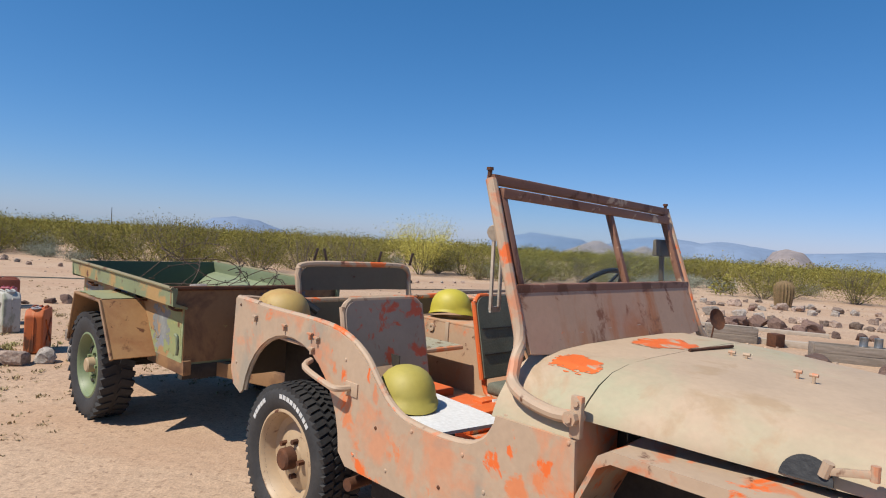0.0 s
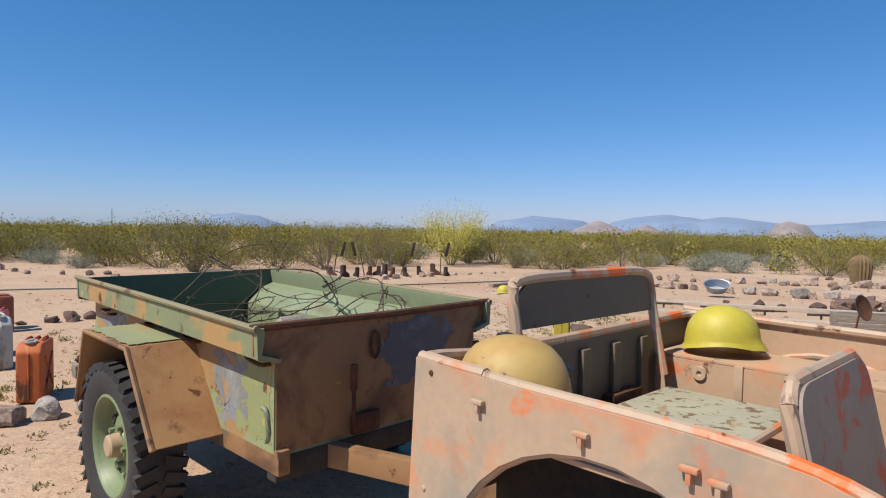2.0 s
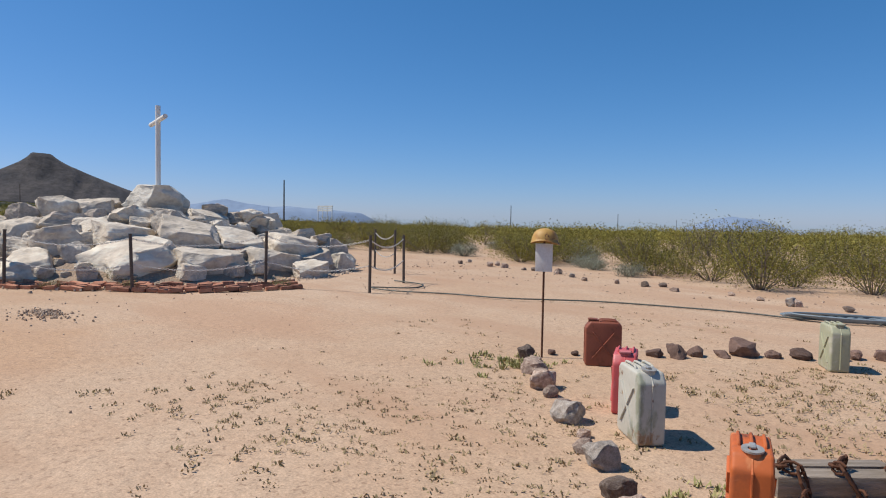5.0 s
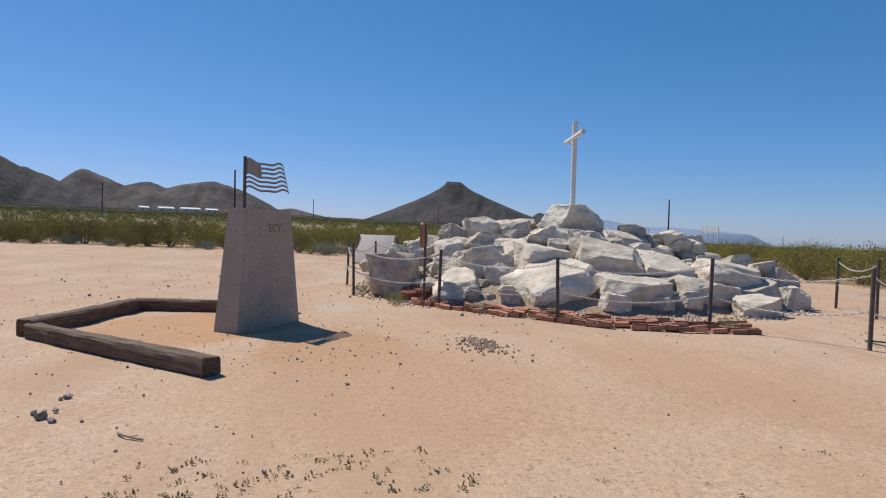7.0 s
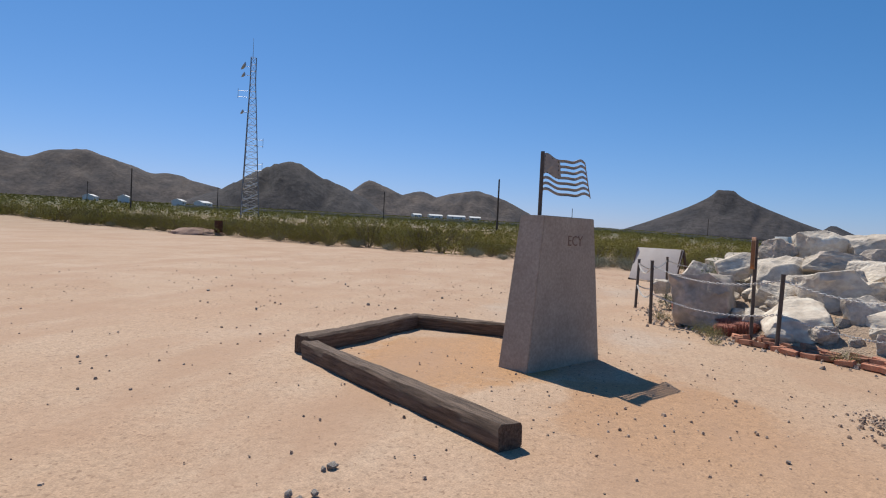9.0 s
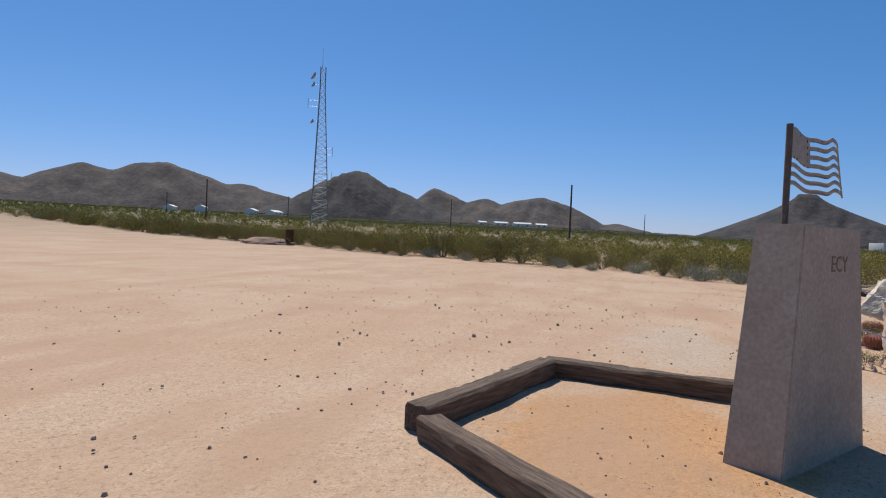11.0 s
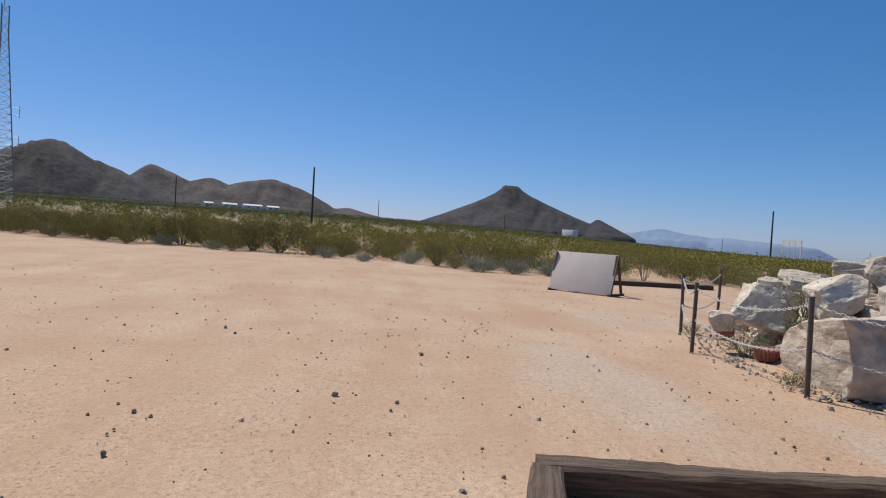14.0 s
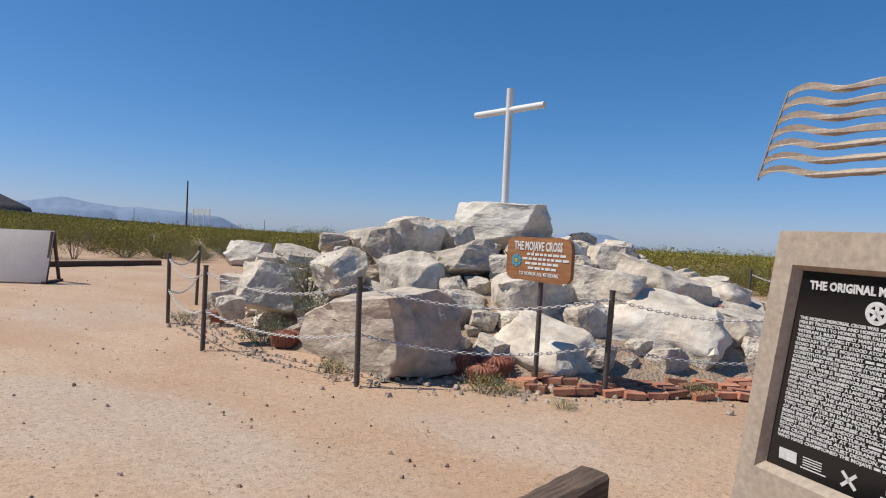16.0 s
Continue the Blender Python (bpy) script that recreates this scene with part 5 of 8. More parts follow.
# slotted stay and rear-view brackets
bm = bmesh.new()
for dy in (-0.022, 0.022):
    beam(bm, (0.955, -0.585 + dy, 1.40), (0.95, -0.575 + dy, 1.15), 0.009, 0.012, 0.002, (1, 0, 0))
beam(bm, (0.95, -0.60, 1.152), (0.95, -0.55, 1.152), 0.01, 0.02)
rod(bm, (0.965, -0.62, 1.415), (0.955, -0.56, 1.435), 0.028, n=12)
part("slotted_stay", bm, M_PALESTAY, jeep, "pale slotted windshield stay")
bm = bmesh.new()
beam(bm, (0.96, 0.60, 1.38), (0.94, 0.66, 1.16), 0.02, 0.03)
box(bm, (0.93, 0.56, 1.36), (0.97, 0.70, 1.44), None, 0.01)
part("mirror_bracket", bm, M_OLIVE, jeep)
# steering wheel and column
sw = Matrix.Translation((0.72, 0.35, 1.13)) @ Matrix.Rotation(radians(-49), 4, "Y")
bm = tube(bmesh.new(), [sw @ Vector((0.205 * math.cos(t * 0.2094), 0.205 * math.sin(t * 0.2094), 0)) for t in range(30)], 0.012, 8, True)
for t in (0.4, 2.5, 4.6):
    rod(bm, sw @ Vector((0, 0, -0.02)), sw @ Vector((0.2 * math.cos(t), 0.2 * math.sin(t), 0)), 0.007, n=6)
part("steering_wheel", bm, M_BLACK, jeep, "thin black steering wheel")
part("steering_column", rod(bmesh.new(), sw @ Vector((0, 0, 0.0)), (1.15, 0.35, 0.76), 0.018), M_TAN, jeep)


# seats
def seat_back(y0, y1, mat, edge_mat, slats):
    bm = bmesh.new()
    w = y1 - y0
    pr = [(y0, 0.0), (y1, 0.0)] + [(y1 - 0.07 + 0.07 * math.cos(a), 0.36 + 0.06 * math.sin(a)) for a in np.linspace(0, 1.571, 6)] + [(y0 + 0.07 - 0.07 * math.cos(a), 0.36 + 0.06 * math.sin(a)) for a in np.linspace(1.571, 0, 6)]
    m = Matrix.Translation((0.30, 0, 0.69)) @ Matrix.Rotation(radians(-13), 4, "Y") @ Matrix(((0, 1, 0, 0), (1, 0, 0, 0), (0, 0, 1, 0), (0, 0, 0, 1)))
    plate(bm, pr, 0.035, m)
    bmesh.ops.bevel(bm, geom=[e for e in bm.edges if e.calc_face_angle(0) > 1.2], offset=0.006, segments=2, affect="EDGES")
    sb = part("seat_back", bm, mat, jeep, "grey seat back with orange and rust spots" if slats is False else "dark green padded seat back", 35)
    part("seat_back_frame", tube(bmesh.new(), smooth_line([m @ Vector((a, 0, b)) for a, b in [pr[1]] + pr[2:] + [pr[0]]], 2), 0.013, 8), edge_mat, sb)
    if slats:
        for z in (0.12, 0.25):
            part("seam", beam(bmesh.new(), m @ Vector((y0 + 0.02, 0.02, z)), m @ Vector((y1 - 0.02, 0.02, z)), 0.006, 0.006), M_BLACK, sb)
    for y in (y0 + 0.02, y1 - 0.02):
        part("seat_leg", tube(bmesh.new(), smooth_line([m @ Vector((y, 0, 0.02)), m @ Vector((y, 0, -0.06)), (0.42, y, 0.56), (0.5, y, 0.5)], 3), 0.014, 8), edge_mat, sb)
    return sb


seat_back(-0.69, -0.25, M_SEATGREY, M_TANEDGE, False)
seat_back(0.12, 0.57, M_CANVAS, M_ORANGE, True)
bm = bmesh.new()
box(bm, (0.38, 0.06, 0.635), (0.92, 0.62, 0.70), None, 0.024)
for v in bm.verts:
    v.co.z += 0.01 * noise.noise(v.co * 7)
part("seat_cushion", bm, M_CANVAS, jeep, "sagging dark green canvas cushion", 60)
part("fuel_tank", box(bmesh.new(), (0.44, 0.02, 0.50), (0.94, 0.60, 0.605), None, 0.03), M_TAN, jeep)
part("seat_frame", tube(bmesh.new(), smooth_line([(0.36, 0.04, 0.62), (0.9, 0.03, 0.62), (0.97, 0.05, 0.58), (0.98, 0.05, 0.5)], 4), 0.016, 8), M_TAN, jeep)
bm = bmesh.new()
beam(bm, (0.46, 0.035, 0.64), (0.5, 0.03, 0.56), 0.03, 0.012, 0.003)
part("strap_clip", bm, M_PAINTWHITE, jeep)
bm = bmesh.new()
box(bm, (0.0, -0.45, 0.50), (0.62, 0.10, 0.54), None, 0.01)
box(bm, (0.26, -0.23, 0.54), (0.56, 0.04, 0.63), None, 0.012)
box(bm, (0.10, -0.22, 0.54), (0.25, -0.02, 0.66), None, 0.015)
box(bm, (0.40, -0.05, 0.50), (0.46, 0.06, 0.64), None, 0.006)
part("orange_floor_box", bm, M_ORANGE, jeep, "bright orange primed floor box")
# rear seat
rs = new("rear_seat")
rs.parent = jeep
tagged(rs, "folded rear seat with a tubular frame and steel pan")
loop = smooth_line([(-0.52, -0.42, 0.80), (-0.565, -0.42, 1.05), (-0.58, -0.42, 1.15), (-0.585, -0.37, 1.195), (-0.585, 0.0, 1.197), (-0.585, 0.30, 1.19), (-0.58, 0.36, 1.145), (-0.565, 0.36, 1.05), (-0.52, 0.37, 0.82)], 5)
part("seat_tube", tube(bmesh.new(), loop, 0.017, 8), M_TANEDGE, rs)
bm = bmesh.new()
f = bm.faces.new([bm.verts.new(p) for p in ((-0.575, -0.405, 1.055), (-0.575, 0.345, 1.05), (-0.585, 0.345, 1.15), (-0.588, 0.30, 1.18), (-0.588, -0.36, 1.185), (-0.585, -0.405, 1.15))])
thicken(bm, 0.012)
part("back_panel", bm, M_OLIVE, rs, "brown-olive seat back panel", 0)
M_SPOT = worn("flaking_pan", (0.45, 0.42, 0.30), (((0.2, 0.13, 0.07), 24, 0.57, 0.03), ((0.36, 0.24, 0.12), 9, 0.58, 0.1)), 0.7)
bm = bmesh.new()
box(bm, (-0.50, -0.36, 0.755), (-0.08, 0.36, 0.785), None, 0.012)
part("seat_pan", bm, M_SPOT, rs, "cream seat pan with peeling brown spots")
part("pan_front", tube(bmesh.new(), [(-0.08, -0.36, 0.77), (-0.08, 0.36, 0.77)], 0.014, 8), M_TAN, rs)
part("lock_plate", lathe(bmesh.new(), ((0.026, 0), (0.024, 0.012), (0.01, 0.012), (0.008, 0.004), (0, 0.004)), 16, Matrix.Translation((-0.42, 0.446, 0.83)) @ Matrix.Rotation(radians(90), 4, "X")), M_TAN, jeep)
part("lid_latch", box(bmesh.new(), (-0.30, 0.436, 0.76), (-0.27, 0.45, 0.88), None, 0.004), M_TAN, jeep)


# helmets
def helmet(m, mat, label, s=1.0):
    bm = bmesh.new()
    prof = [(0.0, 0.182), (0.03, 0.180), (0.06, 0.171), (0.088, 0.154), (0.108, 0.13), (0.122, 0.10), (0.129, 0.07), (0.1325, 0.042), (0.134, 0.02), (0.137, 0.01), (0.142, 0.003), (0.143, 0.0), (0.138, 0.0), (0.129, 0.02), (0.12, 0.07), (0.09, 0.14), (0.0, 0.170)]
    lathe(bm, prof, 36)
    for v in bm.verts:
        v.co *= 0.88
        v.co.x *= 1.12
        if v.co.z < 0.03:
            v.co.z += -0.014 * math.cos(2 * math.atan2(v.co.y, v.co.x)) + 0.014
            if v.co.x > 0.1:
                v.co.x += 0.014
                v.co.z += 0.004
    h = solid("steel_helmet", bm, mat, m @ Matrix.Scale(s, 4), label, "helmet", smooth=50)
    return h


M_HELMO = worn("olive_yellow_paint", (0.48, 0.40, 0.085), (((0.34, 0.29, 0.07), 4, 0.56, 0.2), ((0.15, 0.1, 0.04), 14, 0.74, 0.04)), 0.6)
helmet(JEEP @ pose(0.53, -0.585, 0.718, 0, 0, -20), M_HELMO, "olive-yellow steel helmet resting on the white board")
helmet(JEEP @ pose(-0.44, -0.585, 0.90, 0, 0, 200), worn("faded_yellow", (0.52, 0.35, 0.11), (((0.46, 0.22, 0.08), 3, 0.46, 0.2), ((0.3, 0.12, 0.04), 7, 0.56, 0.1), (RUST, 16, 0.66, 0.05)), 0.6), "faded yellow helmet with a rusty crown", 1.12)
helmet(JEEP @ pose(-0.40, 0.58, 0.905, 0, 0, 30), M_HELMY, "bright yellow steel helmet on the far wheel box")
helmet(JEEP @ pose(0.58, 0.36, 0.70, 0, 0, -30), M_HELMR, "rusty yellow helmet on the green seat cushion")
bm = plate(bmesh.new(), ((0.40, -0.70), (0.40, -0.34), (0.90, -0.40), (0.86, -0.70)), 0.012, Matrix.Translation((0, 0, 0.712)) @ Matrix(((1, 0, 0, 0), (0, 0, 1, 0), (0, -1, 0, 0), (0, 0, 0, 1))))
solid("white_board", bm, M_PAINTWHITE, JEEP, "white painted board laid across the passenger seat", "board")
part("board_support", box(bmesh.new(), (0.46, -0.66, 0.505), (0.50, -0.40, 0.704)), M_DARK, jeep)
part("board_support", box(bmesh.new(), (0.80, -0.66, 0.505), (0.84, -0.62, 0.704)), M_DARK, jeep)
part("hose", tube(bmesh.new(), smooth_line([(-0.585, -0.44, 1.0), (-0.55, -0.5, 1.045), (-0.48, -0.48, 1.03), (-0.40, -0.40, 0.96)], 5), 0.02, 8), M_BLACK, jeep, "black rubber hose")

# ---- the trailer ----
TRAILER = pose(-2.116, 5.512, 0, 0, 0, -43.3)
trailer = thing("cargo_trailer", TRAILER, "small open cargo trailer in worn green and tan camouflage", "trailer")
M_FENDER = worn("tan_rusty_fender_paint", (0.44, 0.24, 0.10), (((0.32, 0.14, 0.055), 3, 0.5, 0.15), ((0.2, 0.085, 0.035), 7, 0.57, 0.08), (RUST, 15, 0.62, 0.05)), 0.6, 3)
M_FENGREEN = worn("green_fender_paint", (0.30, 0.31, 0.165), (((0.42, 0.25, 0.11), 5, 0.55, 0.08), (RUST, 9, 0.63, 0.06)), 0.65, 3)
M_SLATEB = worn("blue_grey_paint", (0.24, 0.25, 0.245), (((0.36, 0.37, 0.33), 7, 0.5, 0.15), ((0.42, 0.25, 0.11), 9, 0.58, 0.05), (RUST, 14, 0.64, 0.05)), 0.65, 4)
M_SIDEGREEN = worn("yellow_green_paint", (0.31, 0.34, 0.15), (((0.5, 0.42, 0.1), 8, 0.60, 0.05), ((0.42, 0.25, 0.11), 6, 0.57, 0.05), (RUST, 12, 0.63, 0.06)), 0.65, 4)


def blotch(name, parent, mat, us, vs, at, seed, edge=0.3, n=64):
    """A thin coat of paint with a ragged outline, laid on a panel: at(u, v) gives its place."""
    bm = bmesh.new()
    g = [[bm.verts.new(at(us[0] + (us[1] - us[0]) * i / n, vs[0] + (vs[1] - vs[0]) * j / n)) for j in range(n + 1)] for i in range(n + 1)]
    for i in range(n):
        for j in range(n):
            u, v = abs(2 * (i + 0.5) / n - 1), abs(2 * (j + 0.5) / n - 1)
            q = max(u, v) + edge * 1.8 * noise.noise(Vector((i * 0.08, j * 0.08, seed * 1.3))) + edge * noise.noise(Vector((i * 0.24, j * 0.24, seed * 2.1)))
            if q < 1 - edge * 0.6:
                bm.faces.new((g[i][j], g[i + 1][j], g[i + 1][j + 1], g[i][j + 1]))
    bmesh.ops.delete(bm, geom=[v for v in bm.verts if not v.link_faces], context="VERTS")
    bmesh.ops.recalc_face_normals(bm, faces=bm.faces)
    thicken(bm, 0.0015)
    return part(name, bm, mat, parent, "worn paint patch", 0)


X0, X1, YW, YR, ZT = -0.95, 0.985, 0.52, 0.61, 1.0
for s in (-1, 1):
    wall = [(X0 + 0.02, 0.52), (X1, 0.52), (X1, 0.885), (X0 + 0.02, 0.885)]
    part("side_wall", plate(bmesh.new(), wall, 0.012, Matrix.Translation((0, s * YW, 0))), M_CAMO if s < 0 else M_TRIN, trailer, "camouflage painted side" if s < 0 else "", 0)
    # the flared top band
    bm = bmesh.new()
    pr = [(s * YW, 0.872), (s * (YR - 0.004), 0.895), (s * YR, ZT - 0.01), (s * (YR + 0.014), ZT), (s * (YR - 0.028), ZT + 0.002), (s * (YR - 0.03), ZT - 0.02), (s * (YR - 0.02), 0.91), (s * (YW - 0.008), 0.885)]
    a = [bm.verts.new((X0 - 0.03, y, z + 0.012)) for y, z in pr]
    b = [bm.verts.new((X1 + 0.03, y, z - 0.022)) for y, z in pr]
    for i in range(len(pr)):
        j = (i + 1) % len(pr)
        bm.faces.new((a[i], a[j], b[j], b[i]))
    bm.faces.new(a)
    bm.faces.new(b)
    bmesh.ops.recalc_face_normals(bm, faces=bm.faces)
    part("top_band", bm, M_CAMOGREEN if s < 0 else M_TRIN, trailer, "green flared band with a rust-worn lip", 20)
    part("band_lip", tube(bmesh.new(), [(X0 - 0.03, s * YR, ZT + 0.013), (0, s * YR, ZT + 0.0), (X1 + 0.03, s * YR, ZT - 0.022)], 0.013, 8), worn("rusty_lip", (0.27, 0.23, 0.13), ((RUST, 6, 0.56, 0.1),), 0.7), trailer)
    # inner ledge over the wheel
    bm = bmesh.new()
    a = [bm.verts.new((x, s * y, z)) for x in (X0 + 0.03,) for y, z in ((YW - 0.006, 0.90), (0.40, 0.80), (0.38, 0.52))]
    b = [bm.verts.new((x, s * y, z)) for x in (X1 - 0.03,) for y, z in ((YW - 0.006, 0.90), (0.40, 0.80), (0.38, 0.52))]
    for i in (0, 1):
        bm.faces.new((a[i], a[i + 1], b[i + 1], b[i]))
    thicken(bm, 0.006)
    part("inner_ledge", bm, M_TRIN, trailer, "faded green ledge", 0)
    for x in (-0.5, -0.05, 0.4):
        part("rib", box(bmesh.new(), (x, s * 0.37 - 0.012, 0.52), (x + 0.03, s * 0.37 + 0.012, 0.80), None, 0.004), M_TRIN, trailer)
    # bent steel fender
    bm = bmesh.new()
    pr = [(-0.30, 0.50), (-0.17, 0.845), (0.34, 0.84), (0.60, 0.50)]
    rows = [[bm.verts.new((x, s * y, z)) for x, z in pr] for y in (YW, 0.80)]
    for i in range(3):
        bm.faces.new((rows[0][i], rows[0][i + 1], rows[1][i + 1], rows[1][i]))
    bmesh.ops.recalc_face_normals(bm, faces=bm.faces)
    thicken(bm, 0.01)
    fen = part("fender", bm, M_FENDER, trailer, "dented box fender in tan and green paint", 0)
    if s < 0:
        blotch("painted_patch", fen, M_FENGREEN, (-0.16, 0.33), (-0.79, -0.535), lambda u, v: (u, v, 0.8515 - 0.005 * (u + 0.165) / 0.5), 3, 0.05)
        blotch("painted_patch", trailer, M_SLATEB, (0.52, 0.80), (0.60, 0.84), lambda u, v: (u, -YW - 0.0075, v), 8)
        blotch("painted_patch", trailer, M_SIDEGREEN, (0.70, 0.98), (0.54, 0.88), lambda u, v: (u, -YW - 0.0072, v), 12, 0.1)
        blotch("painted_patch", trailer, M_SIDEGREEN, (0.30, 0.62), (0.53, 0.66), lambda u, v: (u, -YW - 0.0070, v), 15)
        blotch("painted_patch", trailer, M_SLATEB, (-0.88, -0.45), (0.66, 0.86), lambda u, v: (u, -YW - 0.0075, v), 19)
        blotch("painted_patch", trailer, M_SIDEGREEN, (-0.92, -0.5), (0.53, 0.72), lambda u, v: (u, -YW - 0.0070, v), 23)
    part("fender_lip", tube(bmesh.new(), [(x, s * 0.80, z - 0.006) for x, z in pr], 0.011, 6), M_CAMODARK, fen)
    wheel(trailer, 0.03, s * 0.68, 0.355, 0.37, 0.19, M_RIMGREEN, True, s)
    part("lower_sill", beam(bmesh.new(), (0.45, s * 0.50, 0.49), (X1 + 0.03, s * 0.50, 0.49), 0.05, 0.09, 0.006), M_CAMODARK, trailer)
    for x in (-0.70, -0.1, 0.30, 0.86):
        bm = tube(bmesh.new(), smooth_line([(x, s * (YW + 0.006), 0.85), (x, s * (YW + 0.045), 0.855), (x + 0.1, s * (YW + 0.05), 0.845), (x + 0.1, s * (YW + 0.006), 0.84)], 3), 0.008, 6)
        part("rope_hook", bm, M_RUST, trailer)
bm = bmesh.new()
plate(bm, ((-YW, 0.52), (YW, 0.52), (YW, 0.87), (YR, 0.885), (YR, 0.975), (-YR, 0.975), (-YR, 0.885), (-YW, 0.87)), 0.012, Matrix.Translation((X1, 0, 0)) @ Matrix.Rotation(radians(90), 4, "Z"))
part("front_wall", bm, M_CAMODARK, trailer, "rusty brown front wall with dark paint patches", 0)
part("front_lip", tube(bmesh.new(), [(X1 + 0.006, -YR - 0.01, 0.98), (X1 + 0.01, 0, 0.976), (X1 + 0.006, YR + 0.01, 0.98)], 0.015, 8), M_RUST, trailer)
M_SLATE = worn("slate_paint", (0.105, 0.11, 0.135), (((0.16, 0.17, 0.2), 5, 0.52, 0.1), ((0.2, 0.1, 0.05), 8, 0.62, 0.06)), 0.6)
blotch("painted_patch", trailer, M_SLATE, (-0.06, 0.38), (0.66, 0.975), lambda u, v: (X1 + 0.0078, u, v), 31, 0.22)
for y in (-0.08,):
    part("oval_handle", tube(bmesh.new(), [(X1 + 0.014, y + 0.022 * math.cos(t * 0.524), 0.86 + 0.055 * math.sin(t * 0.524)) for t in range(12)], 0.006, 6, True), M_RUST, trailer)
bm = bmesh.new()
plate(bm, ((-YW, 0.52), (YW, 0.52), (YW, 0.87), (YR, 0.895), (YR, 1.01), (-YR, 1.01), (-YR, 0.895), (-YW, 0.87)), 0.012, Matrix.Translation((X0, 0, 0)) @ Matrix.Rotation(radians(90), 4, "Z"))
# the tail wall's shadow is put into this darker green
M_SHADEGREEN = worn("shaded_green_paint", (0.085, 0.125, 0.075), ((GREEN, 7, 0.68, 0.05), (RUST, 9, 0.7, 0.05)), 0.6)
part("rear_wall", bm, M_SHADEGREEN, trailer, "green tail wall with its shadow in the colour", 0)
part("bed", box(bmesh.new(), (X0, -YW, 0.50), (X1, YW, 0.525)), M_TRIN, trailer)
bm = bmesh.new()
beam(bm, (-0.9, -0.36, 0.45), (0.95, -0.36, 0.45), 0.06, 0.1, 0.004)
beam(bm, (-0.9, 0.36, 0.45), (0.95, 0.36, 0.45), 0.06, 0.1, 0.004)
beam(bm, (0.96, -0.52, 0.46), (0.96, 0.52, 0.46), 0.06, 0.09, 0.004)
beam(bm, (-0.93, -0.52, 0.46), (-0.93, 0.52, 0.46), 0.06, 0.09, 0.004)
rod(bm, (0.03, -0.66, 0.355), (0.03, 0.66, 0.355), 0.035)
part("chassis", bm, M_DARK, trailer)
bm = bmesh.new()
beam(bm, (0.9, -0.30, 0.46), (1.75, -0.03, 0.46), 0.05, 0.09, 0.004)
beam(bm, (0.9, 0.30, 0.46), (1.75, 0.03, 0.46), 0.05, 0.09, 0.004)
part("tongue", bm, M_CAMODARK, trailer, "worn tow bar frame")
part("tow_ring", tube(bmesh.new(), [(1.81 + 0.05 * math.cos(t * 0.524), 0.05 * math.sin(t * 0.524), 0.46) for t in range(12)], 0.014, 8, True), M_RUST, trailer)
bm = bmesh.new()
rod(bm, (X1 + 0.035, -0.20, 0.56), (X1 + 0.035, -0.20, 0.72), 0.008)
rod(bm, (X1 + 0.035, -0.20, 0.70), (X1 + 0.035, -0.20, 0.80), 0.014)
box(bm, (X1 + 0.012, -0.20, 0.52), (X1 + 0.03, -0.06, 0.60), None, 0.012)
part("brake_lever", bm, M_RUST, trailer)
bm = tube(bmesh.new(), smooth_line([(X1 + 0.01, -0.575, 0.70), (X1 + 0.035, -0.575, 0.69), (X1 + 0.04, -0.57, 0.62), (X1 + 0.02, -0.565, 0.58)], 4), 0.010, 6)
part("corner_hook", bm, M_TRIN, trailer)
part("corner_loop", tube(bmesh.new(), smooth_line([(X1 - 0.02, YW + 0.01, 0.78), (X1 - 0.02, YW + 0.07, 0.775), (X1 - 0.02, YW + 0.075, 0.66), (X1 - 0.02, YW + 0.01, 0.655)], 4), 0.010, 6), M_RUST, trailer)
bm = bmesh.new()
rod(bm, (-0.80, -YW - 0.004, 0.69), (-0.80, -YW - 0.03, 0.69), 0.05, n=24)
lamp = part("lamp_housing", bm, M_CAMOGREEN, trailer)
M_REDLENS, _n3, _l3, _b3 = material("red_lens", 0.25)
_b3.inputs["Base Color"].default_value = (0.75, 0.05, 0.02, 1)
part("lens", lathe(bmesh.new(), ((0.041, 0.0), (0.034, 0.012), (0.0, 0.016)), 24, Matrix.Translation((-0.80, -YW - 0.03, 0.69)) @ Matrix.Rotation(radians(90), 4, "X")), M_REDLENS, lamp, "bright red reflector lens")
part("rear_loop", tube(bmesh.new(), smooth_line([(X0 - 0.01, -0.45, 0.72), (X0 - 0.08, -0.45, 0.715), (X0 - 0.08, -0.45, 0.60), (X0 - 0.01, -0.45, 0.595)], 4), 0.010, 6), M_RUST, trailer)

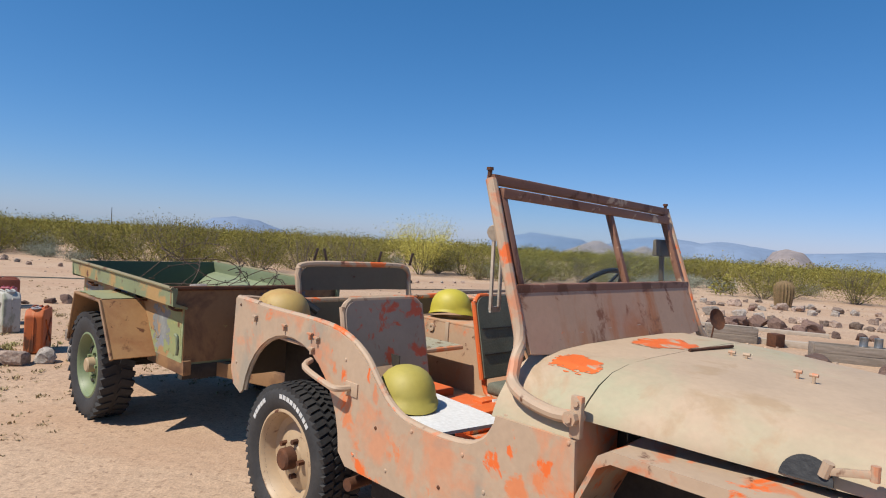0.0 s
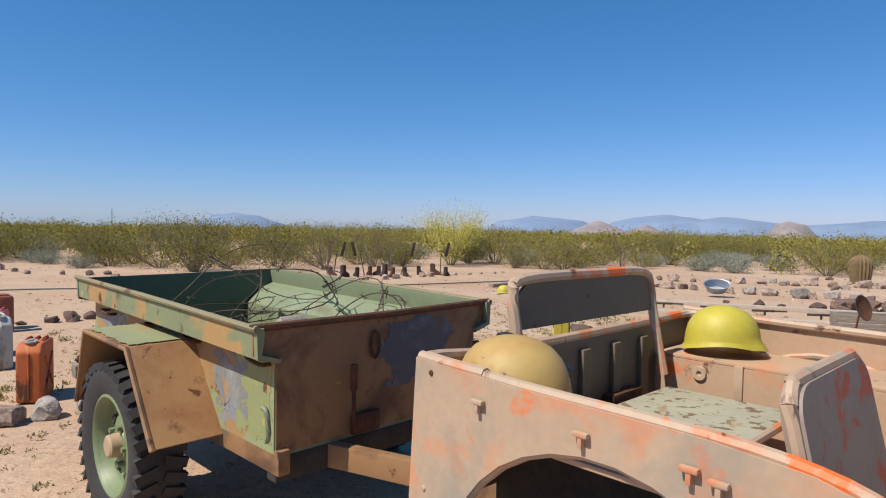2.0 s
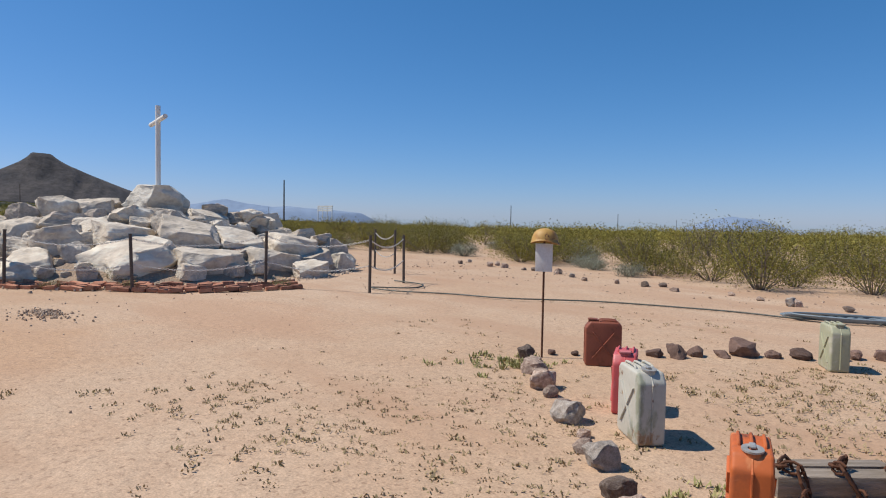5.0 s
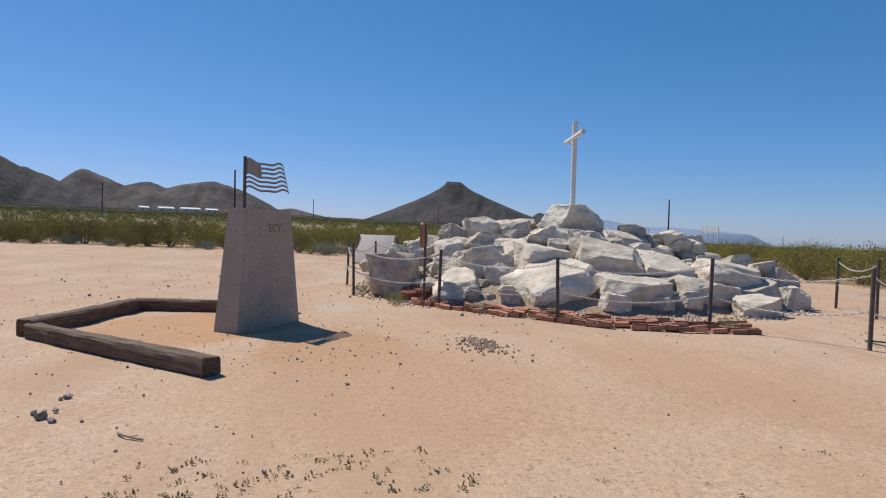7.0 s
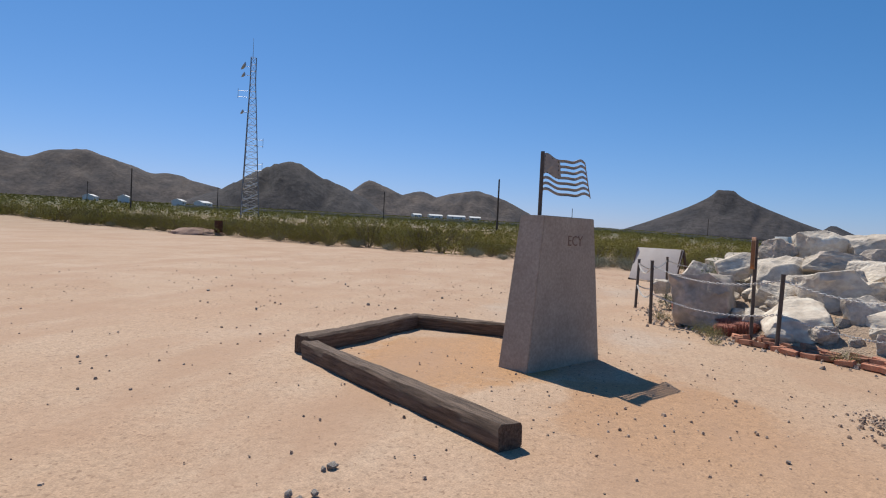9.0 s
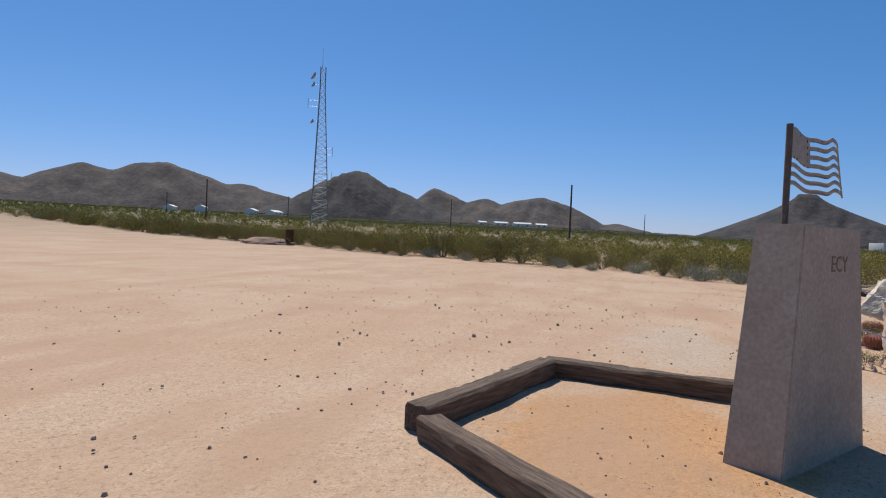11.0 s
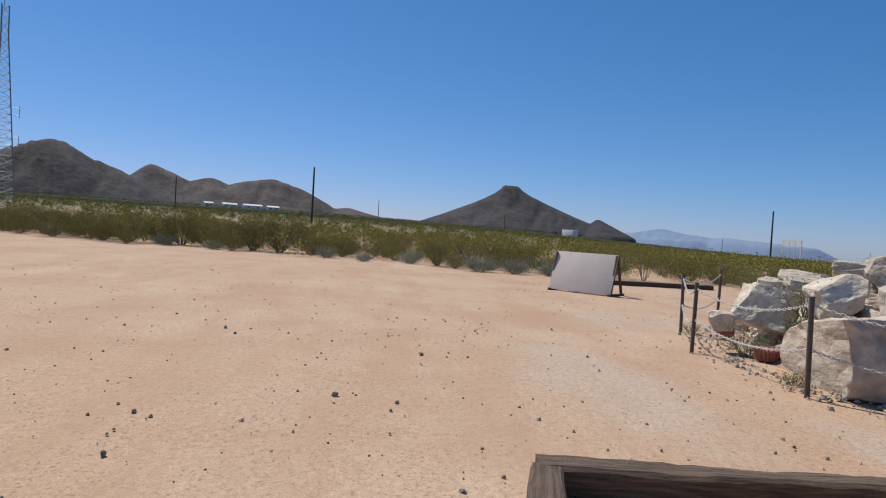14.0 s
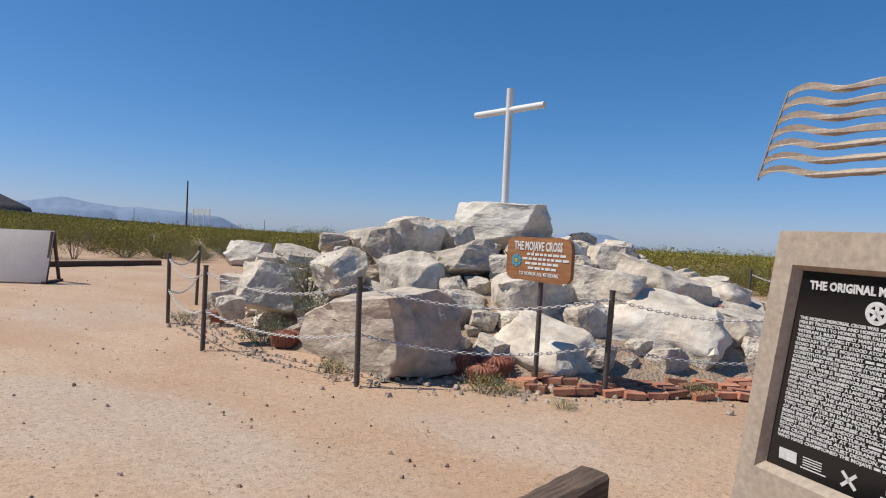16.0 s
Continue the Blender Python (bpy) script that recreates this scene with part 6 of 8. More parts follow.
# barbed wire and driftwood in the trailer
_r = random.Random(21)
WIRE_R = 0.0032
WIRE = plain("rusty_wire", (0.07, 0.045, 0.035), (0.14, 0.09, 0.065), 30, 0.7, 0.5)
LOOPS = (((-0.75, 0.05), 0.42, 0.34, 0.62, 0.25), ((-0.1, -0.05), 0.62, 0.42, 0.66, 0.55), ((0.35, 0.1), 0.36, 0.36, 0.62, 0.3), ((-0.2, 0.15), 0.5, 0.3, 0.72, -0.35), ((-0.45, -0.1), 0.3, 0.4, 0.6, 0.9), ((0.5, 0.15), 0.3, 0.3, 0.62, 0.8))
for k, ((cx, cy), ra, rb, zc, tl) in enumerate(LOOPS):
    pts = []
    for i in range(44):
        t = 2 * math.pi * i / 36
        w = 1 + 0.12 * math.sin(3.1 * t + k)
        x, y, z = cx + ra * w * math.cos(t), cy + rb * w * math.sin(t) * math.cos(tl), zc + 0.05 + 0.34 * math.sin(t) * math.sin(tl) * w + 0.05 * math.sin(2.3 * t + k * 2)
        pts.append(Vector((max(-0.9, min(0.93, x)), max(-0.46, min(0.46, y)), max(0.55, z))))
    for p in pts:
        p.z += (0.10, 0.30, 0.22, 0.26, 0.14, 0.05, 0.2)[k]
    bm = tube(bmesh.new(), pts, WIRE_R, 5)
    for i in range(2, 42, 3):
        p = pts[i]
        for _ in range(2):
            d = Vector((_r.uniform(-1, 1), _r.uniform(-1, 1), _r.uniform(-1, 1))).normalized() * 0.024
            rod(bm, p - d, p + d, 0.002, n=4)
    solid("barbed_wire", bm, WIRE, TRAILER, "loose coil of rusty barbed wire in the trailer", "barbed wire", "wire coils in the trailer")
M_DRIFT = plain("bleached_driftwood", (0.42, 0.33, 0.27), (0.62, 0.54, 0.47), 3, 0.9, bumps=0.8, dist=0.01, fine=30, stretch=(1, 10, 10))
bm = bmesh.new()
beam(bm, (0.25, -0.30, 0.66), (0.94, -0.42, 0.985), 0.10, 0.035, 0.010)
for v in bm.verts:
    v.co += Vector((0, 1, 1)) * 0.02 * noise.noise(v.co * 6)
solid("driftwood", bm, M_DRIFT, TRAILER, "bleached grey driftwood board leaning in the trailer", "wood")


# ---- jerry cans ----
def jerry_can(x, y, a, mat, label, cap="open", s=1.0):
    """A pressed steel fuel can with triple handles, cap and stamped cross ribs."""
    can = thing("jerry_can", pose(x, y, 0.0, 0, 0, a) @ Matrix.Scale(s, 4), label, "jerry can", "fuel cans on the sand")
    bm = bmesh.new()
    L, W, H = 0.345, 0.165, 0.43
    prof = [(-L / 2, 0.012), (-L / 2 + 0.03, 0.0), (L / 2 - 0.03, 0.0), (L / 2, 0.012), (L / 2, H - 0.06), (L / 2 - 0.045, H), (-L / 2 + 0.03, H), (-L / 2, H - 0.03)]
    plate(bm, prof, W)
    bmesh.ops.bevel(bm, geom=[e for e in bm.edges if e.calc_face_angle(0) > 0.5], offset=0.018, segments=3, affect="EDGES", profile=0.6)
    part("body", bm, mat, can, "", 50)
    for sgn in (-1, 1):
        bm = bmesh.new()
        y_ = sgn * (W / 2 + 0.001)
        beam(bm, (-0.10, y_, 0.08), (0.10, y_, 0.33), 0.010, 0.022, 0.004, (0, 1, 0))
        beam(bm, (-0.10, y_, 0.33), (0.10, y_, 0.08), 0.010, 0.022, 0.004, (0, 1, 0))
        part("cross_rib", bm, mat, can)
    part("weld_seam", tube(bmesh.new(), [(x_, 0, z_) for x_, z_ in ((L / 2 + 0.002, 0.03), (L / 2 + 0.002, H - 0.07), (L / 2 - 0.05, H + 0.002))], 0.006, 6), mat, can)
    for dy in (-0.052, 0.0, 0.052):
        part("handle", tube(bmesh.new(), smooth_line([(-0.125, dy, H - 0.012), (-0.11, dy, H + 0.010), (0.02, dy, H + 0.012), (0.04, dy, H - 0.010)], 4), 0.008, 7), mat, can)
    bm = bmesh.new()
    rod(bm, (0.10, 0, H - 0.03), (0.104, 0, H + 0.008), 0.040, n=18)
    neck = part("neck", bm, mat, can)
    bm = bmesh.new()
    if cap == "open":
        lathe(bm, ((0.02, 0), (0.045, 0), (0.045, 0.008), (0.02, 0.008), (0.02, 0)), 18, Matrix.Translation((0.104, 0, H + 0.008)) @ Matrix.Rotation(radians(6), 4, "Y"))
        box(bm, (-0.01, -0.012, 0), (0.05, 0.012, 0.01), Matrix.Translation((0.06, 0, H + 0.014)), 0.003)
    else:
        box(bm, (0.06, -0.042, H + 0.006), (0.145, 0.042, H + 0.024), None, 0.008)
        rod(bm, (0.055, -0.045, H + 0.012), (0.055, 0.045, H + 0.012), 0.007, n=8)
    part("cap", bm, M_CAPMETAL if cap == "open" else mat, neck, "bare metal cap" if cap == "open" else "")
    return can


M_CAPMETAL = plain("bare_cap_metal", (0.62, 0.61, 0.58), (0.35, 0.33, 0.3), 30, 0.55, 0.5)
M_CANO = worn("rust_orange_paint", (0.60, 0.14, 0.03), (((0.36, 0.09, 0.03), 4, 0.48, 0.15), ((0.62, 0.22, 0.08), 7, 0.58, 0.1), (RUST, 9, 0.58, 0.08, (1, 1, 0.4))), 0.65)
M_CANR = worn("rusty_red_paint", (0.30, 0.085, 0.045), ((RUST, 6, 0.5, 0.15), ((0.45, 0.14, 0.07), 4, 0.58, 0.1)), 0.6)
M_CANW = worn("peeling_white_paint", (0.55, 0.53, 0.46), (((0.30, 0.31, 0.23), 5, 0.52, 0.08, (1, 1, 0.45)), ((0.34, 0.22, 0.13), 8, 0.58, 0.08), (RUST, 12, 0.64, 0.05)), 0.6)
M_CANP = worn("pink_red_paint", (0.62, 0.10, 0.10), (((0.66, 0.3, 0.3), 3, 0.52, 0.15),), 0.5)
M_CANPK = worn("faded_pink_paint", (0.66, 0.2, 0.22), (((0.62, 0.35, 0.34), 4, 0.52, 0.1),), 0.55)
M_CANG = worn("pale_green_paint", (0.42, 0.42, 0.28), (((0.5, 0.48, 0.38), 4, 0.5, 0.1), (RUST, 8, 0.7, 0.05)), 0.6)
M_CANY = worn("mustard_paint", (0.46, 0.36, 0.04), (((0.3, 0.24, 0.03), 4, 0.56, 0.1), (RUST, 8, 0.68, 0.05)), 0.6)
jerry_can(-4.23, 6.84, 290, M_CANO, "rust-orange jerry can with an open metal cap")
jerry_can(-5.18, 7.73, 318, M_CANW, "peeling white and green jerry can on sand", "open", 1.06)
jerry_can(-5.55, 8.22, 295, M_CANP, "bright red jerry can behind the white one", "shut")
jerry_can(-6.40, 9.38, 215, M_CANR, "rusty brown-red jerry can near the rock border", "shut", 0.98)
jerry_can(-4.80, 10.90, 300, M_CANG, "pale green jerry can beside the rock border", "shut")
jerry_can(-3.38, 12.80, 300, M_CANPK, "faded pink jerry can on the sand", "shut")
jerry_can(0.05, 9.28, 260, M_CANY, "mustard yellow jerry can by dark rocks", "shut")

# ---- the notice on a rod, with a helmet on top ----
sp = thing("notice_post", pose(-7.0, 9.24, 0), "thin rusty rod with a white notice and helmet", "sign post")
part("rod", rod(bmesh.new(), (0, 0, -0.1), (0, 0, 1.16), 0.011), M_RUST, sp)
NM = Matrix.Rotation(radians(28), 4, "Z")
part("notice", box(bmesh.new(), (-0.085, -0.026, 0.86), (0.085, -0.014, 1.14), NM, 0.003), M_PAINTWHITE, sp, "blank white notice sheet")
helmet(pose(-7.0, 9.24, 1.13, -6, 4, 30), M_HELMR, "yellow-brown helmet hung on the notice post", 1.02)

# ---- border stones ----
SMALL = [rock_mesh(100 + i, 9 + i % 4, 3, 0.2, i % 2 == 0) for i in range(8)]
for i, me in enumerate(SMALL):
    me.materials.append(M_ROCK if i < 5 else M_DARKROCK)
M_PALEROCK = plain("pale_border_rock", (0.22, 0.18, 0.15), (0.50, 0.44, 0.385), 6, 0.95, bumps=0.8, dist=0.012, fine=26, rnd=0.4)
PALE = [rock_mesh(140 + i, 9, 3, 0.22, i % 2 == 0) for i in range(3)]
for me in PALE:
    me.materials.append(M_PALEROCK)
_r = random.Random(33)


def stone(x, y, s, kind, label, group):
    meshes = {"dark": SMALL[5:], "mixed": SMALL[:5] + PALE[:1], "pale": PALE}[kind]
    ob = new("stone", _r.choice(meshes))
    h = s * _r.uniform(0.6, 0.85)
    ob.matrix_world = Matrix.LocRotScale((x, y, h * 0.32), Euler((_r.uniform(-0.2, 0.2), _r.uniform(-0.2, 0.2), _r.uniform(0, 6.28))), (s * _r.uniform(0.85, 1.15), s * _r.uniform(0.65, 0.95), h))
    return tagged(ob, label, "stone", group)


def stone_row(pts, step, size, kind, label, group, jitter=0.04):
    for a, b in zip(pts, pts[1:]):
        a, b = Vector((*a, 0)), Vector((*b, 0))
        n_ = max(1, int((b - a).length / step))
        for i in range(n_):
            p = a.lerp(b, i / n_)
            stone(p.x + _r.uniform(-jitter, jitter), p.y + _r.uniform(-jitter, jitter), size * _r.uniform(0.65, 1.3), kind, label, group)


BG = "stones of the border"
for x, y, s, k in ((-4.29, 6.20, 0.30, "mixed"), (-4.05, 6.24, 0.26, "mixed"), (-3.83, 6.38, 0.22, "pale"), (-3.63, 6.55, 0.28, "pale"), (-3.40, 6.72, 0.26, "pale"), (-4.66, 6.62, 0.2, "mixed"), (-4.84, 6.82, 0.19, "mixed"), (-5.10, 7.12, 0.24, "pale")):
    stone(x, y, s, k, "angular grey border stone on the sand", BG)
stone_row(((-5.25, 7.28), (-6.1, 8.08), (-7.05, 9.05), (-7.15, 9.25)), 0.235, 0.19, "mixed", "reddish-grey border stone in a row on sand", BG)
stone_row(((-7.02, 9.45), (-6.3, 9.98)), 0.22, 0.13, "dark", "small dark border stone in a row", BG)
stone_row(((-6.25, 10.1), (-5.4, 10.95), (-4.95, 11.4), (-3.95, 12.3), (-2.6, 13.6)), 0.23, 0.22, "dark", "dark brown border stone in a row", BG)
stone_row(((0.36, 9.68), (0.6, 9.40), (0.88, 9.05), (1.4, 8.72), (2.2, 8.2), (3.4, 7.6)), 0.27, 0.30, "dark", "large dark border stone by the garden", BG)
for x, y, k in ((-0.47, 6.75, "mixed"), (-0.2, 6.66, "mixed"), (-0.05, 6.55, "pale"), (0.1, 6.42, "dark"), (0.75, 7.6, "pale"), (-0.3, 6.9, "pale")):
    stone(x, y, 0.2, k, "flat grey stone lying on the sand", BG)
# garden beds beyond the jeep
GB = "stones of the garden beds"
stone_row(((1.5, 17.8), (4.5, 15.4), (8.0, 13.6), (12.5, 12.2)), 0.30, 0.26, "mixed", "reddish-brown garden bed stone", GB, 0.12)
stone_row(((2.2, 18.8), (6.0, 17.6), (11.0, 16.8), (15.0, 16.0)), 0.42, 0.28, "mixed", "weathered brown garden stone", GB, 0.2)
stone_row(((3.6, 13.2), (6.3, 12.2), (9.0, 11.0)), 0.36, 0.22, "dark", "dark stone beside the garden kerb", GB, 0.1)
stone_row(((5.2, 13.1), (6.8, 12.4)), 0.22, 0.34, "dark", "piled dark red-brown rock", GB, 0.2)
stone_row(((3.2, 9.1), (4.6, 8.2), (6.5, 7.6)), 0.34, 0.28, "dark", "grey garden stone near the wooden box", GB, 0.1)
stone_row(((-4.8, 17.0), (-3.4, 16.6), (-1.4, 18.4), (0.5, 19.6)), 0.34, 0.16, "mixed", "small tan stone edging the memorial bed", GB, 0.1)
stone_row(((-16.5, 18.6), (-11.5, 17.2), (-8.5, 16.2), (-5.0, 15.6)), 0.55, 0.18, "mixed", "small brown stone scattered along the scrub", GB, 0.35)
for _ in range(70):
    x, y = _r.uniform(1.5, 14), _r.uniform(11.5, 19.5)
    if y > 19.8 - 0.55 * x:
        stone(x, y, _r.uniform(0.10, 0.26), _r.choice(("mixed", "mixed", "dark", "pale")), "weathered brown garden stone", GB)

# ---- log with rusty chains ----
LG = pose(-4.32, 7.45, 0, 0, 0, 45.3)
bm = bmesh.new()
box(bm, (0, -0.06, 0), (1.2, 0.06, 0.11), None, 0.008)
for v in bm.verts:
    v.co += Vector((0, 1, 1)) * 0.008 * noise.noise(v.co * 9)
solid("wood_beam", bm, M_WOODGREY, LG, "weathered grey wood beam lying on the sand", "beam")
solid("wood_beam", box(bmesh.new(), (0.05, 0.16, 0), (0.75, 0.26, 0.08), None, 0.006), M_WOODGREY, LG, "short grey wood beam lying on the sand", "beam")
for k in range(4):
    x0 = 0.08 + k * 0.27
    pts = [Vector((x0 + 0.05 * math.sin(i * 1.3 + k), -0.14 + 0.035 * i, 0.012 + (0.115 if 1 < i < 6 else 0.0) + 0.01 * (i % 2))) for i in range(8)]
    bm = bmesh.new()
    for i in range(7):
        a, b = pts[i], pts[i + 1]
        d = (b - a).normalized()
        side = d.cross(Vector((0, 0, 1))).normalized() if i % 2 else d.cross(d.cross(Vector((0.1, 0, 1)))).normalized()
        c, ln = (a + b) / 2, (b - a).length * 0.74
        tube(bm, [c + d * ln * math.cos(t * 0.785) + side * 0.03 * math.sin(t * 0.785) + Vector((0, 0, 0.02)) for t in range(8)], 0.009, 6, True)
    solid("heavy_chain", bm, M_RUST, LG, "heavy rusty chain draped over the wood beam", "chain", "chains on the beam")
bm = bmesh.new()
for k in range(4):
    tube(bm, [(0.95 + (0.24 + 0.02 * k) * math.cos(t * 0.35), 0.02 + (0.13 + 0.012 * k) * math.sin(t * 0.35), 0.13 + 0.012 * k + 0.05 * math.sin(t * 0.35 + k)) for t in range(18)], 0.008, 5, True)
solid("cable_coil", bm, M_RUST, LG, "rusty steel cable coil on the wood beam", "cable")
bm = bmesh.new()
box(bm, (0.60, -0.10, 0.11), (0.74, 0.02, 0.13), None, 0.006)
lathe(bm, ((0.02, 0), (0.07, 0), (0.07, 0.025), (0.02, 0.025), (0.02, 0)), 16, Matrix.Translation((0.66, -0.10, 0.12)) @ Matrix.Rotation(radians(70), 4, "X"))
solid("pulley_hook", bm, M_RUST, LG, "rusty iron pulley hook on the wood beam", "hook")

# ---- garden hose ----
M_HOSE = plain("dark_green_hose", (0.05, 0.06, 0.05), (0.09, 0.10, 0.09), 6, 0.6)
hp = [(-13.4, 12.95), (-12.5, 12.9), (-12.15, 12.3), (-12.7, 11.75), (-12.0, 11.7), (-11.0, 12.2), (-10.0, 12.5), (-8.7, 13.4), (-6.9, 13.95), (-6.0, 14.0), (-5.2, 14.3), (-4.0, 14.35), (-2.9, 15.1), (-1.0, 16.2), (1.0, 17.4)]
solid("garden_hose", tube(bmesh.new(), smooth_line([(x, y, 0.03) for x, y in hp], 8), 0.014, 6), M_HOSE, Matrix(), "long dark hose lying across the sand", "hose")
M_HOSEB = plain("blue_grey_hose", (0.16, 0.22, 0.28), (0.24, 0.3, 0.34), 6, 0.6)
bm = bmesh.new()
for k in range(5):
    tube(bm, [(-5.7 + (0.55 + 0.05 * k) * math.cos(t * 0.3) + 0.1 * k, 14.35 + (0.22 + 0.03 * k) * math.sin(t * 0.3 + k * 0.2), 0.03 + 0.014 * k) for t in range(21)], 0.013, 5, True)
solid("hose_coil", bm, M_HOSEB, Matrix(), "coiled blue-grey hose on the sand", "hose")


# ---- memorial boots and rifles ----
def boot(x, y, a, s, mat):
    bm = bmesh.new()
    plate(bm, [(-0.05, 0.0), (0.20, 0.0), (0.21, 0.05), (0.14, 0.10), (0.07, 0.13), (0.06, 0.28), (-0.06, 0.28), (-0.055, 0.10)], 0.10)
    bmesh.ops.bevel(bm, geom=[e for e in bm.edges if e.calc_face_angle(0) > 0.5], offset=0.015, segments=2, affect="EDGES")
    return solid("boot", bm, mat, pose(x, y, 0, 0, 0, a) @ Matrix.Scale(s, 4), "old dark boot standing on the memorial bed", "boot", "boots of the memorial", smooth=50)


M_BOOT = plain("old_dark_leather", (0.035, 0.022, 0.018), (0.07, 0.04, 0.03), 12, 0.7)
M_BOOTR = plain("old_brown_leather", (0.09, 0.035, 0.022), (0.14, 0.06, 0.035), 12, 0.7)
for i in range(11):
    t = i / 10
    bx, by = -4.2 + 2.7 * t + 0.12 * math.sin(i * 7), 17.6 + 0.75 * t + 0.3 * math.sin(i * 5)
    boot(bx, by, 40 * i + 23 * (i % 3), 0.82 + 0.22 * (i % 4 == 1), M_BOOT if i % 3 else M_BOOTR)
for x, y, tip in ((-4.15, 17.75, (0.06, 0.05)), (-3.4, 17.9, (-0.12, 0.0)), (-2.55, 18.2, (0.15, 0.05)), (-1.55, 18.4, (0.02, 0.0))):
    bm = bmesh.new()
    rod(bm, (0, 0, -0.05), (tip[0], tip[1], 0.55), 0.012)
    box(bm, (-0.035, -0.02, 0.5), (0.035, 0.02, 0.86), pose(tip[0], tip[1], 0.0, 0, 14 if tip[0] > 0 else -14, 20), 0.012)
    rod(bm, (tip[0] - 0.02, 0, 0.62), (tip[0] + 0.07, 0.02, 0.60), 0.010)
    solid("upturned_rifle", bm, M_BOOT, pose(x, y, 0), "dark upturned rifle planted in the memorial bed", "rifle", "rifles of the memorial")
for i in range(5):
    t = i / 4
    helmet(pose(-0.25 + 0.68 * t, 13.92 - 0.75 * t, 0.06, 0, 0, 60 * i), (M_HELMY, M_BOOTR, M_HELMR, M_BOOT, M_HELMY)[i], ("yellow", "dark brown", "rusty tan", "dark grey", "bright yellow")[i] + " helmet in a row on the kerb", 1.0)
KERB = plain("pale_kerb_wood", (0.42, 0.34, 0.26), (0.54, 0.45, 0.36), 3, 0.9, stretch=(1, 8, 8))


def kerb(p, q, w, h, mat, label):
    return solid("kerb_beam", beam(bmesh.new(), (*p, h / 2 - 0.01), (*q, h / 2 - 0.01), w, h, 0.008), mat, Matrix(), label, "beam", "kerb beams of the garden")


kerb((-0.45, 14.05), (0.6, 12.95), 0.12, 0.08, KERB, "pale wood kerb beam under a row of helmets")
kerb((0.25, 12.75), (3.4, 11.25), 0.14, 0.10, KERB, "long pale wood kerb beam on sand")
kerb((3.45, 11.2), (6.6, 10.0), 0.14, 0.10, KERB, "long pale wood kerb beam on sand")
kerb((-0.4, 15.6), (1.4, 17.3), 0.14, 0.09, M_WOODGREY, "grey wood kerb beam by the garden bed")
kerb((2.0, 13.5), (6.5, 11.9), 0.12, 0.08, KERB, "pale wood kerb beam beside dark stones")
for k in range(6):
    t = k / 5
    solid("rusty_rail", beam(bmesh.new(), (1.72 + 0.95 * t - 0.1, 17.25 - 1.2 * t + 0.1, 0.09), (1.72 + 0.95 * t + 0.08, 17.25 - 1.2 * t - 0.12, 0.10), 0.16, 0.10, 0.015), M_DARKROCK, Matrix(), "dark rusty iron block on the garden bed", "iron block", "iron blocks on the bed")
for k in range(4):
    x, y = 2.1 + 0.62 * k, 12.15 - 0.33 * k
    bm = bmesh.new()
    rod(bm, (x, y, 0.09), (x, y, 0.15), 0.014)
    beam(bm, (x - 0.16, y + 0.07, 0.15), (x + 0.12, y - 0.05, 0.16), 0.05, 0.03, 0.008)
    rod(bm, (x + 0.1, y - 0.04, 0.16), (x + 0.26, y - 0.11, 0.165), 0.012)
    solid("toy_gun", bm, M_BOOT, Matrix(), "small dark metal gun relic on the kerb beam", "relic", "relics on the kerb")

# galvanised tub, wooden boxes, cans, reflector
bm = bmesh.new()
lathe(bm, ((0.0, 0.0), (0.17, 0.0), (0.23, 0.2), (0.24, 0.2), (0.245, 0.215), (0.225, 0.205), (0.165, 0.012), (0.0, 0.012)), 28, Matrix.Diagonal((1.0, 0.62, 0.8, 1)))
solid("metal_tub", bm, plain("galvanised_steel", (0.32, 0.38, 0.45), (0.46, 0.5, 0.55), 8, 0.5, 0.5), pose(3.9, 14.6, 0.13, 38, 0, -20), "tilted galvanised metal tub among stones", "tub")


def crate(m, L, W, H, label):
    c = thing("wooden_crate", m, label, "crate")
    for k in range(2):
        for s in (-1, 1):
            part("plank", box(bmesh.new(), (0, s * W / 2 - 0.012, k * H / 2 + 0.004), (L, s * W / 2 + 0.012, (k + 1) * H / 2 - 0.004), None, 0.004), M_WOODGREY, c)
    for x in (0.0, L):
        part("end_board", box(bmesh.new(), (x - 0.014, -W / 2 + 0.013, 0.0), (x + 0.014, W / 2 - 0.013, H), None, 0.004), M_WOODGREY, c)
    part("bottom_board", box(bmesh.new(), (0.015, -W / 2 + 0.013, 0.01), (L - 0.015, W / 2 - 0.013, 0.03)), M_WOODGREY, c)
    return c


crate(pose(3.95, 10.85, 0.0, 0, 0, -12), 0.72, 0.26, 0.24, "weathered grey wooden crate on the garden kerb")
crate(pose(4.84, 9.45, 0.0, 0, 0, -14), 1.6, 0.26, 0.24, "long grey wooden trough on the sand")
solid("iron_box", box(bmesh.new(), (-0.09, -0.09, 0), (0.09, 0.09, 0.2), None, 0.01), M_RUST, pose(4.85, 10.45, 0, 0, 0, 20), "small rusty iron box beside the crate", "box")
for k in range(4):
    bm = bmesh.new()
    lathe(bm, ((0, 0), (0.052, 0), (0.055, 0.008), (0.052, 0.016), (0.052, 0.12), (0.055, 0.126), (0.05, 0.13), (0.047, 0.118), (0, 0.118)), 18)
    solid("tin_can", bm, plain("dull_tin", (0.4, 0.42, 0.43), (0.28, 0.27, 0.25), 9, 0.45, 0.8), pose(5.45 + 0.17 * k, 9.31 - 0.045 * k, 0.235), "dull grey tin can on the wooden trough", "can", "tin cans on the trough")
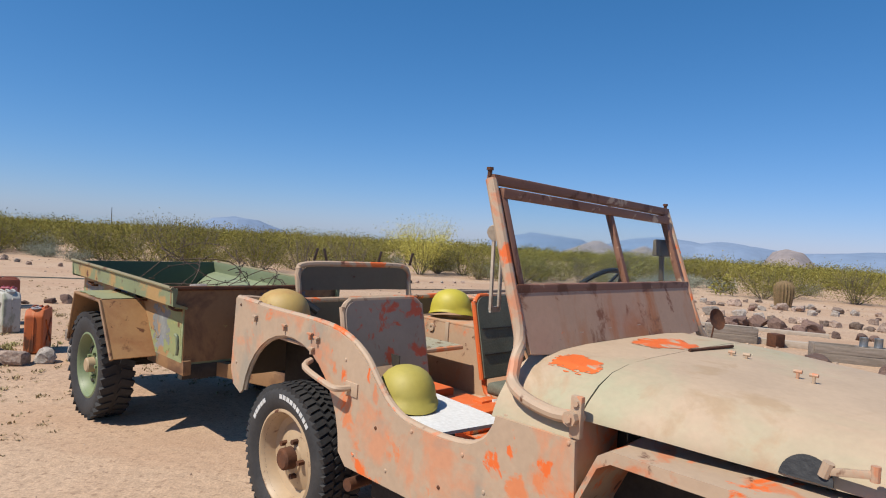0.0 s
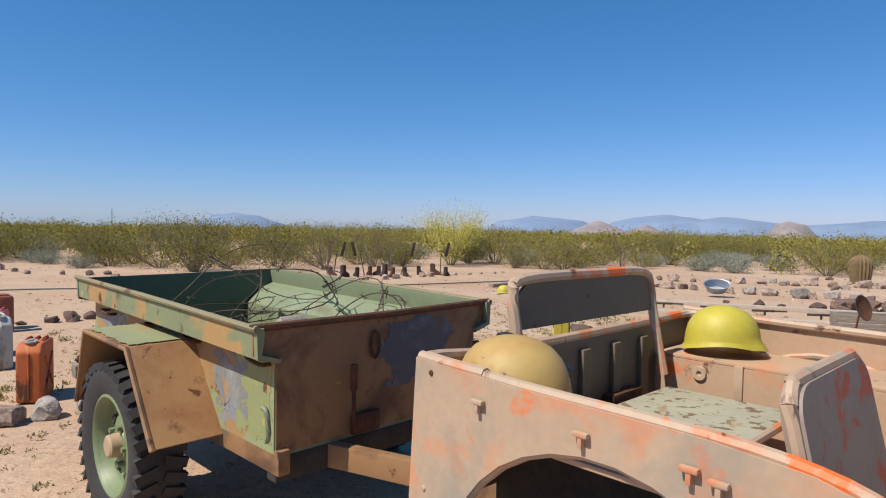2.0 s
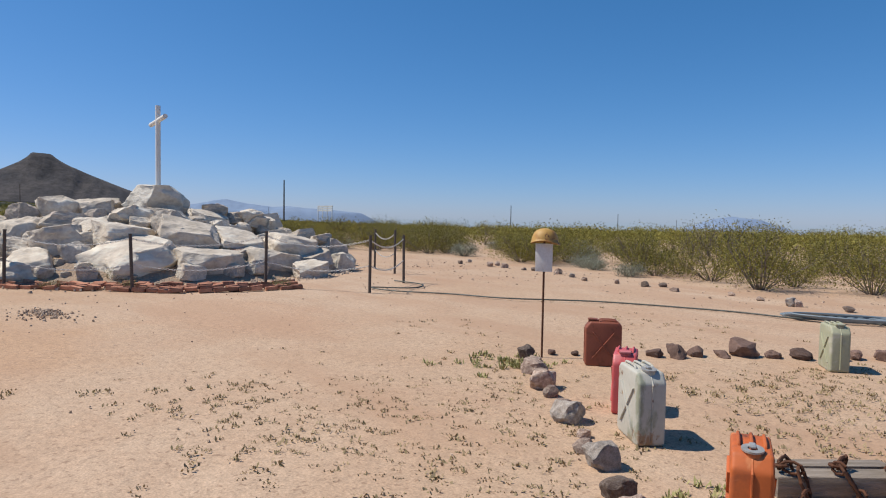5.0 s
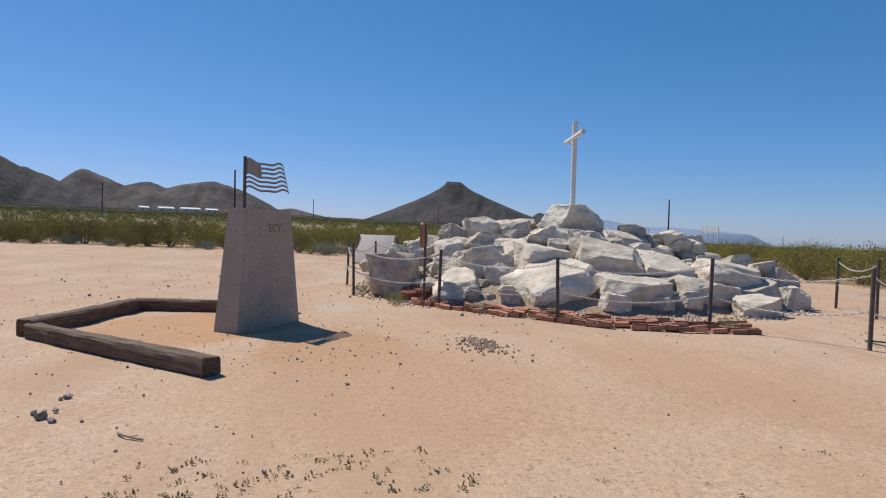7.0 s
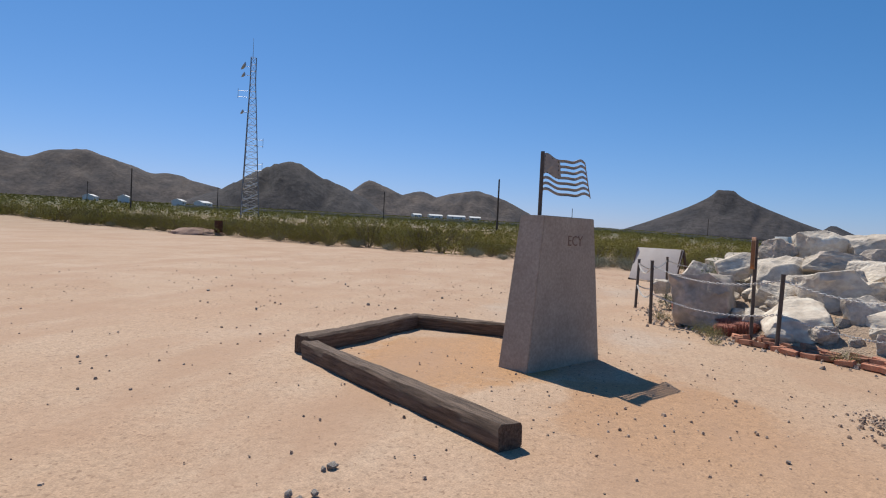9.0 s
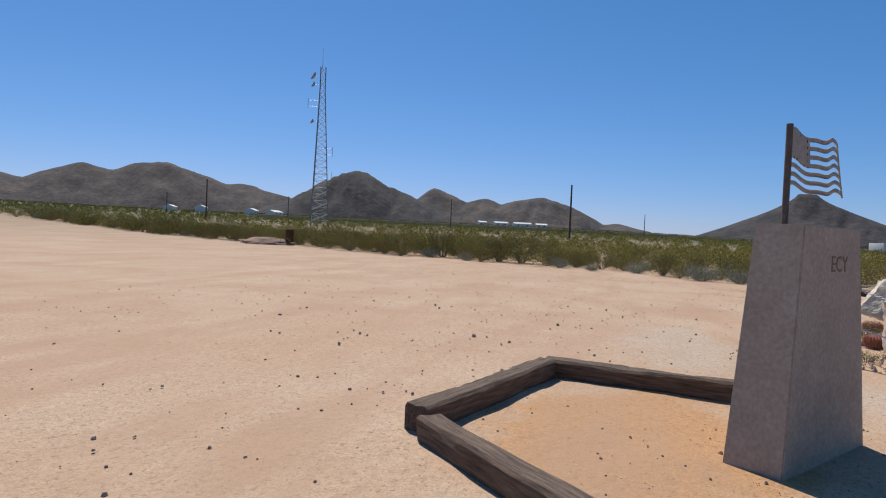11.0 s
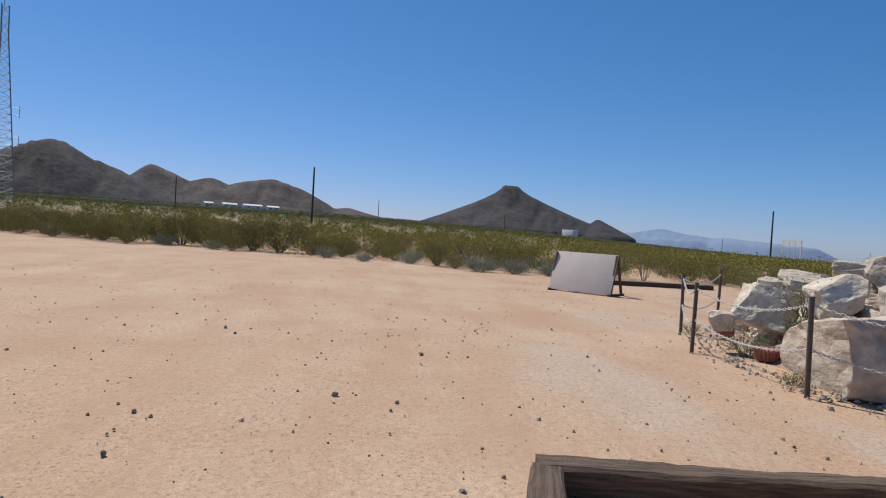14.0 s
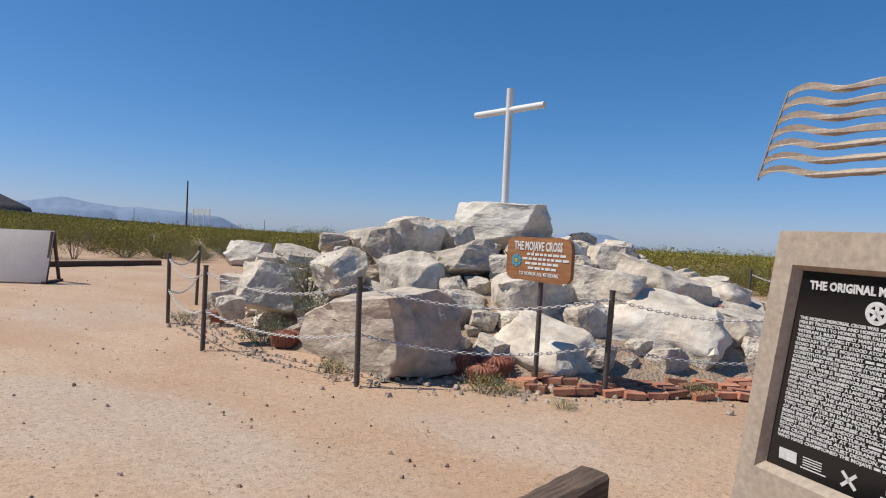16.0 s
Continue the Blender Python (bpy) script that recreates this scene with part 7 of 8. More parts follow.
solid("trough_shelf", box(bmesh.new(), (0.55, -0.1, 0.215), (1.5, 0.1, 0.235), None, 0.003), M_WOODGREY, pose(4.84, 9.45, 0, 0, 0, -14), "grey wooden board across the trough", "board")
bm = bmesh.new()
rod(bm, (0, 0, -0.05), (0.06, 0, 0.34), 0.012)
lathe(bm, ((0.0, 0.0), (0.1, 0.012), (0.155, 0.04), (0.155, 0.048), (0.1, 0.022), (0, 0.01)), 26, Matrix.Translation((0.07, 0, 0.42)) @ Matrix.Rotation(radians(72), 4, "Y"))
solid("lamp_reflector", bm, M_RUST, pose(3.62, 9.9, 0, 0, 0, -60), "round rusty reflector on a short stand", "reflector")
bm = bmesh.new()
for k in range(5):
    box(bm, (0, k * 0.06, 0.05), (0.55, k * 0.06 + 0.035, 0.075), None, 0.004)
for x in (0.05, 0.46):
    box(bm, (x, -0.01, 0), (x + 0.04, 0.29, 0.05), None, 0.004)
solid("iron_grate", bm, M_RUST, pose(-0.66, 8.42, 0.0, 0, 0, -22), "rusty iron grate lying on the sand", "grate")
solid("concrete_block", box(bmesh.new(), (-0.1, -0.06, 0), (0.1, 0.06, 0.1), None, 0.01), M_CONC, pose(0.06, 8.25, 0, 0, 0, -20), "small pale concrete block on the sand", "block")
crate(pose(0.2, 7.15, 0.0, 0, 0, -24), 0.6, 0.2, 0.10, "low pale wooden tray with iron scraps")
bm = bmesh.new()
beam(bm, (0, 0, 0.02), (0.45, 0.05, 0.05), 0.09, 0.03, 0.01)
beam(bm, (0.1, -0.06, 0.05), (0.5, 0.0, 0.03), 0.05, 0.03, 0.01)
solid("iron_scrap", bm, M_BOOT, pose(0.28, 7.12, 0.03, 0, 0, -24), "dark iron scrap in the wooden tray", "scrap")

# barrel cactus
M_CACT = plain("barrel_cactus_skin", (0.16, 0.12, 0.05), (0.26, 0.17, 0.09), 10, 0.9, bumps=0.5)


def barrel_cactus(x, y, r, h, mat, label, ribs=18, count=420, spine=None):
    bm = bmesh.new()
    n_ = ribs * 4
    rows = []
    for j in range(13):
        v = j / 12
        rr = r * (0.82 + 0.18 * math.sin(v * 2.2)) * (1 if v < 0.72 else math.sqrt(max(0.0, 1 - ((v - 0.72) / 0.285) ** 2)))
        rows.append([bm.verts.new(((rr * (1 + 0.08 * math.cos(ribs * 2 * math.pi * i / n_))) * math.cos(2 * math.pi * i / n_), (rr * (1 + 0.08 * math.cos(ribs * 2 * math.pi * i / n_))) * math.sin(2 * math.pi * i / n_), h * v)) for i in range(n_)])
    for a, b in zip(rows, rows[1:]):
        for i in range(n_):
            bm.faces.new((a[i], a[(i + 1) % n_], b[(i + 1) % n_], b[i]))
    c = thing("barrel_cactus", pose(x, y, 0), label, "cactus")
    part("body", bm, mat, c, "", 50)
    rnd = random.Random(int(x * 31 + y))
    vs, fs = [], []
    for _ in range(count):
        a = 2 * math.pi * rnd.randrange(ribs) / ribs + rnd.uniform(-0.05, 0.05)
        v = rnd.uniform(0.02, 1.0)
        rr = r * 1.06 * (0.82 + 0.18 * math.sin(v * 2.2)) * (1 if v < 0.72 else math.sqrt(max(0.0, 1 - ((v - 0.72) / 0.285) ** 2)))
        p = Vector((rr * math.cos(a), rr * math.sin(a), h * v))
        d = (Vector((math.cos(a), math.sin(a), 0.6)) + Vector((rnd.uniform(-1, 1), rnd.uniform(-1, 1), rnd.uniform(-0.6, 1))) * 0.8).normalized() * r * 0.28
        s_ = d.cross(Vector((0.3, 0.2, 1))).normalized() * r * 0.014
        k = len(vs)
        vs += [p - s_, p + s_, p + d]
        fs.append((k, k + 1, k + 2))
    me = bpy.data.meshes.new("spine_cover")
    me.from_pydata(vs, [], fs)
    me.materials.append(spine or M_SPINE)
    ob = new("spine_cover", me)
    ob.parent = c
    return c


M_SPINE = plain("cactus_spines", (0.5, 0.3, 0.18), (0.6, 0.42, 0.26), 20, 0.8)
barrel_cactus(8.95, 18.3, 0.24, 0.72, M_CACT, "brown spiny barrel cactus ringed with white stones")
stone_row(((8.5, 18.0), (9.2, 17.8), (9.6, 18.3)), 0.18, 0.12, "pale", "small white stone round the cactus", GB)

# ---- bricks along the mound ----
BRICK = bmesh.new()
box(BRICK, (-0.105, -0.05, -0.032), (0.105, 0.05, 0.032), None, 0.006)
bme = bpy.data.meshes.new("brick")
BRICK.to_mesh(bme)
BRICK.free()
bme.materials.append(M_BRICK)
edging = thing("brick_edging", pose(0, 0, 0), "loose red brick edging along the rock mound", "brick edging")
_r = random.Random(77)
line = smooth_line([(-17.75, 6.45, 0), (-17.2, 6.42, 0), (-16.64, 6.72, 0), (-15.77, 7.44, 0), (-15.02, 8.06, 0), (-14.36, 8.6, 0), (-13.99, 9.2, 0), (-13.77, 9.85, 0), (-13.46, 10.75, 0)], 40)
acc = 0.0
for a, b in zip(line, line[1:]):
    acc += (b - a).length
    if acc > 0.215:
        acc = 0.0
        d = (b - a).normalized()
        nrm = Vector((-d.y, d.x, 0))
        for row, off in ((0, -0.05), (1, 0.07), (2, 0.19), (3, 0.32), (4, 0.45)):
            if _r.random() < (0.04, 0.08, 0.2, 0.3 if a.x > -15.6 else 0.75, 0.4 if a.x > -15.2 else 1.0)[row]:
                continue
            p = a + nrm * (off + _r.uniform(-0.04, 0.04)) + d * _r.uniform(-0.05, 0.05)
            ob = new("brick", bme)
            ob.parent = edging
            ob.matrix_basis = pose(p.x, p.y, 0.034 + 0.014 * row + _r.uniform(0, 0.015), _r.uniform(-9, 9), _r.uniform(-8, 8), math.degrees(math.atan2(d.y, d.x)) + _r.uniform(-9, 9))

# ---- carved sign ----
SGN = Matrix.Translation((-17.47, 6.50, 0)) @ Matrix.Rotation(math.atan2(-0.264, 0.822), 4, "Z")
sign = thing("carved_sign", SGN, "carved brown wooden sign on a dark steel post", "sign")
part("post", rod(bmesh.new(), (0, 0.03, -0.1), (0.02, 0.03, 1.5), 0.026, n=12), M_POST, sign)
outl = []
for t in range(48):
    a = 2 * math.pi * t / 48
    c, s_ = math.cos(a), math.sin(a)
    outl.append((0.43 * math.copysign(abs(c) ** 0.28, c) + 0.012 * noise.noise(Vector((c * 3, s_ * 3, 1))), 1.30 + 0.225 * math.copysign(abs(s_) ** 0.32, s_) + 0.014 * noise.noise(Vector((c * 4, s_ * 4, 5)))))
M_SIGNWOOD = plain("stained_sign_wood", (0.27, 0.10, 0.035), (0.40, 0.19, 0.075), 4, 0.55, bumps=0.4, stretch=(1, 6, 8))
sb = part("board", plate(bmesh.new(), outl, 0.05), M_SIGNWOOD, sign, "varnished brown board with a rough edge", 30)


def on_sign(bm, x, z, name, mat, label=""):
    bmesh.ops.transform(bm, matrix=Matrix.Translation((x, -0.027, z)) @ Matrix.Rotation(radians(90), 4, "X"), verts=bm.verts)
    return part(name, bm, mat, sb, label, 0)


on_sign(text_mesh("THE MOJAVE CROSS", 0.125, 0.64, depth=0.004, bold=0.003), 0.0, 1.43, "heading", M_PAINTWHITE, "white carved heading")
_r = random.Random(4)
for k, (x0, x1) in enumerate(((-0.14, 0.30), (-0.2, 0.33), (-0.16, 0.28), (-0.12, 0.22))):
    bm = bmesh.new()
    x = x0
    while x < x1:
        w_ = _r.uniform(0.03, 0.08)
        box(bm, (x, -0.012, -0.002), (x + w_, 0.012, 0.003))
        x += w_ + 0.016
    on_sign(bm, 0, 1.352 - k * 0.047, "text_line", M_PAINTWHITE)
on_sign(text_mesh("TO HONOR ALL VETERANS", 0.05, 0.52, depth=0.004, bold=0.001), 0.02, 1.15, "text_line", M_PAINTWHITE)
bm = bmesh.new()
for k in range(6):
    beam(bm, (0, 0, 0), (0.065 * math.cos(k * 1.047 + 0.52), 0.065 * math.sin(k * 1.047 + 0.52), 0), 0.045, 0.006)
on_sign(bm, -0.285, 1.28, "star_emblem", plain("blue_emblem_paint", (0.06, 0.3, 0.42), (0.1, 0.38, 0.5), 20, 0.6), "blue and gold star emblem")
on_sign(lathe(bmesh.new(), ((0.0, 0.006), (0.022, 0.006), (0.024, 0.0)), 16), -0.285, 1.28, "star_center", plain("gold_paint", (0.6, 0.4, 0.08), (0.5, 0.33, 0.06), 20, 0.5))

# ---- far end of the yard ----
solid("timber", beam(bmesh.new(), (-33.9, 9.4, 0.07), (-33.6, 13.2, 0.07), 0.24, 0.18, 0.015), M_TIMBER, Matrix(), "dark railway sleeper on the sand beyond the board", "timber")
boulder("r", -32.4, 15.9, 0.35, 1.6, 1.1, 0.9, 20, TOPSTONE, "white painted boulder near the scrub")
bm = bmesh.new()
lathe(bm, ((0.0, 0.0), (0.3, 0.0), (0.3, 0.28), (0.315, 0.29), (0.3, 0.3), (0.3, 0.58), (0.315, 0.59), (0.3, 0.6), (0.3, 0.86), (0.315, 0.88), (0.28, 0.88), (0.28, 0.84), (0, 0.84)), 28)
solid("steel_drum", bm, M_RUST, pose(-50.6, -20.6, height(-50.6, -20.6) + 0.25), "dark rusty steel drum beside a gravel heap", "drum")
bm = bmesh.new()
bmesh.ops.create_icosphere(bm, subdivisions=4, radius=1)
for v in bm.verts:
    v.co = Vector((v.co.x * 1.9, v.co.y * 1.9, max(-0.1, v.co.z) * 0.55)) * (1 + 0.12 * noise.noise(v.co * 3))
M_HEAP = plain("reddish_gravel", (0.30, 0.18, 0.13), (0.38, 0.25, 0.19), 3, 0.95, bumps=1.0, dist=0.05, fine=14)
solid("earth_heap", bm, M_HEAP, pose(-50.6, -22.3, height(-50, -22) - 0.02), "low heap of reddish gravelly earth beside a drum", "earth heap")


# ---- desert shrubs ----
def leaf_material(name, c1, c2):
    m, n, l, b = material(name, 0.85)
    b.inputs["Specular IOR Level"].default_value = 0.15
    g = n.new("ShaderNodeNewGeometry")
    o = n.new("ShaderNodeObjectInfo")
    col = mix(n, l, g.outputs["Random Per Island"], c1, c2)
    col = mix(n, l, 0.4, col, ramp(n, l, o.outputs["Random"], ((0.0, 0.3), (1.0, 0.75))).outputs[0], "OVERLAY")
    l.new(col, b.inputs["Base Color"])
    tr = n.new("ShaderNodeBsdfTranslucent")
    l.new(col, tr.inputs[0])
    mx = n.new("ShaderNodeMixShader")
    mx.inputs[0].default_value = 0.06
    l.new(b.outputs[0], mx.inputs[1])
    l.new(tr.outputs[0], mx.inputs[2])
    l.new(mx.outputs[0], n["Material Output"].inputs[0])
    return m


M_CREO = leaf_material("creosote_leaves", (0.085, 0.082, 0.018), (0.31, 0.27, 0.07))
M_SAGE = leaf_material("grey_sage_leaves", (0.20, 0.22, 0.16), (0.32, 0.33, 0.26))
M_YELLOW = leaf_material("yellow_blossom", (0.34, 0.31, 0.06), (0.62, 0.54, 0.14))
M_TUFT = leaf_material("dry_green_tuft", (0.27, 0.215, 0.11), (0.42, 0.32, 0.19))
M_GREENHERB = leaf_material("fresh_green_herb", (0.20, 0.20, 0.075), (0.38, 0.34, 0.16))
M_STEM = plain("grey_brown_stems", (0.13, 0.10, 0.075), (0.24, 0.20, 0.16), 10, 0.9)


def shrub_meshes(seed, h, r, stems, leaves, size, upright, twigs=2, sparse=False):
    """Stems fan out from the ground and fork; leaves sit in clumps along their outer parts."""
    rnd = random.Random(seed)
    bm = bmesh.new()
    tips = []

    def limb(p, d, ln, rad, depth):
        pts = [p]
        for k in range(4):
            d = (d + Vector((rnd.uniform(-1, 1), rnd.uniform(-1, 1), rnd.uniform(-0.3, 0.6))) * 0.16).normalized()
            p = p + d * ln / 4
            pts.append(p)
        for a, b in zip(pts, pts[1:]):
            rod(bm, a, b, rad, rad * 0.8, 4)
            rad *= 0.8
        tips.extend(pts[1:])
        if depth:
            for _ in range(twigs):
                limb(pts[rnd.choice((2, 3))], (d + Vector((rnd.uniform(-1, 1), rnd.uniform(-1, 1), rnd.uniform(-0.2, 0.8))) * 0.6).normalized(), ln * 0.55, rad, depth - 1)

    for i in range(stems):
        a = 2 * math.pi * (i + rnd.random()) / stems
        o = rnd.uniform(0.25, 1.0)
        d = Vector((math.cos(a) * o * r, math.sin(a) * o * r, h * upright * rnd.uniform(0.6, 1.0))).normalized()
        limb(Vector((0.06 * math.cos(a), 0.06 * math.sin(a), -0.03)), d, math.hypot(r * o, h) * 0.62, 0.011 * h ** 0.5, 1)
    wood = bpy.data.meshes.new("stem")
    bm.to_mesh(wood)
    bm.free()
    wood.materials.append(M_STEM)
    vs, fs = [], []
    for i in range(leaves):
        t = rnd.choice(tips)
        if i % 3 == 0 and not sparse:
            # low growth round the foot
            a, q = rnd.uniform(0, 6.283), r * rnd.uniform(0.25, 0.85)
            t = Vector((q * math.cos(a), q * math.sin(a), h * rnd.uniform(0.05, 0.45)))
        p = t + Vector((rnd.gauss(0, 1), rnd.gauss(0, 1), rnd.gauss(0, 0.9))) * 0.11 * h ** 0.5
        if p.z < 0.05 * h:
            continue
        u = Vector((rnd.gauss(0, 1), rnd.gauss(0, 1), rnd.gauss(0, 1))).normalized() * size * rnd.uniform(0.6, 1.3)
        v = u.cross(Vector((rnd.gauss(0, 1), rnd.gauss(0, 1), rnd.gauss(0, 1)))).normalized() * size * 0.55
        k = len(vs)
        vs += [p - u, p + v, p + u * 1.2 - v * 0.6]
        fs.append((k, k + 1, k + 2))
    leaf = bpy.data.meshes.new("foliage")
    leaf.from_pydata(vs, [], fs)
    return wood, leaf


def shrub(kind, x, y, s, a, name, label, category, group):
    wood, leaf = kind
    ob = new(name)
    ob.matrix_world = Matrix.LocRotScale((x, y, height(x, y)), Euler((0, 0, radians(a))), (s, s, s))
    tagged(ob, label, category, group)
    for nm, me in (("stem", wood), ("foliage", leaf)):
        c = new(nm, me)
        c.parent = ob
    return ob


CREO = [shrub_meshes(200 + i, (1.25, 1.05, 1.35, 0.9, 1.15)[i], (1.15, 1.3, 0.95, 1.2, 1.25)[i], 22, (5200, 4200, 4600, 4600, 5400)[i], 0.023, 0.85) for i in range(5)]
for w_, l_ in CREO:
    l_.materials.append(M_CREO)
THIN = [shrub_meshes(230 + i, 1.7, 0.8, 11, 700, 0.028, 1.1, 3, True) for i in range(2)]
for w_, l_ in THIN:
    l_.materials.append(M_CREO)
SAGE = [shrub_meshes(240 + i, 0.55, 0.6, 24, 3600, 0.02, 0.8) for i in range(3)]
for w_, l_ in SAGE:
    l_.materials.append(M_SAGE)
YARD = [(-72, -112), (-67, -70), (-57, -41), (-49, -20), (-42.5, -2), (-37.5, 7), (-36, 13), (-30, 19), (-19, 20), (-14, 18.9), (-9, 18.0), (-5.5, 17.9), (-4.6, 19.3), (-1.5, 20.5), (1, 21.3), (12, 20.5), (22, 19), (40, 14), (60, 0), (60, -80), (-60, -130)]


def in_yard(x, y):
    c, j = False, len(YARD) - 1
    for i in range(len(YARD)):
        (x0, y0), (x1, y1) = YARD[i], YARD[j]
        if (y0 > y) != (y1 > y) and x < (x1 - x0) * (y - y0) / (y1 - y0) + x0:
            c = not c
        j = i
    return c


_r = random.Random(61)
BUSH = []
G1, G2, G3 = "creosote bushes", "grey sage bushes", "thin tall creosote bushes"


def plant(kind, x, y, s):
    BUSH.append((x, y, s))
    if kind == "creo":
        shrub(_r.choice(CREO), x, y, s, _r.uniform(0, 360), "creosote_bush", "olive-green creosote bush at the edge of the sand", "bush", G1)
    elif kind == "thin":
        shrub(_r.choice(THIN), x, y, s, _r.uniform(0, 360), "creosote_bush", "tall sparse creosote bush with bare branches", "bush", G3)
    else:
        shrub(_r.choice(SAGE), x, y, s, _r.uniform(0, 360), "sage_bush", "low grey-green sage bush on the sand", "bush", G2)


for x, y, s in ((-10.6, 19.4, 1.0), (-9.1, 19.1, 0.95), (-11.6, 20.4, 1.0), (-5.9, 19.1, 1.05), (0.65, 21.5, 0.7), (2.8, 23.4, 1.1), (3.8, 23.9, 0.9), (-16.0, 21.5, 0.9), (9.6, 20.8, 1.0), (12.6, 21.0, 1.1), (-20.5, 22.0, 0.9), (-25.0, 22.5, 0.9)):
    plant("creo", x, y, s)
for x, y, s in ((-4.8, 19.9, 0.95), (-3.6, 20.9, 1.0), (-3.0, 19.6, 0.8)):
    plant("thin", x, y, s)
for x, y, s in ((-15.4, 23.5, 1.2), (-14.6, 22.6, 1.0), (2.4, 30.9, 1.4), (5.4, 23.6, 1.0), (6.3, 21.8, 1.0), (7.2, 21.4, 1.0), (9.1, 22.8, 1.2), (-37.6, 5.6, 1.4), (-37.3, 7.0, 1.3), (-37.0, 8.4, 1.2), (-46.0, -8.6, 1.2), (-44.5, -6.0, 1.0), (-13.2, 20.2, 0.9)):
    plant("sage", x, y, s)
EDGE = [Vector((x, y, 0)) for x, y in ((-65, -64), (-57.5, -41), (-49.5, -20), (-43, -2), (-37.5, 7), (-36, 13), (-30, 19), (-19, 20.4), (-13, 19.6))]
for a, b in zip(EDGE, EDGE[1:]):
    for i in range(int((b - a).length / 1.35)):
        p = a.lerp(b, i * 1.35 / (b - a).length)
        d = (b - a).normalized()
        out = Vector((-d.y, d.x, 0)) * (0.7 + abs(_r.gauss(0, 0.9)))
        plant("creo" if _r.random() < 0.86 else "sage", p.x + out.x, p.y + out.y, _r.uniform(0.8, 1.3) if a.y > -10 else _r.uniform(1.1, 1.7))
tries = 0
while len(BUSH) < 430 and tries < 12000:
    tries += 1
    x, y = _r.uniform(-68, 24), _r.uniform(-40, 36)
    if in_yard(x, y) or any((x - p[0]) ** 2 + (y - p[1]) ** 2 < (0.62 * p[2] + 0.2) ** 2 for p in BUSH):
        continue
    # keep to the first rows behind the sand
    if not (in_yard(x + 9, y) or in_yard(x, y - 10) or in_yard(x + 7, y - 7)):
        continue
    k = _r.random()
    plant("creo" if k < 0.70 else "sage" if k < 0.92 else "thin", x, y, _r.uniform(0.55, 1.2))

# the yellow-flowering tree
tw, tl_ = shrub_meshes(300, 2.1, 1.75, 12, 9000, 0.026, 1.0, 3, True)
tl_.materials.append(M_YELLOW)
tw.materials.clear()
tw.materials.append(plain("green_bark", (0.16, 0.15, 0.06), (0.22, 0.19, 0.10), 8, 0.8))
tree = new("palo_verde_tree")
tree.matrix_world = pose(-1.32, 22.4, -0.02)
tagged(tree, "young palo verde tree covered in yellow blossom", "tree")
for nm, me in (("trunk", tw), ("crown", tl_)):
    c = new(nm, me)
    c.parent = tree

# scrub beyond, row behind row to the hills
def scrub(name, count, r0, r1, leaves, size, seed, label):
    rnd = np.random.RandomState(seed)
    vs, fs = [], []
    made = 0
    while made < count:
        a = rnd.uniform(-70, 165)
        q = math.sqrt(rnd.uniform(r0 * r0, r1 * r1))
        x, y = -8 - math.sin(math.radians(a)) * q, 5 + math.cos(math.radians(a)) * q
        if in_yard(x, y) or (q < 60 and any(abs(x - p[0]) < 1.0 and abs(y - p[1]) < 1.0 for p in BUSH)):
            continue
        made += 1
        s = rnd.uniform(0.5, 1.15)
        z = height(x, y)
        th, ph = rnd.uniform(0, 6.283, leaves), np.arccos(rnd.uniform(-0.1, 1, leaves))
        rr = rnd.uniform(0.55, 1.0, leaves) * s
        c = np.stack([x + 0.85 * rr * np.sin(ph) * np.cos(th), y + 0.85 * rr * np.sin(ph) * np.sin(th), z + 0.12 + 1.2 * rr * np.cos(ph) * rnd.uniform(0.7, 1.1)], 1)
        u = rnd.normal(0, 1, (leaves, 3)) * size * 0.62
        v = rnd.normal(0, 1, (leaves, 3)) * size * 0.62
        k = len(vs)
        tri = np.stack([c - u, c + u, c + v * 1.3], 1).reshape(-1, 3)
        vs.extend(map(tuple, tri))
        fs.extend((k + 3 * i, k + 3 * i + 1, k + 3 * i + 2) for i in range(leaves))
    me = bpy.data.meshes.new(name)
    me.from_pydata(vs, [], fs)
    me.materials.append(M_CREO)
    return tagged(new(name, me), label, "scrub", kind="stuff")


scrub("near_scrub", 3200, 23, 80, 300, 0.045, 1, "olive creosote scrub on the desert plain")
scrub("middle_scrub", 7500, 60, 230, 70, 0.10, 2, "olive creosote scrub far over the plain")
scrub("far_scrub", 15000, 200, 760, 18, 0.30, 3, "distant olive creosote scrub below the hills")

# ---- small growth and pebbles on the sand ----
def tufts(name, spots, mat, label, blades, hgt, seed):
    rnd = random.Random(seed)
    vs, fs = [], []
    for x, y, s in spots:
        for _ in range(blades):
            a, o = rnd.uniform(0, 6.28), rnd.uniform(0.2, 1)
            p = Vector((x + rnd.gauss(0, 0.03) * s, y + rnd.gauss(0, 0.03) * s, 0.0))
            d = Vector((math.cos(a) * o, math.sin(a) * o, rnd.uniform(0.4, 1.1))).normalized() * hgt * s * rnd.uniform(0.5, 1.2)
            w_ = Vector((-math.sin(a), math.cos(a), 0)) * 0.006 * s
            k = len(vs)
            vs += [p - w_, p + w_, p + d * 0.6 + w_ * 1.2, p + d, p + d * 0.6 - w_ * 1.2]
            fs.append((k, k + 1, k + 2, k + 3, k + 4))
    me = bpy.data.meshes.new(name)
    me.from_pydata(vs, [], fs)
    me.materials.append(mat)
    return tagged(new(name, me), label, "grass", kind="stuff")


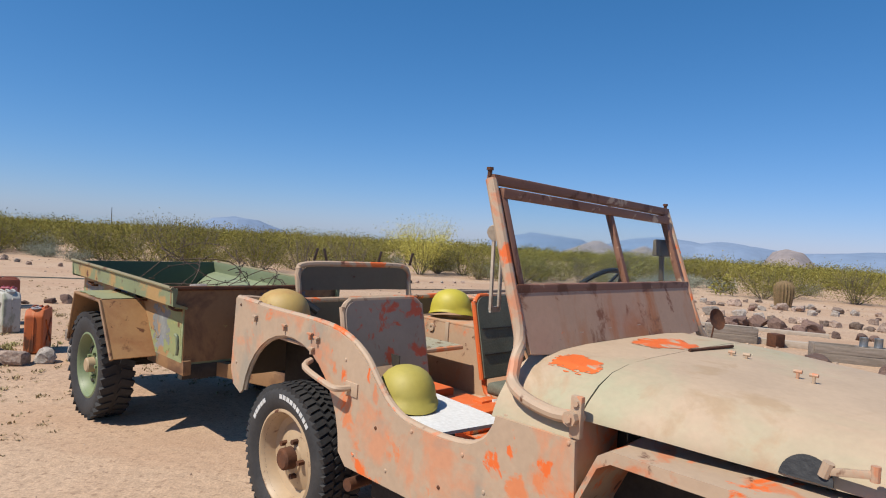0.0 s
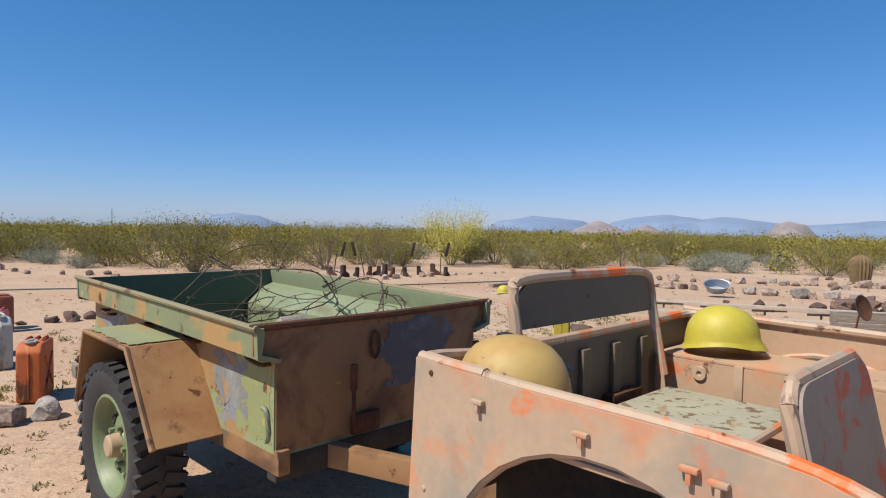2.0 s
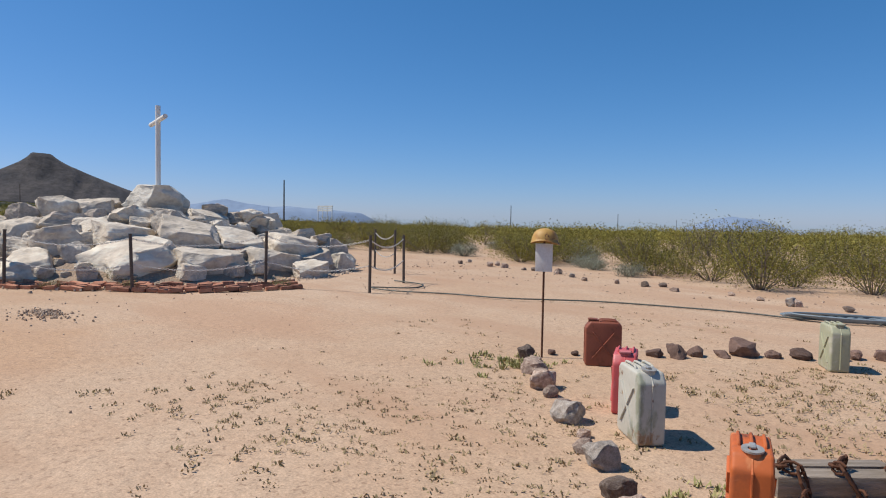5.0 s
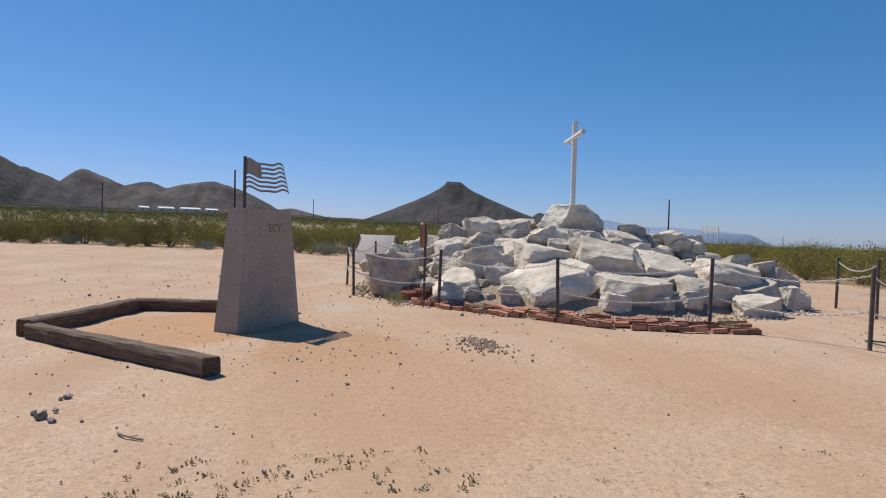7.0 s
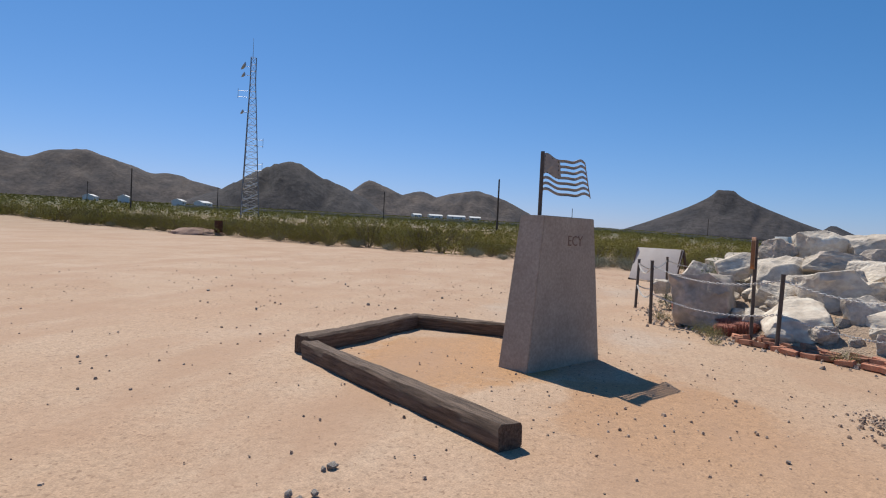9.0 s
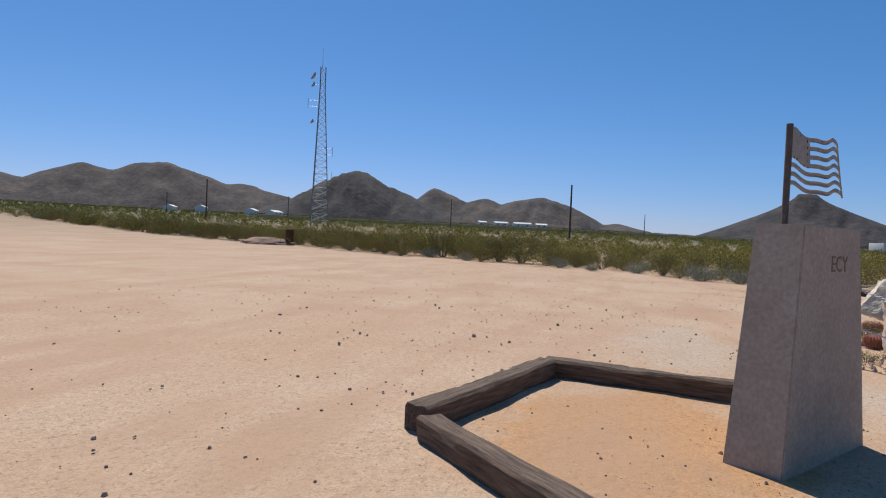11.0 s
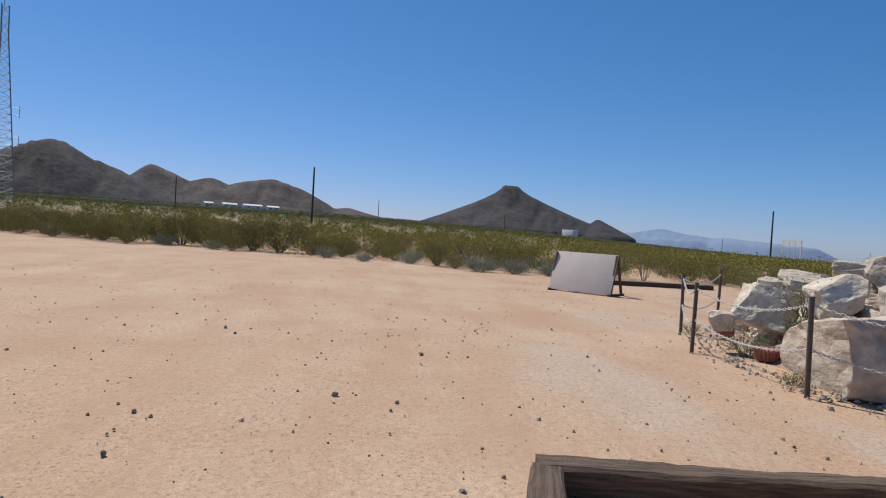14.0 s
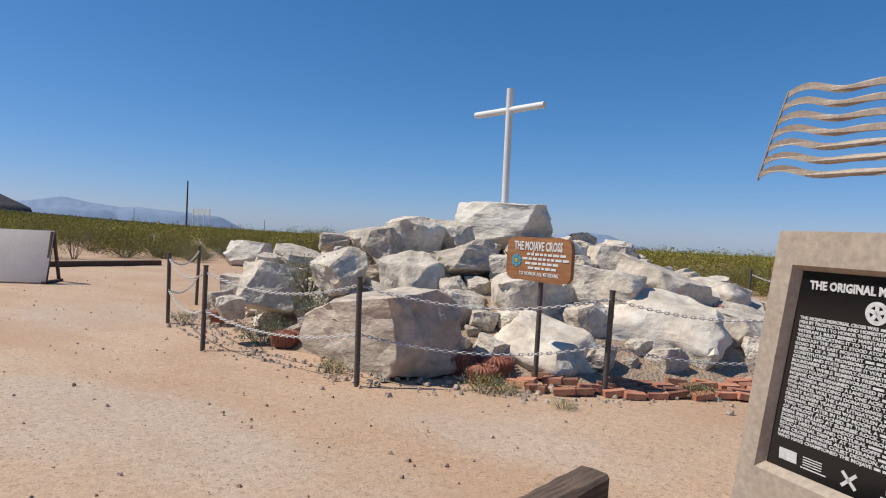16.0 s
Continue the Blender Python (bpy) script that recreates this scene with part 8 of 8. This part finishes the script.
_r = random.Random(8)
spots = []
while len(spots) < 4200:
    x, y = _r.uniform(-9.5, 1.5), _r.uniform(3.2, 13.0)
    d = noise.noise(Vector((x * 0.5, y * 0.5, 2.0)))
    path = (x + 9.5) - 0.75 * (y - 4)
    if d > -0.1 + _r.uniform(-0.2, 0.3) and (path > -0.5 or _r.random() < 0.12) and not (x > -2.6 and y < 5.2):
        spots.append((x, y, _r.uniform(0.35, 1.0)))
tufts("dry_tufts", spots, M_TUFT, "tiny dry grass tufts on the sand", 9, 0.032, 1)
spots = [(-7.0 + _r.gauss(0, 0.22), 8.75 + _r.gauss(0, 0.25), _r.uniform(0.5, 1.1)) for _ in range(40)]
spots += [(-4.5 + _r.gauss(0, 0.2), 6.9 + _r.gauss(0, 0.2), _r.uniform(0.3, 0.8)) for _ in range(30)]
spots += [(1.0 + _r.gauss(0, 1.1), 11.0 + _r.gauss(0, 1.4), _r.uniform(0.4, 1.2)) for _ in range(110)]
tufts("green_weeds", spots, M_GREENHERB, "fresh green weeds between border stones", 16, 0.065, 2)
# herbs and little cacti at the foot of the mound
HERB = shrub_meshes(320, 0.34, 0.3, 14, 700, 0.016, 0.9)
HERB[1].materials.append(M_GREENHERB)
GHERB = shrub_meshes(321, 0.5, 0.42, 16, 1100, 0.018, 0.9)
GHERB[1].materials.append(leaf_material("grey_green_herb", (0.14, 0.17, 0.08), (0.24, 0.26, 0.14)))
for x, y, z, s, kd in ((-21.0, 6.1, 0.02, 0.9, GHERB), (-19.35, 5.6, 0, 0.65, HERB), (-17.75, 5.95, 0, 0.75, HERB), (-17.55, 6.05, 0, 0.6, HERB), (-18.75, 6.25, 0.02, 0.6, HERB), (-18.6, 7.35, 0.3, 0.8, HERB), (-21.2, 7.1, 0.62, 1.25, GHERB), (-20.75, 6.75, 0.35, 0.8, GHERB), (-16.2, 8.35, 0.02, 0.6, GHERB), (-16.0, 7.2, 0.03, 0.6, HERB), (-15.2, 8.2, 0.04, 0.6, HERB), (-23.0, 6.4, 0.0, 0.5, GHERB), (-13.7, 10.4, 0.03, 0.7, HERB), (-16.9, 5.9, 0, 0.4, HERB)):
    ob = shrub(kd, x, y, s, x * 50 % 360, "herb", "small green herb growing between the boulders", "plant", "herbs on the mound")
    ob.location.z = z
M_REDSPINE = plain("red_cactus_spines", (0.46, 0.17, 0.12), (0.60, 0.30, 0.22), 20, 0.8)
M_REDCACT = plain("red_cactus_skin", (0.34, 0.12, 0.09), (0.42, 0.2, 0.13), 10, 0.85, bumps=0.6)
for x, y, r_, z in ((-18.32, 6.46, 0.2, 0.0), (-17.95, 6.3, 0.14, 0.0), (-20.65, 6.15, 0.15, 0.03), (-17.95, 6.6, 0.16, 0.03), (-16.45, 10.95, 0.15, 0.42), (-22.6, 6.75, 0.14, 0.05)):
    c = barrel_cactus(x, y, r_, r_ * 1.25, M_REDCACT, "round red-spined barrel cactus at the mound", 22, 2600, M_REDSPINE)
    c.location.z = z
spots = []
for _ in range(11000):
    x, y = _r.uniform(-40, 3), _r.uniform(-8, 19)
    s = 0.0035 + 0.022 * _r.random() ** 5
    if x > -12 and y > 3:
        s *= 0.6
    spots.append((x, y, 0.004, s))
for _ in range(500):
    x, y = _r.gauss(-13.6, 1.6), _r.gauss(4.0, 1.0)
    spots.append((x, y, 0.002, 0.005 + 0.016 * _r.random() ** 3))
for _ in range(420):
    x, y = _r.gauss(-18.5, 3.6), _r.gauss(1.6, 2.2)
    spots.append((x, y, 0.004, 0.006 + 0.026 * _r.random() ** 3))
scatter("pebbles", spots, M_PEBBLE, "small brown pebbles scattered over the sand", "pebbles", 6)
spots = [(_r.uniform(2, 14), _r.uniform(9, 20), 0.0, 0.015 + 0.05 * _r.random() ** 3) for _ in range(900)]
spots += [(_r.uniform(-18, 2), _r.uniform(14.5, 19), 0.0, 0.012 + 0.04 * _r.random() ** 3) for _ in range(500)]
scatter("garden_rubble", spots, M_PEBBLE, "brown stone rubble over the garden beds", "rubble", 7)

# ---- poles, tower and far buildings ----
def pole(x, y, top, r, label, cross=False):
    z = height(x, y)
    bm = bmesh.new()
    rod(bm, (0, 0, -0.5), (0, 0, top), r, r * 0.7, 10)
    p = thing("utility_pole", pose(x, y, z), label, "pole", "utility poles")
    part("shaft", bm, M_POLE, p)
    if cross:
        part("crossarm", beam(bmesh.new(), (-0.9, 0, top - 0.4), (0.9, 0, top - 0.4), 0.1, 0.12), M_POLE, p)
        for q in (-0.8, 0.0, 0.8):
            part("insulator", rod(bmesh.new(), (q, 0, top - 0.34), (q, 0, top - 0.2), 0.04, n=8), M_POLE, p)
    return p


pole(-109, -5.4, 9.9 - height(-109, -5.4), 0.17, "dark wooden utility pole in the scrub")
pole(-116.6, 74.7, 8.5 - height(-116.6, 74.7), 0.17, "dark wooden utility pole by the road")
for (ex, ey), az, d, cr in (((-7.5, 3.6), 126.1, 128, False), ((-7.5, 3.6), 129.2, 260, True), ((-7.5, 3.6), 119.5, 218, True), ((-7.5, 3.6), 105.3, 162, False), ((-7.5, 3.6), 77.3, 250, False), ((-3.3, 4), 59.3, 360, False),
                            ((-3.3, 4), 37.9, 184, False), ((-3.3, 4), 28.6, 253, False), ((-3.3, 4), 23.8, 360, False), ((-3.3, 4), 22.4, 395, False), ((-3.3, 4), 49.1, 395, False), ((-3.3, 4), 43.7, 540, False), ((-3.3, 4), 20.9, 520, False), ((-7.5, 3.6), 116.9, 300, False), ((-7.5, 3.6), 88.5, 230, False)):
    v = azimuth(az, d)
    pole(ex + v.x, ey + v.y, 7.6, 0.14, "dark wooden utility pole on the plain", cr)

M_STEEL = plain("galvanised_tower_steel", (0.42, 0.44, 0.47), (0.5, 0.52, 0.55), 2, 0.5, 0.4)
M_STEELDK = plain("weathered_tower_steel", (0.2, 0.2, 0.21), (0.28, 0.28, 0.29), 2, 0.6, 0.4)
tx, ty = -105.1, -46.3
tz = height(tx, ty)
TH = 28.0 - tz
tower = thing("radio_tower", pose(tx, ty, tz, 0, 0, 25), "tall lattice steel radio tower with dish antennas", "tower")


def leg(k, z):
    t = max(0.0, 1 - z / (TH * 0.86))
    r_ = 0.55 + 1.35 * t
    a = radians(90 + 120 * k)
    return Vector((r_ * math.cos(a), r_ * math.sin(a), z))


lev = [TH * i / 24 for i in range(25)]
for k in range(3):
    part("leg", tube(bmesh.new(), [leg(k, a) for a in lev], 0.075, 6), M_STEELDK, tower)
    bm = bmesh.new()
    for i, (a, b) in enumerate(zip(lev, lev[1:])):
        k2 = (k + 1) % 3
        rod(bm, leg(k, b), leg(k2, b), 0.03, n=4)
        rod(bm, leg(k, a if i % 2 else b), leg(k2, b if i % 2 else a), 0.03, n=4)
    part("bracing", bm, M_STEEL, tower)
part("mast", rod(bmesh.new(), (0, 0, TH - 0.3), (0, 0, TH + 3.2), 0.05, 0.02, 6), M_STEEL, tower)
for z, s, r_ in ((TH - 1.6, 1, 0.75), (TH - 3.0, 1, 0.5), (TH - 9.0, 1, 0.45)):
    bm = lathe(bmesh.new(), ((0, -0.25), (r_ * 0.6, -0.15), (r_, 0.1), (r_ * 0.9, 0.12), (0, -0.1)), 20, Matrix.Translation((0.4, -1.35, z)) @ Matrix.Rotation(radians(60), 4, "X"))
    rod(bm, (0.2, -0.4, z), (0.4, -1.3, z), 0.04, n=6)
    part("dish", bm, M_STEEL, tower, "round white dish antenna")
for z, s in ((TH - 6.0, 1), (TH - 13.8, -1), (TH - 17.8, -1)):
    bm = bmesh.new()
    for dz in (-0.5, 0.5):
        rod(bm, (0, s * -0.6, z + dz), (0, s * -2.1, z + dz), 0.035, n=5)
    rod(bm, (0, s * -2.1, z - 0.8), (0, s * -2.1, z + 0.8), 0.04, n=5)
    part("antenna_arm", bm, M_STEEL, tower)
for i in range(4):
    bm = bmesh.new()
    z = 1.0 + i * 1.9
    beam(bm, leg(0, z + 1.2), leg(1, z), 0.12, 0.2)
    beam(bm, leg(1, z), leg(2, z + 1.2), 0.12, 0.2)
    part("ice_guard", bm, M_PAINTWHITE, tower)

# billboard and buildings far off
v = azimuth(54.5, 320)
bb = thing("billboard", pose(-3.3 + v.x, 4 + v.y, 0.2, 0, 0, 5), "white steel-framed billboard by the distant road", "billboard")
for z in (3.4, 4.4, 5.4):
    part("slat", box(bmesh.new(), (-5.6, -0.1, z), (5.6, 0.1, z + 0.8)), M_PAINTWHITE, bb)
for x in (-5.2, -1.7, 1.7, 5.2):
    part("leg", box(bmesh.new(), (x - 0.15, -0.15, -6), (x + 0.15, 0.15, 6.2)), M_PAINTWHITE, bb)


def far_house(az, d, L, H, col, label):
    v = azimuth(az, d)
    x, y = -11 + v.x, 1.2 + v.y
    hs = thing("house", pose(x, y, height(x, y), 0, 0, az * 3), label, "house", "houses below the hills")
    part("wall", box(bmesh.new(), (-L / 2, -3, -1), (L / 2, 3, H)), col, hs)
    bm = bmesh.new()
    a = [bm.verts.new(p) for p in ((-L / 2 - 0.3, -3.4, H), (-L / 2 - 0.3, 3.4, H), (-L / 2 - 0.3, 0, H + 1.3))]
    b = [bm.verts.new(p) for p in ((L / 2 + 0.3, -3.4, H), (L / 2 + 0.3, 3.4, H), (L / 2 + 0.3, 0, H + 1.3))]
    bm.faces.new(a)
    bm.faces.new(b[::-1])
    for i in range(3):
        bm.faces.new((a[i], b[i], b[(i + 1) % 3], a[(i + 1) % 3]))
    part("roof", bm, M_PAINTWHITE, hs, "", 0)
    for k in (-1, 1):
        part("window", box(bmesh.new(), (k * L * 0.25 - 0.6, -3.04, 1.0), (k * L * 0.25 + 0.6, 3.04, 2.0)), M_BLACK, hs)
    return hs


for az, d, L, H in ((100.5, 560, 12, 2.6), (98.6, 580, 16, 2.8), (102.2, 600, 8, 2.6), (96.9, 590, 10, 2.6), (126.6, 420, 5, 3.2), (122.5, 380, 5, 2.6), (120.6, 430, 12, 2.4), (129.0, 450, 14, 2.6)):
    far_house(az, d, L, H, M_PAINTWHITE if d != 590 else M_BOARD, "small pale house on the distant plain")
v = azimuth(70.8, 230)
solid("trailer_home", box(bmesh.new(), (-3, -1.2, 0.3), (3, 1.2, 2.6), None, 0.1), M_PAINTWHITE, pose(-11 + v.x, 1.2 + v.y, height(-11 + v.x, 1.2 + v.y) + 0.6, 0, 0, 20), "white trailer home far over the scrub", "trailer home")
# the pale road across the plain
bm = bmesh.new()
prev = None
for i in range(61):
    az = 122 - i * 1.3
    d = 235 / math.cos(radians(abs(az - 92) * 0.72))
    ps = []
    for w_ in (0, 9):
        v = azimuth(az, d + w_)
        ps.append(bm.verts.new((-11 + v.x, 1.2 + v.y, height(-11 + v.x, 1.2 + v.y) + 1.15)))
    if prev:
        bm.faces.new((prev[0], prev[1], ps[1], ps[0]))
    prev = ps
thicken(bm, 1.3)
solid("road", bm, plain("pale_road_bank", (0.36, 0.3, 0.22), (0.44, 0.37, 0.28), 0.05, 0.95), Matrix(), "pale road embankment across the plain", "road", kind="structure", smooth=0)

# ---- small things on the open sand ----
_r = random.Random(90)
spots = []
for _ in range(420):
    a, q = _r.uniform(0, 6.283), abs(_r.gauss(0, 0.22))
    spots.append((-13.08 + q * 1.5 * math.cos(a), 6.36 + q * 0.75 * math.sin(a), max(0.0, 0.03 - 0.09 * q), 0.008 + 0.018 * _r.random()))
scatter("gravel_pile", spots, M_PEBBLE, "small spilled pile of brown gravel on the sand", "gravel", 14)
for x, y, s in ((-10.62, 2.33, 0.075), (-10.5, 2.42, 0.11), (-10.68, 2.45, 0.06), (-11.0, 2.38, 0.06), (-11.05, 2.41, 0.085), (-10.4, 2.52, 0.08), (-12.0, 5.2, 0.05), (-11.2, 4.6, 0.055), (-13.6, 5.3, 0.05), (-16.4, 1.2, 0.07), (-18.5, 0.4, 0.09), (-17.0, -1.0, 0.06), (-20.5, 1.4, 0.08), (-22.0, -1.2, 0.07), (-15.2, -0.6, 0.05), (-19.0, -3.0, 0.08)):
    stone(x, y, s * 0.75, "pale", "small loose stone on the open sand", "loose stones on the sand")
bm = tube(bmesh.new(), smooth_line([(-0.11, 0.01, 0.012), (-0.03, -0.012, 0.018), (0.06, -0.006, 0.014), (0.13, 0.012, 0.01)], 5), 0.007, 7)
rod(bm, (0.02, -0.01, 0.016), (0.06, 0.03, 0.02), 0.004, 0.002, 6)
solid("stick", bm, M_WOODGREY, pose(-9.98, 3.1, 0, 0, 0, 50), "dry bent stick lying on the sand", "stick")
